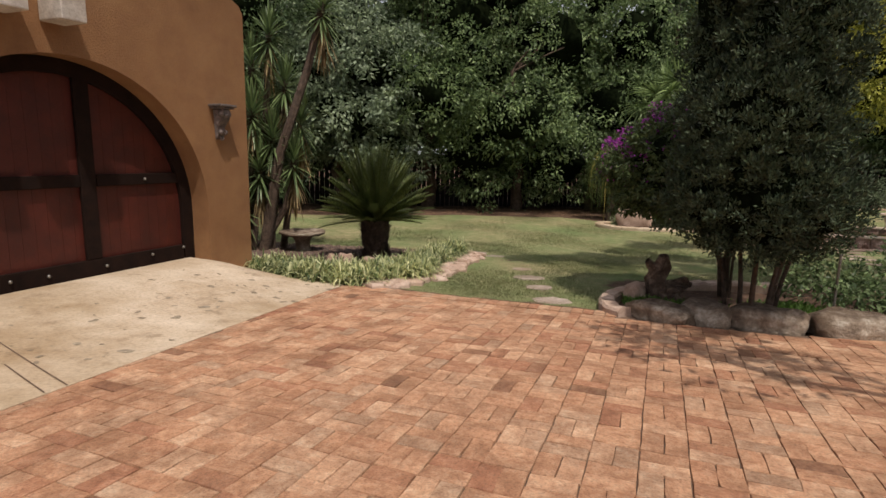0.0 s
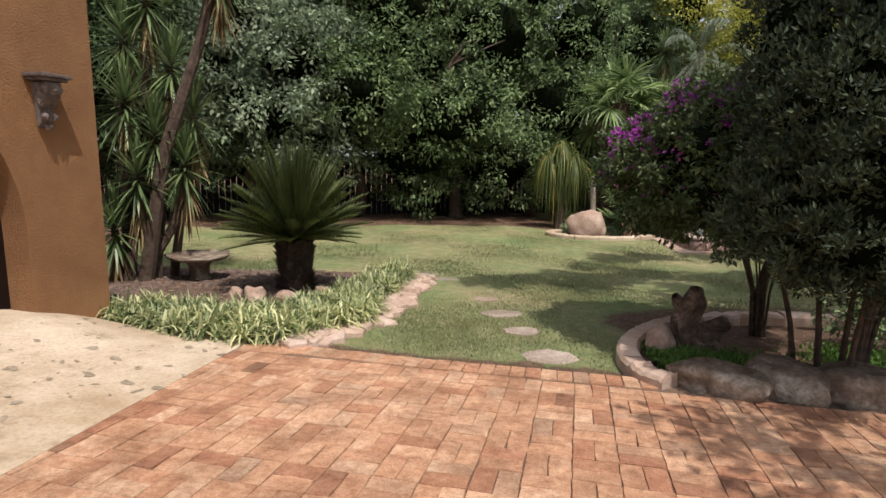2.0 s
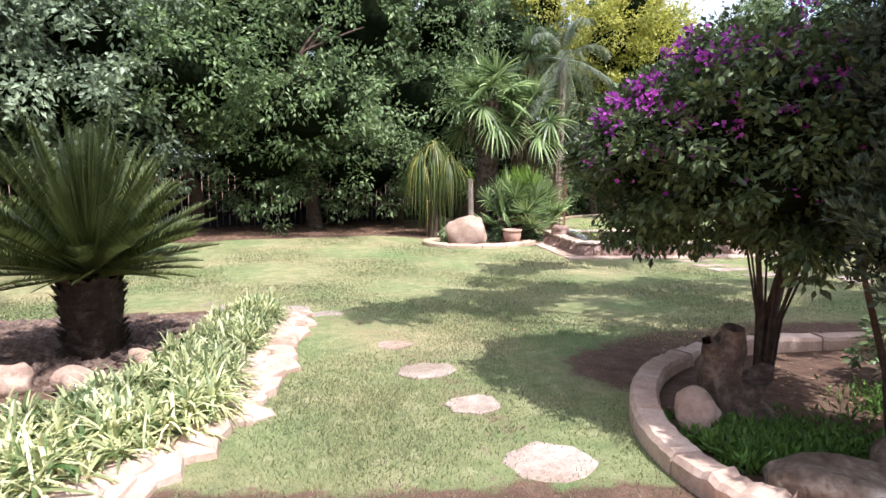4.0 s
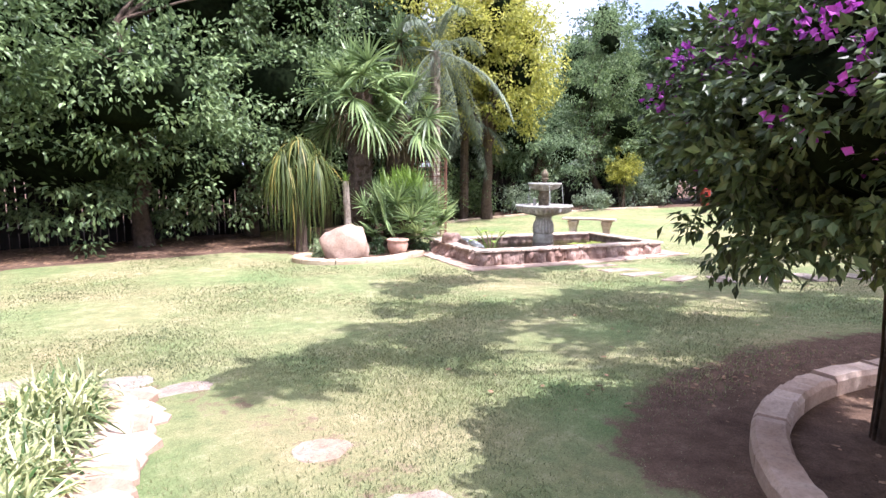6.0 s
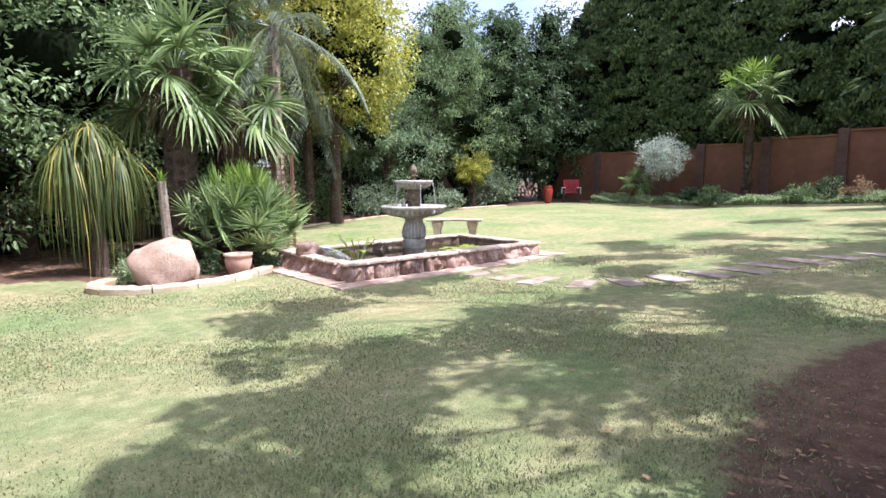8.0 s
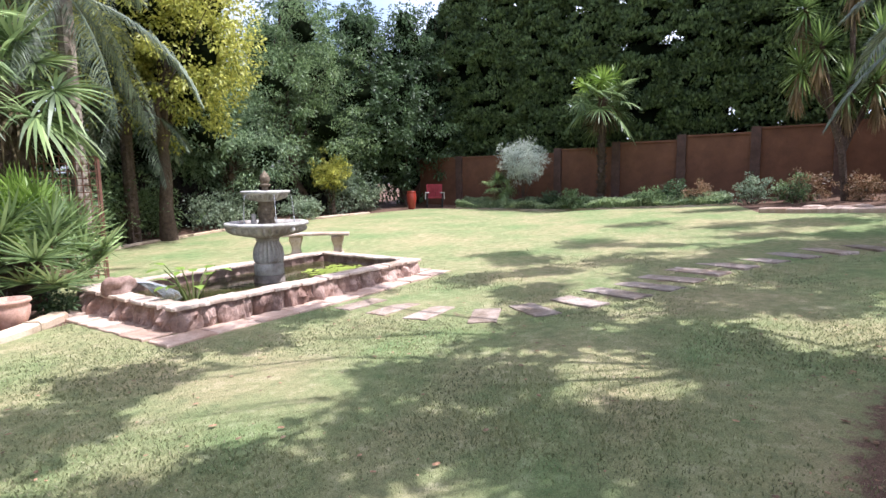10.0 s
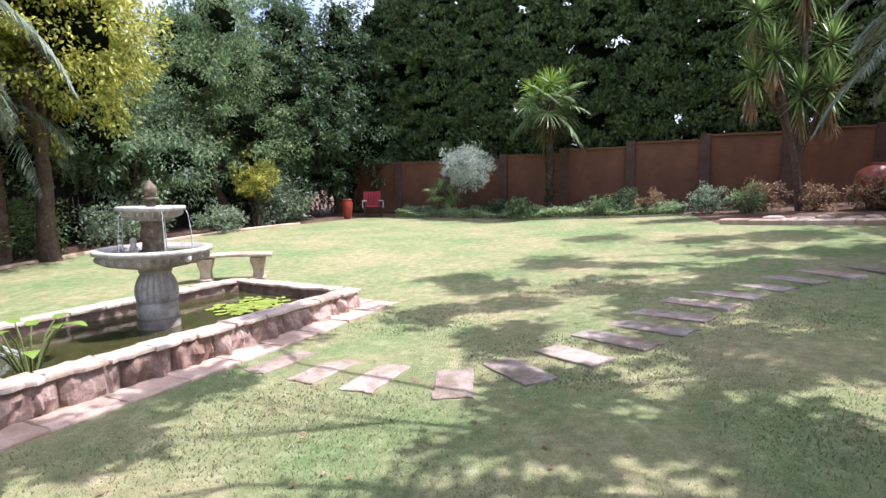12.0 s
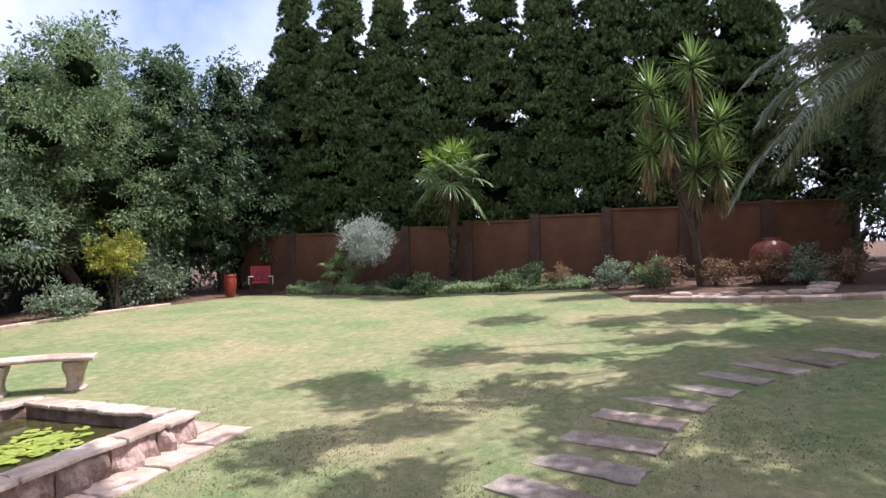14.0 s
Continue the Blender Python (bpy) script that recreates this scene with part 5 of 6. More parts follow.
# ---- palms and shrubs round the pond ----
fan_palm("fan_palm", 6.35, 16.1, 3.3, 0.3, 17, 0.82, 61, L_PALM, 12, 0, rays=24, stalk=0.75, lo=-45, droop=(0.15, 0.5), lift=-0.25, label="tall fan palm with a shaggy dark trunk", category="palm tree", group="fan palms behind the pond")
fan_palm("fan_palm", 7.45, 16.2, 2.95, 0.32, 17, 0.82, 62, L_PALM, 12, 0, rays=24, stalk=0.7, lo=-45, droop=(0.15, 0.5), lift=-0.25, label="tall fan palm with a shaggy dark trunk", category="palm tree", group="fan palms behind the pond")
feather_palm("queen_palm", 8.75, 16.45, 4.6, 0.13, 18, 2.3, 63, L_COCOS, 0.55, 0.8, 84, lo=-55, bark=M_PALEBARK, droop=0.6, width=0.014, label="slender queen palm with a pale fibrous trunk", category="palm tree")
feather_palm("silver_palm", 12.5, 19.6, 3.3, 0.15, 16, 2.0, 64, L_COCOS, 0.5, 0.75, 44, lo=-20, hi=55, droop=0.45, width=0.026, label="grey-green palm with drooping feathery fronds", category="palm tree")
t = fan_palm("dwarf_fan_palm", 6.75, 14.9, 0.55, 0.12, 60, 0.5, 65, L_PALM, 0, 16, stalk=0.85, lo=-8, hi=85, droop=(0.02, 0.12), rays=22, lift=0.75, label="bushy dwarf fan palm in the kerbed bed by the pond", category="palm")


def ponytail(x, y):
    rng = np.random.default_rng(66)
    t = thing("ponytail_palm", x, y, label="ponytail palm with long hanging green-yellow leaves", category="palm")
    trunk_part(rng, [(0, 0, -0.05), (0.03, 0, 0.6), (0.02, 0.05, 1.2), (0, 0, 1.9)], [0.14, 0.09, 0.075, 0.07], M_BARK, t)
    for hx, hy, hz, n in ((0, 0, 2.15, 320), (0.3, -0.15, 1.8, 280), (-0.28, 0.1, 1.9, 280), (0.1, 0.3, 1.55, 220)):
        W = np.array(ring_ways(rng, n, -30, 80))
        v, f = blade_arrays(np.tile([hx, hy, hz], (n, 1)), W, 0.35 + 0.6 * rng.random(n), np.full(n, 0.024), 0.7 + 1.5 * rng.random(n), 4)
        obj("leaf_head", arr("leaf_head", v, f, L_PONY), t)


ponytail(4.75, 15.75)


def pale_trunk(x, y):
    rng = np.random.default_rng(67)
    t = thing("young_dracaena", x, y, label="pale bare-trunked plant with a small tuft of leaves", category="plant")
    trunk_part(rng, [(0, 0, -0.05), (0.02, 0, 0.5), (0.0, 0.0, 1.0), (-0.02, 0, 1.42)], [0.085, 0.07, 0.065, 0.06], M_PALEBARK, t, 60, stub=0.04)
    rosette(rng, (-0.02, 0, 1.45), 26, 0.2, 0.025, L_PALMLIME, t, lo=0)


pale_trunk(5.25, 14.75)
boulder("large_boulder", 4.9, 14.2, 0.46, 0.34, 0.44, -25, M_PINKROCK, 31, sink=0.35, rough=0.1, label="large smooth pinkish boulder in the palm bed", category="boulder")


rock = bpy.data.objects["large_boulder"]
rock.matrix_basis = rock.matrix_basis @ pose(0, 0, 0, 0, -16, 0)


def flowerpot(name, x, y, prof, mat, z=None, tilt=0, **tags):
    p = thing(name, x, y, z, **tags)
    if tilt:
        p.matrix_basis = p.matrix_basis @ pose(0, 0, 0, tilt, 0, 0)
    part("body", lathe(bmesh.new(), prof, 32), mat, p, "", True)
    return p


p = flowerpot("terracotta_pot", 5.95, 14.05, [(0.1, 0), (0.14, 0.02), (0.19, 0.16), (0.2, 0.24), (0.185, 0.28), (0.215, 0.3), (0.21, 0.33), (0.17, 0.33), (0.16, 0.25), (0.02, 0.24)], M_TERRA, label="squat pale terracotta pot at the bed's edge", category="flowerpot")
flowerpot("tall_red_pot", 23.65, 16.65, [(0.12, 0), (0.15, 0.05), (0.2, 0.4), (0.21, 0.62), (0.17, 0.7), (0.2, 0.74), (0.19, 0.76), (0.15, 0.75), (0.14, 0.6), (0.02, 0.6)], M_REDPOT, label="tall glossy red pot beside the garden chair", category="flowerpot")
flowerpot("large_urn", 19.9, 0.55, [(0.2, -0.2), (0.36, -0.02), (0.48, 0.22), (0.515, 0.42), (0.5, 0.58), (0.42, 0.72), (0.3, 0.81), (0.2, 0.85), (0.2, 0.88), (0.225, 0.9), (0.225, 0.92), (0.17, 0.92), (0.16, 0.85), (0.02, 0.6)], M_URN, G(19.9, 0.55) + 0.25, 0, label="very large dull red rounded urn among shrubs", category="urn")


def trellis():
    t = thing("trellis", 8.25, 16.05, None, -30, label="red-brown wooden lattice panel behind the pond", category="trellis")
    h0, h1, w = 0.0, 2.0, 0.42
    for x in (-w, w):
        part("post", boxed(x - 0.02, -0.015, h0, x + 0.02, 0.015, h1, 0.003), M_TRELLIS, t)
    for i in range(9):
        x = -w + 0.04 + (2 * w - 0.08) * i / 8
        part("lath", boxed(x - 0.008, -0.012, h0 + 0.05, x + 0.008, 0.0, h1), M_TRELLIS, t)
    for i in range(18):
        z = h0 + 0.1 + (h1 - 0.12) * i / 17
        part("lath", boxed(-w + 0.02, 0.001, z - 0.008, w - 0.02, 0.012, z + 0.008), M_TRELLIS, t)


trellis()


def garden_chair():
    c = thing("garden_chair", 24.6, 15.95, None, -68, label="red slatted garden chair with white cloth over its arms", category="chair")
    for x in (-0.33, 0.33):
        for y in (-0.25, 0.28):
            part("leg", boxed(x - 0.025, y - 0.025, 0, x + 0.025, y + 0.025, 0.6 if y < 0 else 0.5, 0.004), M_BLACKMETAL, c)
        part("armrest", boxed(x - 0.05, -0.33, 0.602, x + 0.05, 0.3, 0.63, 0.006), M_BLACKMETAL, c)
        bm = bmesh.new()
        box(bm, x - 0.09, -0.36, 0.635, x + 0.09, 0.05, 0.66, 0.01)
        box(bm, x + (0.06 if x > 0 else -0.09), -0.36, 0.36, x + (0.09 if x > 0 else -0.06), 0.05, 0.634, 0.01)
        part("cloth", bm, M_CLOTH_PALE, c, "white hanging cloth")
    part("seat", boxed(-0.3, -0.28, 0.4, 0.3, 0.25, 0.45, 0.01), M_CLOTH_RED, c)
    for i in range(7):
        x = -0.3 + 0.1 * i
        o = part("back_slat", boxed(x - 0.045, 0, 0.46, x + 0.045, 0.025, 1.02, 0.008), M_CLOTH_RED, c)
        o.matrix_basis = pose(0, 0.26, 0, -8, 0, 0)


garden_chair()

# shrubs behind the pond, at the lawn's end and under the wall
bush("shrub", 11.2, 19.75, [(0, 0, 0.95, 0.9, 0.5, 0.9), (-0.9, -0.45, 0.8, 0.6, 0.4, 0.7)], 190, 26, 0.22, 0.1, L_OAK, 88, label="rounded green shrub behind the lawn edging", category="shrub", group="shrubs behind the lawn")
bush("shrub", 12.6, 20.1, [(0, 0, 0.9, 1.0, 0.6, 0.85), (1.2, 0.2, 0.7, 0.8, 0.6, 0.7)], 190, 26, 0.22, 0.1, L_OAK, 81, label="rounded green shrub behind the lawn edging", category="shrub", group="shrubs behind the lawn")
bush("shrub", 9.9, 18.9, [(0, 0, 0.95, 0.8, 0.6, 0.9), (-0.9, -0.6, 0.8, 0.7, 0.6, 0.8)], 150, 26, 0.22, 0.1, L_OAK, 82, label="rounded green shrub behind the lawn edging", category="shrub", group="shrubs behind the lawn")
bush("shrub", 15.7, 20.0, [(0, 0, 0.5, 0.8, 0.5, 0.5), (0.9, -0.1, 0.45, 0.7, 0.5, 0.5)], 150, 26, 0.2, 0.09, L_GREY, 83, label="low grey-green shrub behind the lawn edging", category="shrub", group="shrubs behind the lawn")
bush("golden_shrub", 20.4, 18.45, [(0, 0, 1.72, 0.52, 0.52, 0.58), (-0.35, 0.1, 1.5, 0.45, 0.45, 0.42)], 130, 30, 0.13, 0.09, L_YELLOW, 84, label="bright yellow-leaved shrub among the trees", category="shrub")
bush("pale_shrub", 18.6, 18.75, [(0, 0, 0.4, 0.7, 0.6, 0.42), (0.7, 0.1, 0.35, 0.5, 0.5, 0.35)], 120, 26, 0.13, 0.09, L_GREY, 85, label="low rounded grey-green shrub at the lawn's edge under the trees", category="shrub")
bush("shrub", 21.3, 18.6, [(0, 0, 0.8, 0.8, 0.6, 0.8), (1.1, -0.4, 0.75, 0.7, 0.6, 0.75), (0.3, 0.2, 1.5, 0.7, 0.6, 0.6)], 220, 26, 0.22, 0.1, L_GREY, 85, label="grey-green shrub at the lawn's end", category="shrub", group="shrubs behind the lawn")
bush("silver_bush", 23.9, 11.95, [(0, 0, 1.85, 0.76, 0.74, 0.76)], 240, 34, 0.2, 0.11, L_SILVER, 86, narrow=0.2, label="round silver-grey standard shrub in the flower bed", category="shrub")
fan_palm("small_fan_palm", 24.1, 13.0, 0.9, 0.08, 14, 0.5, 87, L_PALM, 4, 0, stalk=0.4, label="small fan palm beside the silver bush", category="palm")
fan_palm("fan_palm", 23.6, 8.95, 3.95, 0.13, 22, 0.85, 88, L_PALM, 12, 7, rays=24, stalk=0.8, lo=-50, hi=85, label="fan palm with fresh lime fronds before the garden wall", category="palm tree", group="")


for x, y, r, m in [(5.14, 16.18, 0.26, L_OAK), (4.63, 14.73, 0.13, L_COVER), (5.75, 14.49, 0.17, L_DARK), (6.57, 14.22, 0.15, L_DARK), (5.72, 15.06, 0.12, L_OAK)]:
    bush("low_plant", x, y, [(0, 0, r * 0.8, r, r, r * 0.75)], 40, 22, 0.06, 0.05, m, int(x * 100), label="small leafy green plant in the palm bed", category="plant", group="low plants in the palm bed")


def groundcover():
    rng = np.random.default_rng(90)
    n = 52000
    t = rng.random(n)
    y = 14.75 - 9.8 * t
    x0 = np.interp(y, [4.8, 6.2, 7.7, 9.3, 11, 12.9, 14.75], [20.9, 21.3, 21.8, 22.3, 22.9, 23.5, 23.9])
    x = x0 - 0.05 + 1.3 * rng.random(n) ** 1.3
    bumps = 0.22 + 0.12 * np.sin(y * 3.1) * np.sin(x * 4.3) + 0.1 * (x - x0)
    z = GG(np.stack([x, y], 1)) + np.abs(bumps) * rng.random(n) ** 0.4
    D = rng.normal(size=(n, 3)) * 0.8 + np.array([0, 0, 0.6])
    v, f = leaf_arrays(np.stack([x, y, z], 1), D, rng.normal(size=(n, 3)) * 0.4 + np.array([0, 0, 1]), 0.09 * (0.7 + 0.6 * rng.random(n)), np.full(n, 0.055))
    obj("groundcover", arr("groundcover", v, f, L_COVER), kind="stuff", label="pale green leafy groundcover along the garden wall", category="groundcover")


groundcover()
for i, (x, y, r, m) in enumerate([(21.9, 7.2, 0.35, L_OAK), (21.7, 5.8, 0.4, L_RUST), (22.1, 6.5, 0.45, L_DARK), (22.6, 9.9, 0.4, L_OAK), (23.4, 10.8, 0.35, L_DARK), (21.0, 4.4, 0.5, L_GREY), (20.6, 3.4, 0.45, L_OAK), (20.9, 3.0, 0.5, L_RUST),
                                 (20.1, 1.9, 0.4, L_RUST), (19.5, 0.9, 0.45, L_RUST), (19.0, 0.2, 0.5, L_GREY), (18.7, -0.6, 0.45, L_RUST)]):
    bush("small_shrub", x, y, [(0, 0, r * 0.9, r, r, r * 0.85)], 60, 24, 0.12, 0.08, m, 120 + i, label="small shrub in the bed under the garden wall", category="shrub", group="small shrubs under the garden wall")


def raised_bed_right():
    pts = [(18.2, 4.65), (17.3, 3.4), (16.4, 1.9), (16.1, 0.6), (16.0, -1.0)]
    kerb("bed_kerb", pts, 0.34, 0.12, M_SLAB, 0.6, 12, "pale stone slab edging of the shrub bed", "kerb")
    rng = np.random.default_rng(17)
    for i in range(9):
        boulder("bed_stone", 17.4 + rng.random() * 1.3, 3.4 - i * 0.42, 0.3 + 0.1 * rng.random(), 0.2, 0.08, rng.random() * 180, M_SLAB, 50 + i, sub=2, rough=0.1, sink=0.5, label="flat pinkish stone in the shrub bed", category="stone", group="flat stones in the shrub bed")


raised_bed_right()


def yucca(name, x, y, stems, seed, length=0.55, width=0.04, leafn=70, bark=None, mat=None, dead=None, **tags):
    rng = np.random.default_rng(seed)
    t = thing(name, x, y, **tags)
    for pts, r in stems:
        m = len(pts)
        v, f = tube_arrays(pts, [r * (1.25 - 0.5 * k / (m - 1)) for k in range(m)], 8, 0.15, rng)
        obj("stem", arr("stem", v, f, bark or M_BARK), t)
        a = (Vector(pts[-1]) - Vector(pts[-2])).normalized()
        a = (a + Vector((0, 0, 0.5))).normalized()
        rosette(rng, pts[-1], leafn, length, width, mat or L_YUCCA, t, lo=-55, hi=85, droop=0.12, dead=leafn // 2 if dead is None else dead, axis=tuple(a))
    return t


yucca("yucca", 20.3, 2.2, [([(0, 0, 0), (-0.1, 0.2, 1.5), (-0.2, 0.6, 3.0), (-0.25, 0.9, 4.4)], 0.085), ([(-0.1, 0.2, 1.4), (0, 0.5, 2.4), (0.1, 0.9, 3.8), (0.1, 1.25, 5.5)], 0.07), ([(-0.1, 0.2, 1.3), (0, 0.0, 3.0), (0.1, 0.1, 5.0), (0.1, 0.1, 6.2)], 0.07),
                               ([(-0.1, 0.2, 1.4), (-0.1, 0.15, 2.2), (-0.15, 0.15, 3.3)], 0.06), ([(-0.1, 0.2, 1.4), (0.1, -0.4, 2.6), (0.1, -0.6, 4.6)], 0.06), ([(-0.1, 0.2, 1.2), (-0.1, -0.2, 2.4), (-0.2, -0.5, 3.4)], 0.05), ([(-0.1, 0.2, 2.0), (0.2, 0.7, 2.8), (0.1, 1.3, 3.9)], 0.05)], 131, 0.82, 0.05, 100, bark=M_BARK, mat=L_YUCCABRIGHT,
      dead=90, label="many-headed tall yucca with brown hanging dead leaves", category="yucca")
feather_palm("jelly_palm", 12.35, 2.45, 3.7, 0.24, 34, 2.8, 132, L_COCOS, 0.6, 0.6, 92, lo=-12, hi=70, droop=0.4, width=0.018, label="grey-green feather palm with arching fronds over the lawn", category="palm tree")
big_tree(18.5, -3.5, 9.6, 3.2, 133, L_DARK, 0.17, 620)


def shade_tree(x, y, h, spots, seed, clumps):
    """A high thin crown whose parts stand between the sun and the shaded spots (x, y, radius) of the lawn."""
    blobs = []
    for sx, sy, r in spots:
        up = h - G(sx, sy)
        blobs.append((sx + 0.17 * up - x, sy - 0.46 * up - y, h - G(x, y), r * 1.1, r, 0.3 + r * 0.2))
    tree("shade_tree", x, y, blobs, clumps, 26, 0.19, 0.165, L_OAK, seed, 0.055, hang=0.3, shell=0.1, dense=0, label="tall thin-crowned tree added out of view to shade the lawn", category="tree", group="shade trees")


# unseen trees, added so that their crowns throw the lawn's shadows
shade_tree(6.9, 4.0, 6.3, [(1.4, 8.75, 0.2), (2.0, 9.0, 0.25), (2.6, 8.5, 0.2), (2.7, 9.3, 0.2), (3.2, 9.1, 0.25), (3.4, 10.2, 0.12), (4.0, 9.5, 0.25), (4.2, 11.2, 0.2), (4.7, 9.1, 0.3), (4.8, 8.2, 0.35), (5.1, 11.5, 0.25),
                           (3.7, 8.1, 0.12), (5.6, 9.3, 0.2), (5.7, 8.6, 0.2), (6.3, 11.5, 0.25), (6.7, 8.6, 0.25), (7.3, 11.4, 0.2), (7.5, 8.5, 0.25), (8.8, 11.45, 0.2), (6.7, 7.4, 0.4), (4.1, 7.7, 0.12)], 134, 520)
shade_tree(8.9, 3.6, 6.3, [(5.0, 7.3, 0.4), (4.2, 7.15, 0.25), (3.4, 7.3, 0.2), (5.2, 6.6, 0.5), (4.4, 6.6, 0.4), (5.9, 6.1, 0.5), (6.0, 7.0, 0.3), (3.6, 6.6, 0.3)], 138, 330)
shade_tree(14.2, -0.6, 8.5, [(8.8, 9.0, 0.4), (9.9, 10.0, 0.35), (10.0, 5.9, 0.6), (8.7, 6.8, 0.4), (7.8, 7.1, 0.3), (9.0, 4.6, 0.7), (8.7, 7.4, 0.5), (8.2, 6.2, 0.6), (9.3, 5.5, 0.8), (10.4, 9.1, 0.3), (11.4, 9.6, 0.4), (12.2, 10.1, 0.35), (11.4, 7.9, 0.45), (10.2, 7.6, 0.3), (13.1, 8.6, 0.4), (13.8, 8.7, 0.3),
                             (12.8, 7.5, 0.3), (10.7, 7.2, 0.35), (12.0, 6.2, 0.45), (11.2, 5.4, 0.6), (13.6, 5.5, 0.5), (15.4, 5.7, 0.5), (15.5, 4.1, 0.8), (16.5, 7.6, 0.45), (15.1, 1.8, 1.1), (13.0, 3.4, 0.9), (10.4, 4.4, 0.8),
                             (9.6, 7.3, 0.25), (11.0, 6.6, 0.3), (12.2, 5.5, 0.4), (11.4, 4.2, 0.6)], 136, 1300)
# another unseen tree, added for the shadow on the bricks
tree("shade_tree", 4.4, 1.3, [(-2.0, 0.7, 4.2, 0.3, 0.45, 0.3), (-1.6, 0.2, 4.3, 0.45, 0.4, 0.3), (0.2, -0.5, 4.4, 0.6, 0.6, 0.5)],
     90, 26, 0.2, 0.1, L_OAK, 137, 0.1, hang=0.3, shell=0.2, dense=0, label="slender young tree added out of view to shade the brick drive", category="tree")


yucca("tall_dracaena", 8.0, 16.9, [([(0, 0, 0), (0.05, 0, 1.6), (-0.05, 0, 3.2), (0, 0, 5.0)], 0.085)], 139, 0.6, 0.04, 150, dead=120, label="tall slender dracaena with one spiky head and hanging dead leaves", category="dracaena")

# ---- the bed by the house ----
def cycad(x, y):
    rng = np.random.default_rng(140)
    t = thing("cycad", x, y, label="sago cycad with a thick scaly trunk and stiff dark arching fronds", category="cycad")
    trunk_part(rng, [(0, 0, -0.05), (0, 0, 0.15), (0.0, 0, 0.35), (0, 0, 0.56)], [0.19, 0.18, 0.2, 0.2], M_BARK, t, 420, 12, 0.1)
    for w in ring_ways(rng, 130, 6, 88):
        L = (0.92 + 0.28 * max(w[2], 0) ** 1.5) * (0.88 + 0.2 * rng.random())
        v, f = frond_pinnate(rng, w, L, 0.04 + 0.16 * (1 - w[2]), 0.15, 66, L_CYCAD, 0.013, 0.55, 1, 0.05)
        o = obj("frond", arr("frond", v, f, L_CYCAD), t)
        o.location = (0, 0, 0.58)


cycad(-1.05, 8.3)
yucca("yucca", -2.95, 8.9, [([(0, 0, 0), (0.12, 0.02, 0.7), (0.3, 0.05, 1.6), (0.75, 0.1, 2.9), (1.0, 0.15, 3.9)], 0.075), ([(0.05, 0.2, 0), (0.05, 0.3, 1.0), (0.1, 0.3, 1.9)], 0.06), ([(-0.1, 0.1, 0), (0.3, 0.25, 0.7), (0.45, 0.3, 1.55)], 0.055),
                               ([(0, 0.3, 0), (0.15, 0.5, 1.6), (0.25, 0.6, 2.8)], 0.06), ([(-0.3, 0.3, 0), (-0.35, 0.5, 1.6), (-0.3, 0.6, 3.1)], 0.07),
                               ([(-0.2, 0, 0), (-0.1, 0.1, 0.8), (-0.05, 0.1, 1.4)], 0.05), ([(0, 0.3, 0), (-0.1, 0.5, 1.6), (0.0, 0.6, 3.6)], 0.06), ([(-0.3, 0.3, 0), (-0.25, 0.3, 1.2), (-0.2, 0.25, 2.3)], 0.06), ([(-0.3, 0.1, 0), (-0.35, 0.1, 0.4), (-0.35, 0.05, 0.75)], 0.05),
                               ([(0.2, 0.4, 0), (0.35, 0.5, 1.1), (0.5, 0.6, 2.2)], 0.05)], 141, 0.55, 0.036, 110, label="clump of yuccas with leaning stems and spiky heads beside the house", category="yucca")


def variegated():
    rng = np.random.default_rng(150)
    t = thing("striped_hedge", -1.3, 6.5, label="low dense border of cream-striped strappy leaves beside the drive", category="border plants")
    band = [(-2.15, 6.65), (-1.55, 6.4), (-1.0, 6.15), (-0.75, 6.35), (-0.5, 6.75), (-0.3, 7.3), (-0.1, 8.0), (0.1, 8.6), (0.2, 9.0)]
    wid = [0.3, 0.42, 0.42, 0.42, 0.38, 0.28, 0.26, 0.24, 0.2]
    vs, fs, off = [], [], 0
    groups = {}
    for k in range(620):
        s = rng.random() * (len(band) - 1)
        j = int(s)
        a, b = Vector(band[j]), Vector(band[j + 1])
        p = a.lerp(b, s - j)
        r = (wid[j] + (wid[j + 1] - wid[j]) * (s - j)) * math.sqrt(rng.random())
        q = rng.random() * 2 * math.pi
        x, y = p.x + r * math.cos(q), p.y + r * math.sin(q)
        n = 30
        W = np.array(ring_ways(rng, n, -12, 82)) + rng.normal(size=(n, 3)) * 0.25
        W = W[rng.permutation(n)]
        hgt = 0.1 + 0.2 * rng.random()
        P = np.tile([x + 1.3, y - 6.5, G(x, y) - G(-1.3, 6.5) + hgt * 0.5], (n, 1)) + rng.normal(size=(n, 3)) * 0.015
        v, f = blade_arrays(P, W, 0.22 * (0.7 + 0.6 * rng.random(n)), np.full(n, 0.016) * (0.7 + 0.6 * rng.random(n)), 0.2 + 0.6 * rng.random(n), 3)
        groups.setdefault(int(s), []).append((v, f))
    for k in sorted(groups):
        v, f = join_arrays(groups[k])
        obj("tuft", arr("tuft", v, f, L_VARIEG), t, kind="stuff")


variegated()


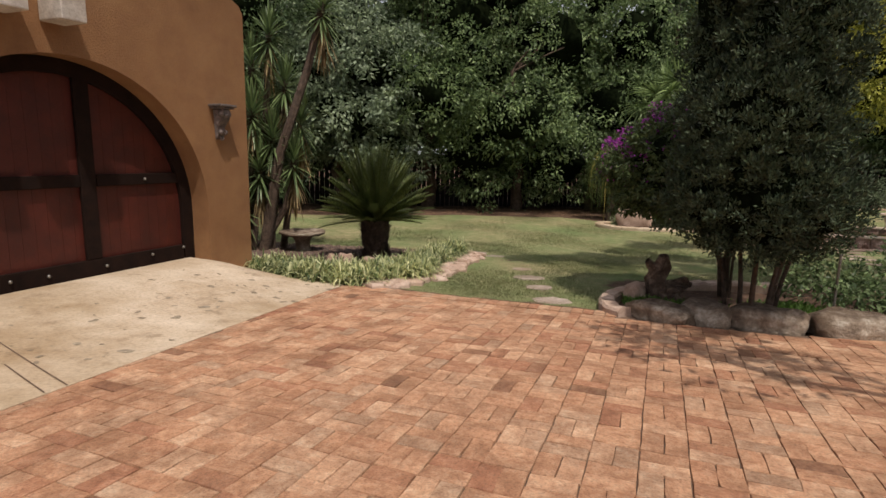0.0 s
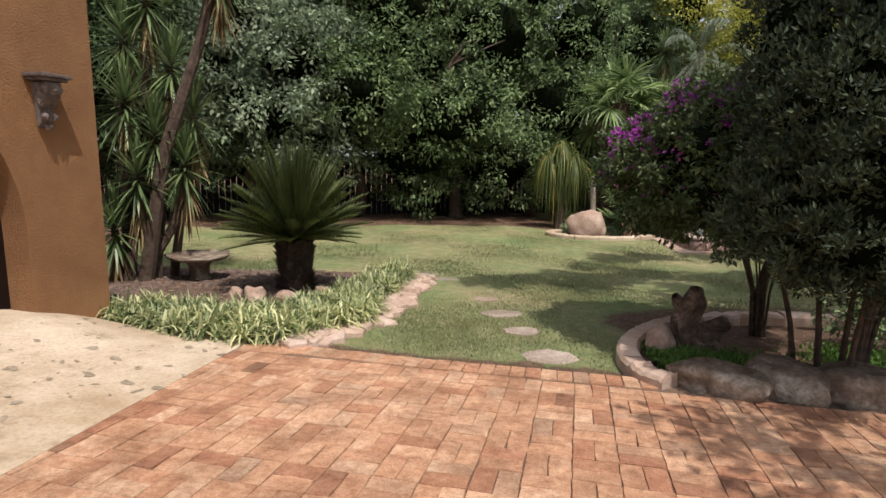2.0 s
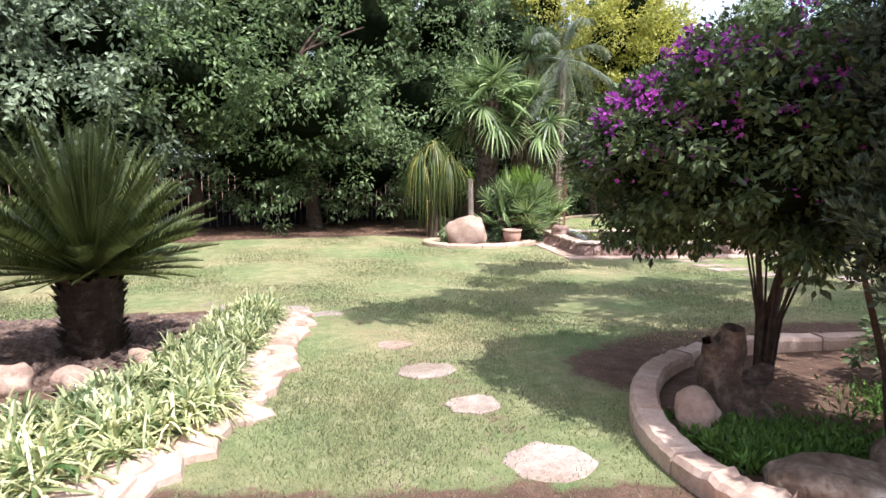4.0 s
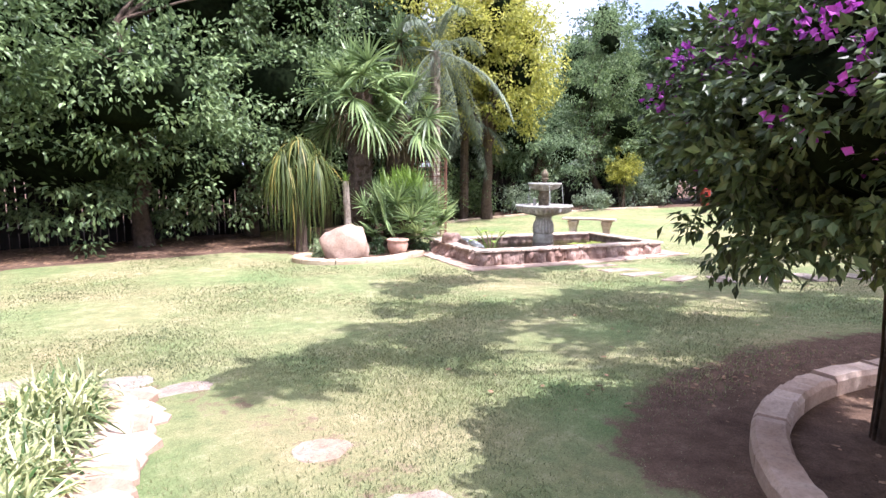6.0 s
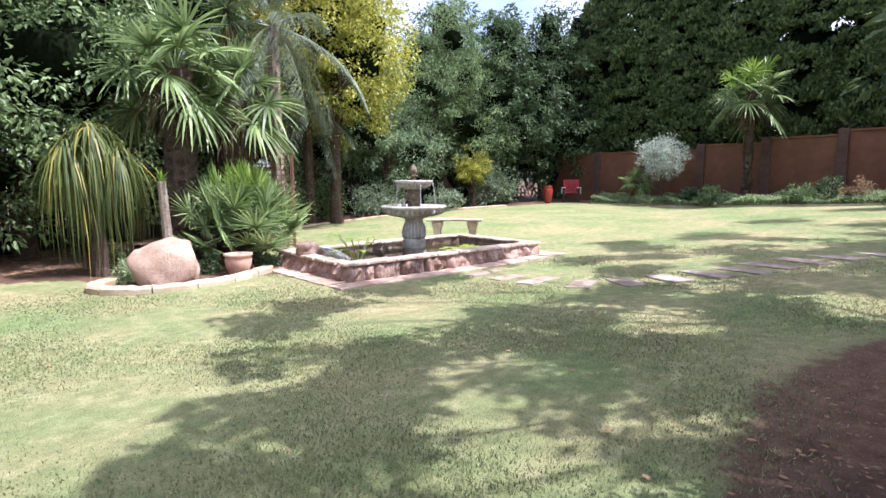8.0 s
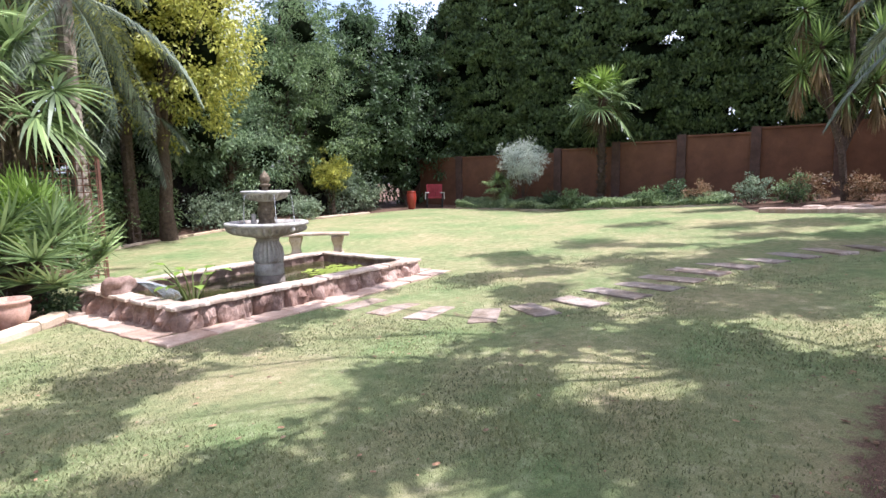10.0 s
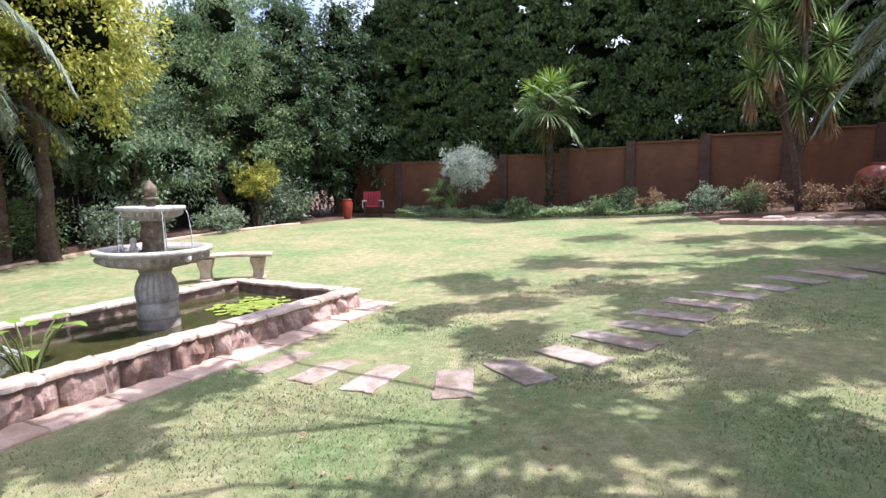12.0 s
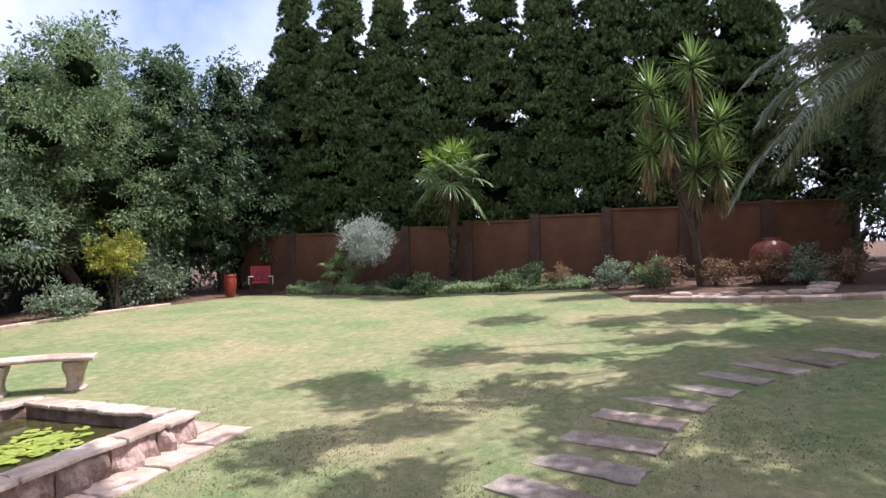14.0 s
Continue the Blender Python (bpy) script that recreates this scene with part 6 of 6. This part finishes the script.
def birdbath():
    b = thing("bird_bath", -2.36, 9.08, label="low weathered stone bird bath with a broad rough rim", category="bird bath")
    part("pedestal", lathe(bmesh.new(), [(0.13, -0.05), (0.14, 0.02), (0.12, 0.05), (0.12, 0.16), (0.14, 0.2), (0.17, 0.24), (0.17, 0.26)], 20), M_BOULDER, b, "", False)
    bm = bmesh.new()
    lathe(bm, [(0.12, 0.25), (0.3, 0.27), (0.38, 0.3), (0.385, 0.33), (0.33, 0.325), (0.2, 0.3), (0.02, 0.29)], 26)
    for v in bm.verts:
        v.co += Vector((v.co.x, v.co.y, 0)) * 0.16 * noise.noise(v.co * 4)
        v.co.z += 0.02 * noise.noise(v.co * 6)
    part("bowl", bm, M_BOULDER, b, "", True)


birdbath()
for i, (x, y, s) in enumerate([(-1.35, 7.45, 0.13), (-1.0, 7.3, 0.12), (-1.6, 7.7, 0.1), (-0.7, 7.75, 0.09)]):
    boulder("small_rock", x, y, s, s * 0.8, s * 0.9, i * 50, M_PINKROCK, 70 + i, sub=3, sink=0.2, label="pale pinkish rock among the border plants", category="rock", group="rocks in the house bed")


def scatter(name, rng, poly, n, size, mat, label, category, lift=0.004, flat=0.5):
    """Small loose pieces on the ground in a polygon."""
    P = np.array(poly)
    lo, hi = P.min(0), P.max(0)
    q = lo + (hi - lo) * rng.random((n * 3, 2))
    q = q[inside(q, [tuple(p) for p in poly])][:n]
    m = len(q)
    base = np.array([(1, 0, 0), (0.3, 0.8, 0), (-0.8, 0.5, 0), (-0.7, -0.6, 0), (0.4, -0.9, 0), (0, 0, 1)])
    fb = np.array([(0, 1, 5), (1, 2, 5), (2, 3, 5), (3, 4, 5), (4, 0, 5)])
    s = size * (0.4 + rng.random(m) ** 2 * 1.3)
    a = rng.random(m) * 6.28
    c, sn = np.cos(a), np.sin(a)
    v = base[None] * np.stack([s, s * 0.7, s * flat], 1)[:, None]
    v = np.stack([v[..., 0] * c[:, None] - v[..., 1] * sn[:, None], v[..., 0] * sn[:, None] + v[..., 1] * c[:, None], v[..., 2]], -1)
    v += np.column_stack([q, GG(q) + lift])[:, None]
    f = fb[None] + (np.arange(m) * 6)[:, None, None]
    obj(name, arr(name, v.reshape(-1, 3), f.reshape(-1, 3), mat), kind="stuff", label=label, category=category)


scatter("pebbles", np.random.default_rng(5), [(-3.5, 7.6), (-0.3, 7.3), (0.2, 9.2), (-1, 9.8), (-4, 10)], 6000, 0.035, M_GRAVEL, "grey and brown pebbles in the planted bed", "gravel")
scatter("leaf_litter", np.random.default_rng(6), [(-6, 15.4), (0.8, 16.4), (3.4, 16.6), (6.9, 16), (10, 19), (6, 20), (-8, 18)], 9000, 0.04, M_LITTER, "dry fallen leaves under the trees", "leaf litter", flat=0.1)
scatter("leaf_litter", np.random.default_rng(7), [(1.9, 5.8), (3.3, 7.0), (5.5, 7.2), (7.2, 5.5), (6, 4.2), (2.5, 4.7)], 1300, 0.013, M_LITTER, "dry fallen leaves on the bare soil", "leaf litter", flat=0.1)
scatter("leaf_litter", np.random.default_rng(9), [(2, 7), (2.5, 12), (11, 12), (13, 6), (8, 5)], 700, 0.016, M_LITTER, "scattered dry leaves on the lawn", "leaf litter", lift=0.02, flat=0.2)


# ---- the tree bed by the drive ----
def stump(x, y):
    s = thing("tree_stump", x, y, label="gnarled old upright stump of driftwood-like wood in the tree bed", category="tree stump")
    rng = np.random.default_rng(160)
    lst = [tube_arrays([(0, 0, -0.08), (0.02, 0.02, 0.12), (-0.04, 0.03, 0.26), (0.03, 0.0, 0.4), (0.02, -0.01, 0.5)], [0.17, 0.13, 0.1, 0.085, 0.05], 12, 0.5, rng),
           tube_arrays([(0.05, 0, 0.05), (0.16, -0.03, 0.16), (0.26, -0.02, 0.22), (0.32, 0.0, 0.2)], [0.11, 0.09, 0.07, 0.03], 9, 0.5, rng),
           tube_arrays([(0, 0, 0.3), (-0.09, 0.03, 0.4), (-0.13, 0.02, 0.44)], [0.07, 0.05, 0.025], 8, 0.4, rng),
           tube_arrays([(0, 0, 0), (0.12, -0.14, 0.05), (0.2, -0.25, -0.02)], [0.12, 0.08, 0.04], 9, 0.4, rng)]
    v, f = join_arrays(lst)
    obj("wood", arr("wood", v, f, M_WOOD, False), s)


stump(2.2, 5.48)
boulder("bed_rock", 1.93, 5.4, 0.11, 0.1, 0.14, 20, M_PINKROCK, 33, sub=3, sink=0.2, label="pale upright rock beside the stump", category="rock")


def moss_patch():
    rng = np.random.default_rng(161)
    n = 12000
    c = np.array([(1.9, 5.25), (2.2, 5.0), (1.95, 5.0), (3.3, 5.1), (5.2, 4.75), (4.4, 4.8)])
    k = rng.choice(6, n, p=[0.25, 0.25, 0.15, 0.15, 0.1, 0.1])
    q = c[k] + rng.normal(size=(n, 2)) * np.array([0.2, 0.14])
    q = q[inside(q, [(1.75, 5.0), (1.85, 5.5), (2.2, 5.85), (2.8, 6.0), (5.7, 5.6), (5.7, 4.5), (2.6, 4.75), (2.0, 4.95)])]
    n = len(q)
    P = np.column_stack([q, GG(q) + 0.07 * rng.random(n)])
    D = rng.normal(size=(n, 3)) * 0.6 + np.array([0, 0, 0.9])
    v, f = leaf_arrays(P, D, rng.normal(size=(n, 3)), 0.045 * (0.6 + 0.8 * rng.random(n)), np.full(n, 0.016))
    obj("bed_groundcover", arr("bed_groundcover", v, f, L_MOSS), kind="stuff", label="bright green low groundcover beside the stump", category="groundcover")


moss_patch()


def bougainvillea(x, y):
    rng = np.random.default_rng(170)
    t = thing("bougainvillea", x, y, label="umbrella-shaped bougainvillea tree with purple bracts and thin dark stems", category="bougainvillea")
    cx, cy = -0.3, -0.25
    for k in range(9):
        a = k * 0.7 + 0.3
        r = 0.042 if k < 1 else (0.02 if k == 4 else 0.008)
        o = 0.0 if k == 0 else 0.05
        v, f = tube_arrays([(o * math.cos(a), o * math.sin(a), -0.05), (0.07 * math.cos(a) * (k > 0) + cx * 0.15, 0.07 * math.sin(a) * (k > 0) + cy * 0.15, 0.4), (0.17 * math.cos(a) + cx * 0.6, 0.17 * math.sin(a) + cy * 0.6, 0.85), (0.45 * math.cos(a) + cx, 0.45 * math.sin(a) + cy, 1.35)],
                           [r * 1.2, r, r * 0.8, r * 0.4], 7, 0.2, rng)
        obj("trunk" if k == 0 else "stem", arr("stem", v, f, M_BARK, True), t)
    bx, by = -0.5, -0.2
    blobs = [(bx, by, 1.47, 0.82, 0.82, 0.48), (bx, by, 1.75, 0.6, 0.6, 0.32)]
    for k in range(7):
        a = k * 0.9 + 0.2
        blobs.append((bx + 0.48 * math.cos(a), by + 0.48 * math.sin(a), 1.37 + 0.1 * rng.random(), 0.48, 0.48, 0.38 + 0.08 * rng.random()))
    # near-black lumps behind the leaves, painting the crown's inner shade
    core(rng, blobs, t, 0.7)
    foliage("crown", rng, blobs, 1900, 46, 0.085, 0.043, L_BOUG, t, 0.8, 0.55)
    hang = [(bx + 0.65 * math.cos(a), by + 0.65 * math.sin(a), 1.0, 0.24, 0.24, 0.17) for a in (0.6, 1.7, 2.6, 4.2)]
    tagged(foliage("hanging_shoot", rng, hang, 70, 22, 0.08, 0.055, L_BOUG, t, 0.3, 0.5, 0.8), kind="stuff")
    top = [(x, y, z + 0.04, rx, ry, rz) for x, y, z, rx, ry, rz in blobs]
    P, O = crown_points(rng, top, 650, 22, 0.045, 0.99)
    keep = P[:, 2] > 1.15 + 0.5 * rng.random(len(P))
    P, O = P[keep], O[keep]
    D = O + rng.normal(size=P.shape) * 0.5
    L = 0.027 * (0.7 + 0.6 * rng.random(len(P)))
    v, f = leaf_arrays(P, D, O + rng.normal(size=P.shape) * 0.5, L, L * 0.8)
    obj("bract", arr("bract", v, f, L_MAUVE), t, label="purple papery bracts", kind="stuff")


bougainvillea(3.12, 5.93)


def conifer(x, y):
    rng = np.random.default_rng(180)
    t = thing("conifer", x, y, label="large dense dark blue-green conifer shrub with several bare reddish stems", category="conifer")
    for k in range(7):
        a = k * 2.1
        s = 0.06 + 0.16 * rng.random()
        v, f = tube_arrays([(s * math.cos(a), s * math.sin(a), -0.05), (s * 1.3 * math.cos(a), s * 1.3 * math.sin(a), 0.35), (s * 1.9 * math.cos(a), s * 1.9 * math.sin(a), 0.8), (s * 1.7 * math.cos(a), s * 1.7 * math.sin(a), 1.7)], [0.024, 0.018, 0.014, 0.008], 6, 0.3, rng)
        obj("stem", arr("stem", v, f, M_BARK, True), t)
    blobs = [(-0.05, -0.4, 1.15, 0.6, 0.6, 0.5), (0.28, -0.5, 1.1, 0.38, 0.38, 0.42), (-0.35, -0.2, 1.05, 0.34, 0.36, 0.34), (-0.07, -0.38, 1.7, 0.56, 0.56, 0.55), (0.06, -0.4, 2.3, 0.48, 0.48, 0.6), (0.05, -0.38, 2.95, 0.42, 0.42, 0.6), (0.06, -0.38, 3.55, 0.32, 0.32, 0.6),
             (-0.34, 0.02, 1.9, 0.2, 0.2, 0.7), (-0.34, 0.03, 2.7, 0.17, 0.17, 0.7), (0.1, -0.05, 1.2, 0.4, 0.4, 0.4)]
    blobs = [(x - 0.2, y + 0.03, z + 0.02, *q) for x, y, z, *q in blobs]
    # dark hulls whose colour is the shade in the gaps between sprigs
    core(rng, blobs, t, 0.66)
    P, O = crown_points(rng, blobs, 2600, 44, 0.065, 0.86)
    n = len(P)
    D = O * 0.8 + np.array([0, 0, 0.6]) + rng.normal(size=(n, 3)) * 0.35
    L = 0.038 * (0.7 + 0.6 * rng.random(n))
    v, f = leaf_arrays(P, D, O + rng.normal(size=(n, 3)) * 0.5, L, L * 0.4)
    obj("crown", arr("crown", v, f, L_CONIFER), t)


conifer(2.72, 4.72)
bush("shrub", 4.6, 5.3, [(0, 0, 0.32, 0.7, 0.45, 0.32), (0.9, 0, 0.3, 0.6, 0.5, 0.3), (-0.75, -0.05, 0.3, 0.5, 0.4, 0.3)], 190, 26, 0.12, 0.06, L_OAK, 190, label="low clipped green shrub behind the edging rocks", category="shrub", group="")


def post():
    p = thing("metal_post", 3.5, 4.78, label="thin grey metal post in the bed behind the rocks", category="post")
    part("pole", lathe(bmesh.new(), [(0.012, -0.1), (0.012, 0.62), (0.009, 0.63)], 10), M_STEEL, p)


post()


# ---- plants in the water ----
def water_plants():
    rng = np.random.default_rng(200)
    t = thing("water_plant", 7.05, 12.62, COPE_Z - 0.17, label="clump of broad-leaved water plant in the pond", category="water plant")
    for k in range(12):
        a, s = rng.random() * 6.28, 0.12 + 0.12 * rng.random()
        top = Vector((s * math.cos(a) * 1.6, s * math.sin(a) * 1.6, 0.28 + 0.22 * rng.random()))
        v, f = tube_arrays([(0.05 * math.cos(a), 0.05 * math.sin(a), 0), top * 0.6 + Vector((0, 0, 0.05)), top], [0.009, 0.008, 0.006], 5)
        st = obj("stalk", arr("stalk", v, f, L_PONY), t)
        v, f = blade_arrays(np.array([tuple(top)]), np.array([(math.cos(a), math.sin(a), 0.35)]), np.array([0.24]), np.array([0.11]), np.array([0.35]), 4)
        obj("leaf", arr("leaf", v, f, L_PALMLIME), t)
    c = tagged(new("lily_pads"), "floating yellow-green lily pads on the pond", "lily pads")
    M = pose(POND_AT.x, POND_AT.y, 0, 0, 0, POND_TURN)
    for k in range(120):
        u, w = 1.15 + rng.normal() * 0.28, -0.15 + rng.normal() * 0.2
        if abs(u) > 1.75 or abs(w) > 0.8:
            continue
        p = M @ Vector((u, w, 0))
        r = 0.04 + 0.03 * rng.random()
        v = [(0, 0, 0.004)] + [(r * math.cos(0.5 + j * 0.53), r * math.sin(0.5 + j * 0.53), 0.006 + 0.006 * rng.random()) for j in range(11)]
        f = [(0, j, j + 1) for j in range(1, 11)]
        o = obj("pad", arr("pad", np.array(v), np.array(f), L_LILY), c)
        o.matrix_basis = pose(p.x, p.y, COPE_Z - 0.148 + 0.0006 * k * 0.2, 0, 0, rng.random() * 360)


water_plants()


# ---- grass ----
def grass():
    rng = np.random.default_rng(210)
    N = 620000
    walked = [(-0.2, 2.5), (0.0, 5.0), (0.4, 6.1), (1.4, 7.3), (3.0, 8.2), (5.0, 8.4)]
    k = rng.random(N) * (len(walked) - 1)
    j = k.astype(int)
    W = np.array(walked)
    c = W[j] + (W[j + 1] - W[j]) * (k - j)[:, None]
    a = rng.random(N) * 2 * math.pi
    r = 8.5 * rng.random(N) ** 0.8
    q = c + np.stack([np.cos(a) * r, np.sin(a) * r], 1)
    ok = inside(q, BACKLAWN + [(3, 4.2), (-1.1, 5.8), (-5, 7)]) & ~inside(q, BED) & ~inside(q, RING + [(5.5, 3.5), (2, 4.2)])
    ok &= ~inside(q, DRIVE)
    M = pose(POND_AT.x, POND_AT.y, 0, 0, 0, -POND_TURN)
    ca, sa = math.cos(radians(-POND_TURN)), math.sin(radians(-POND_TURN))
    d = q - np.array([POND_AT.x, POND_AT.y])
    l = np.stack([d[:, 0] * ca - d[:, 1] * sa, d[:, 0] * sa + d[:, 1] * ca], 1)
    ok &= (np.abs(l[:, 0]) > POND_L / 2 + 0.32) | (np.abs(l[:, 1]) > POND_W / 2 + 0.34)
    patch = np.clip(1.05 - gap(q, [(2.5, 6.3), (3.2, 6.55), (4.2, 6.5), (5.3, 6.05), (6.4, 5.2)]) / 0.8, 0, 1)
    for x, y in PATH + [(1.10, 5.44), (1.12, 6.2), (1.10, 6.88), (1.10, 7.6), (0.98, 8.27), (0.84, 8.98), (0.54, 9.42)]:
        dd = np.hypot(q[:, 0] - x, q[:, 1] - y)
        ok &= dd > 0.11 + 0.05 * np.sin(q[:, 0] * 19) * np.sin(q[:, 1] * 17)
        patch = np.maximum(patch, np.clip(0.75 - (dd - 0.2) / 0.45, 0, 0.5))
    patch = np.maximum(patch, np.clip(0.9 - gap(q, DRIVE[:4]) / 0.3, 0, 0.9))
    clump = 0.5 + 0.5 * np.sin(q[:, 0] * 3.1 + np.sin(q[:, 1] * 2.3) * 2) * np.sin(q[:, 1] * 3.7 + np.sin(q[:, 0] * 1.7) * 2)
    ok &= rng.random(N) > np.maximum(patch, 0.25 * clump)
    q = q[ok]
    n = len(q)
    P = np.column_stack([q, GG(q) - 0.004])
    dist = gap(q, walked)
    h = (0.015 + 0.014 * rng.random(n)) * np.clip(1.1 - dist * 0.06, 0.5, 1)
    w = 0.0032 * (1 + dist * 0.25)
    a = rng.random(n) * 6.28
    side = np.stack([np.cos(a), np.sin(a), np.zeros(n)], 1) * w[:, None]
    lean = rng.normal(size=(n, 3)) * 0.6 + np.array([0, 0, 1])
    tip = P + unit(lean) * h[:, None]
    v = np.stack([P - side, P + side, tip], 1).reshape(-1, 3)
    f = np.arange(n * 3).reshape(-1, 3)
    obj("grass", arr("grass", v, f, L_GRASS), kind="stuff", label="short green lawn grass with straw-coloured blades", category="grass")


grass()


# ---- the brick drive ----
def paver_mesh(seed, l=0.1905, w=0.0935):
    rng = np.random.default_rng(seed)
    cor = [(-l / 2, -w / 2), (0, -w / 2), (l / 2, -w / 2), (l / 2, w / 2), (0, w / 2), (-l / 2, w / 2)]
    cor = [(x + rng.normal() * 0.0024, y + rng.normal() * 0.0022) for x, y in cor]
    v = [(x, y, 0.0) for x, y in cor] + [(x, y, 0.029 + rng.normal() * 0.001) for x, y in cor] + [(x * 0.98, y * 0.965, 0.0345 + rng.normal() * 0.001) for x, y in cor]
    f = [(a * 6 + i, a * 6 + (i + 1) % 6, (a + 1) * 6 + (i + 1) % 6, (a + 1) * 6 + i) for a in (0, 1) for i in range(6)]
    f += [(12, 13, 16, 17), (13, 14, 15, 16)]
    return np.array(v), np.array(f)


def paving():
    xs, ys = np.arange(-5, 9.01, 0.5), np.arange(-7, 6.6, 0.5)
    rng = np.random.default_rng(220)
    drive = tagged(new("brick_drive"), "worn terracotta clay pavers laid in basket weave", "paving", "", "structure")
    c, s = math.cos(radians(-21.5)), math.sin(radians(-21.5))
    mod = 0.194
    spots = []
    edge = DRIVE[:4]
    for i in range(-48, 60):
        for j in range(-48, 60):
            cx, cy = (i + 0.5) * mod, (j + 0.5) * mod
            for k in (-1, 1):
                if (i + j) % 2:
                    px, py, r = cx, cy + k * mod / 4, 0
                else:
                    px, py, r = cx + k * mod / 4, cy, 90
                spots.append((px * c - py * s, px * s + py * c, r - 21.5))
    A = np.array(spots)
    q = A[:, :2]
    inner = (inside(q, DRIVE) | (gap(q, [DRIVE[0], DRIVE[-1], DRIVE[-2]]) < 0.09)) & (gap(q, edge) > 0.235) & (q[:, 1] < 20) & (q[:, 1] > -1.5) & (gap(q, DRIVE[3:10]) > 0.05)
    A = A[inner]
    rows = []
    for a, b in zip(edge, edge[1:]):
        a, b = Vector(a), Vector(b)
        d = (b - a).normalized()
        nn = max(1, round((b - a).length / 0.097))
        for k in range(nn):
            p = a.lerp(b, (k + 0.5) / nn) - Vector((-d.y, d.x)) * 0.11
            rows.append((p.x, p.y, math.degrees(math.atan2(d.y, d.x)) + 90))
    A = np.concatenate([A, np.array(rows)])
    near = gap(A[:, :2], [(-0.3, 2.2), (1.0, 2.4), (0.2, 3.6), (1.3, 3.9)])
    order = np.argsort(near)
    meshes = []
    variants = [paver_mesh(k) for k in range(8)]
    for v, f in variants:
        meshes.append(arr("brick", v, f, M_BRICK))
    far = []
    for n_, idx in enumerate(order):
        x, y, r = A[idx]
        if len(far) == 0 and n_ < 300:
            o = obj("brick", meshes[n_ % 8], drive)
            o.matrix_basis = pose(x, y, G(x, y) - 0.002 + rng.normal() * 0.001, -3.4 + rng.normal() * 0.35, 0.4 + rng.normal() * 0.35, 0) @ pose(0, 0, 0, 0, 0, r + rng.normal() * 0.8)
        else:
            v, f = variants[n_ % 8]
            m = pose(x, y, G(x, y) - 0.002 + rng.normal() * 0.001, -3.4 + rng.normal() * 0.35, 0.4 + rng.normal() * 0.35, 0) @ pose(0, 0, 0, 0, 0, r + rng.normal() * 0.8)
            M3 = np.array(m)
            far.append((v @ M3[:3, :3].T + M3[:3, 3], f))
    v, f = join_arrays(far)
    obj("bricks", arr("bricks", v, f, M_BRICK_FAR), drive, kind="stuff")
    # the sand in which they lie
    X, Y = np.meshgrid(np.arange(-4.7, 8.7, 0.1), np.arange(-7, 6.1, 0.1))
    P = np.stack([X.ravel(), Y.ravel()], 1)
    Z = GG(P) + 0.0225
    n, m = X.shape[1], X.shape[0]
    i = (np.arange(m - 1)[:, None] * n + np.arange(n - 1)[None]).ravel()
    F = np.stack([i, i + 1, i + n + 1, i + n], 1)
    cen = P[F].mean(1)
    F = F[inside(cen, DRIVE) & (gap(cen, edge) > 0.05)]
    obj("paving_bed", arr("paving_bed", np.column_stack([P, Z]), F, M_SAND), kind="structure")


paving()


# ---- to true size ----
for ob in scene.objects:
    if ob.parent is None and ob.type in ("MESH", "EMPTY"):
        ob.matrix_basis = Matrix.Scale(SIZE, 4) @ ob.matrix_basis
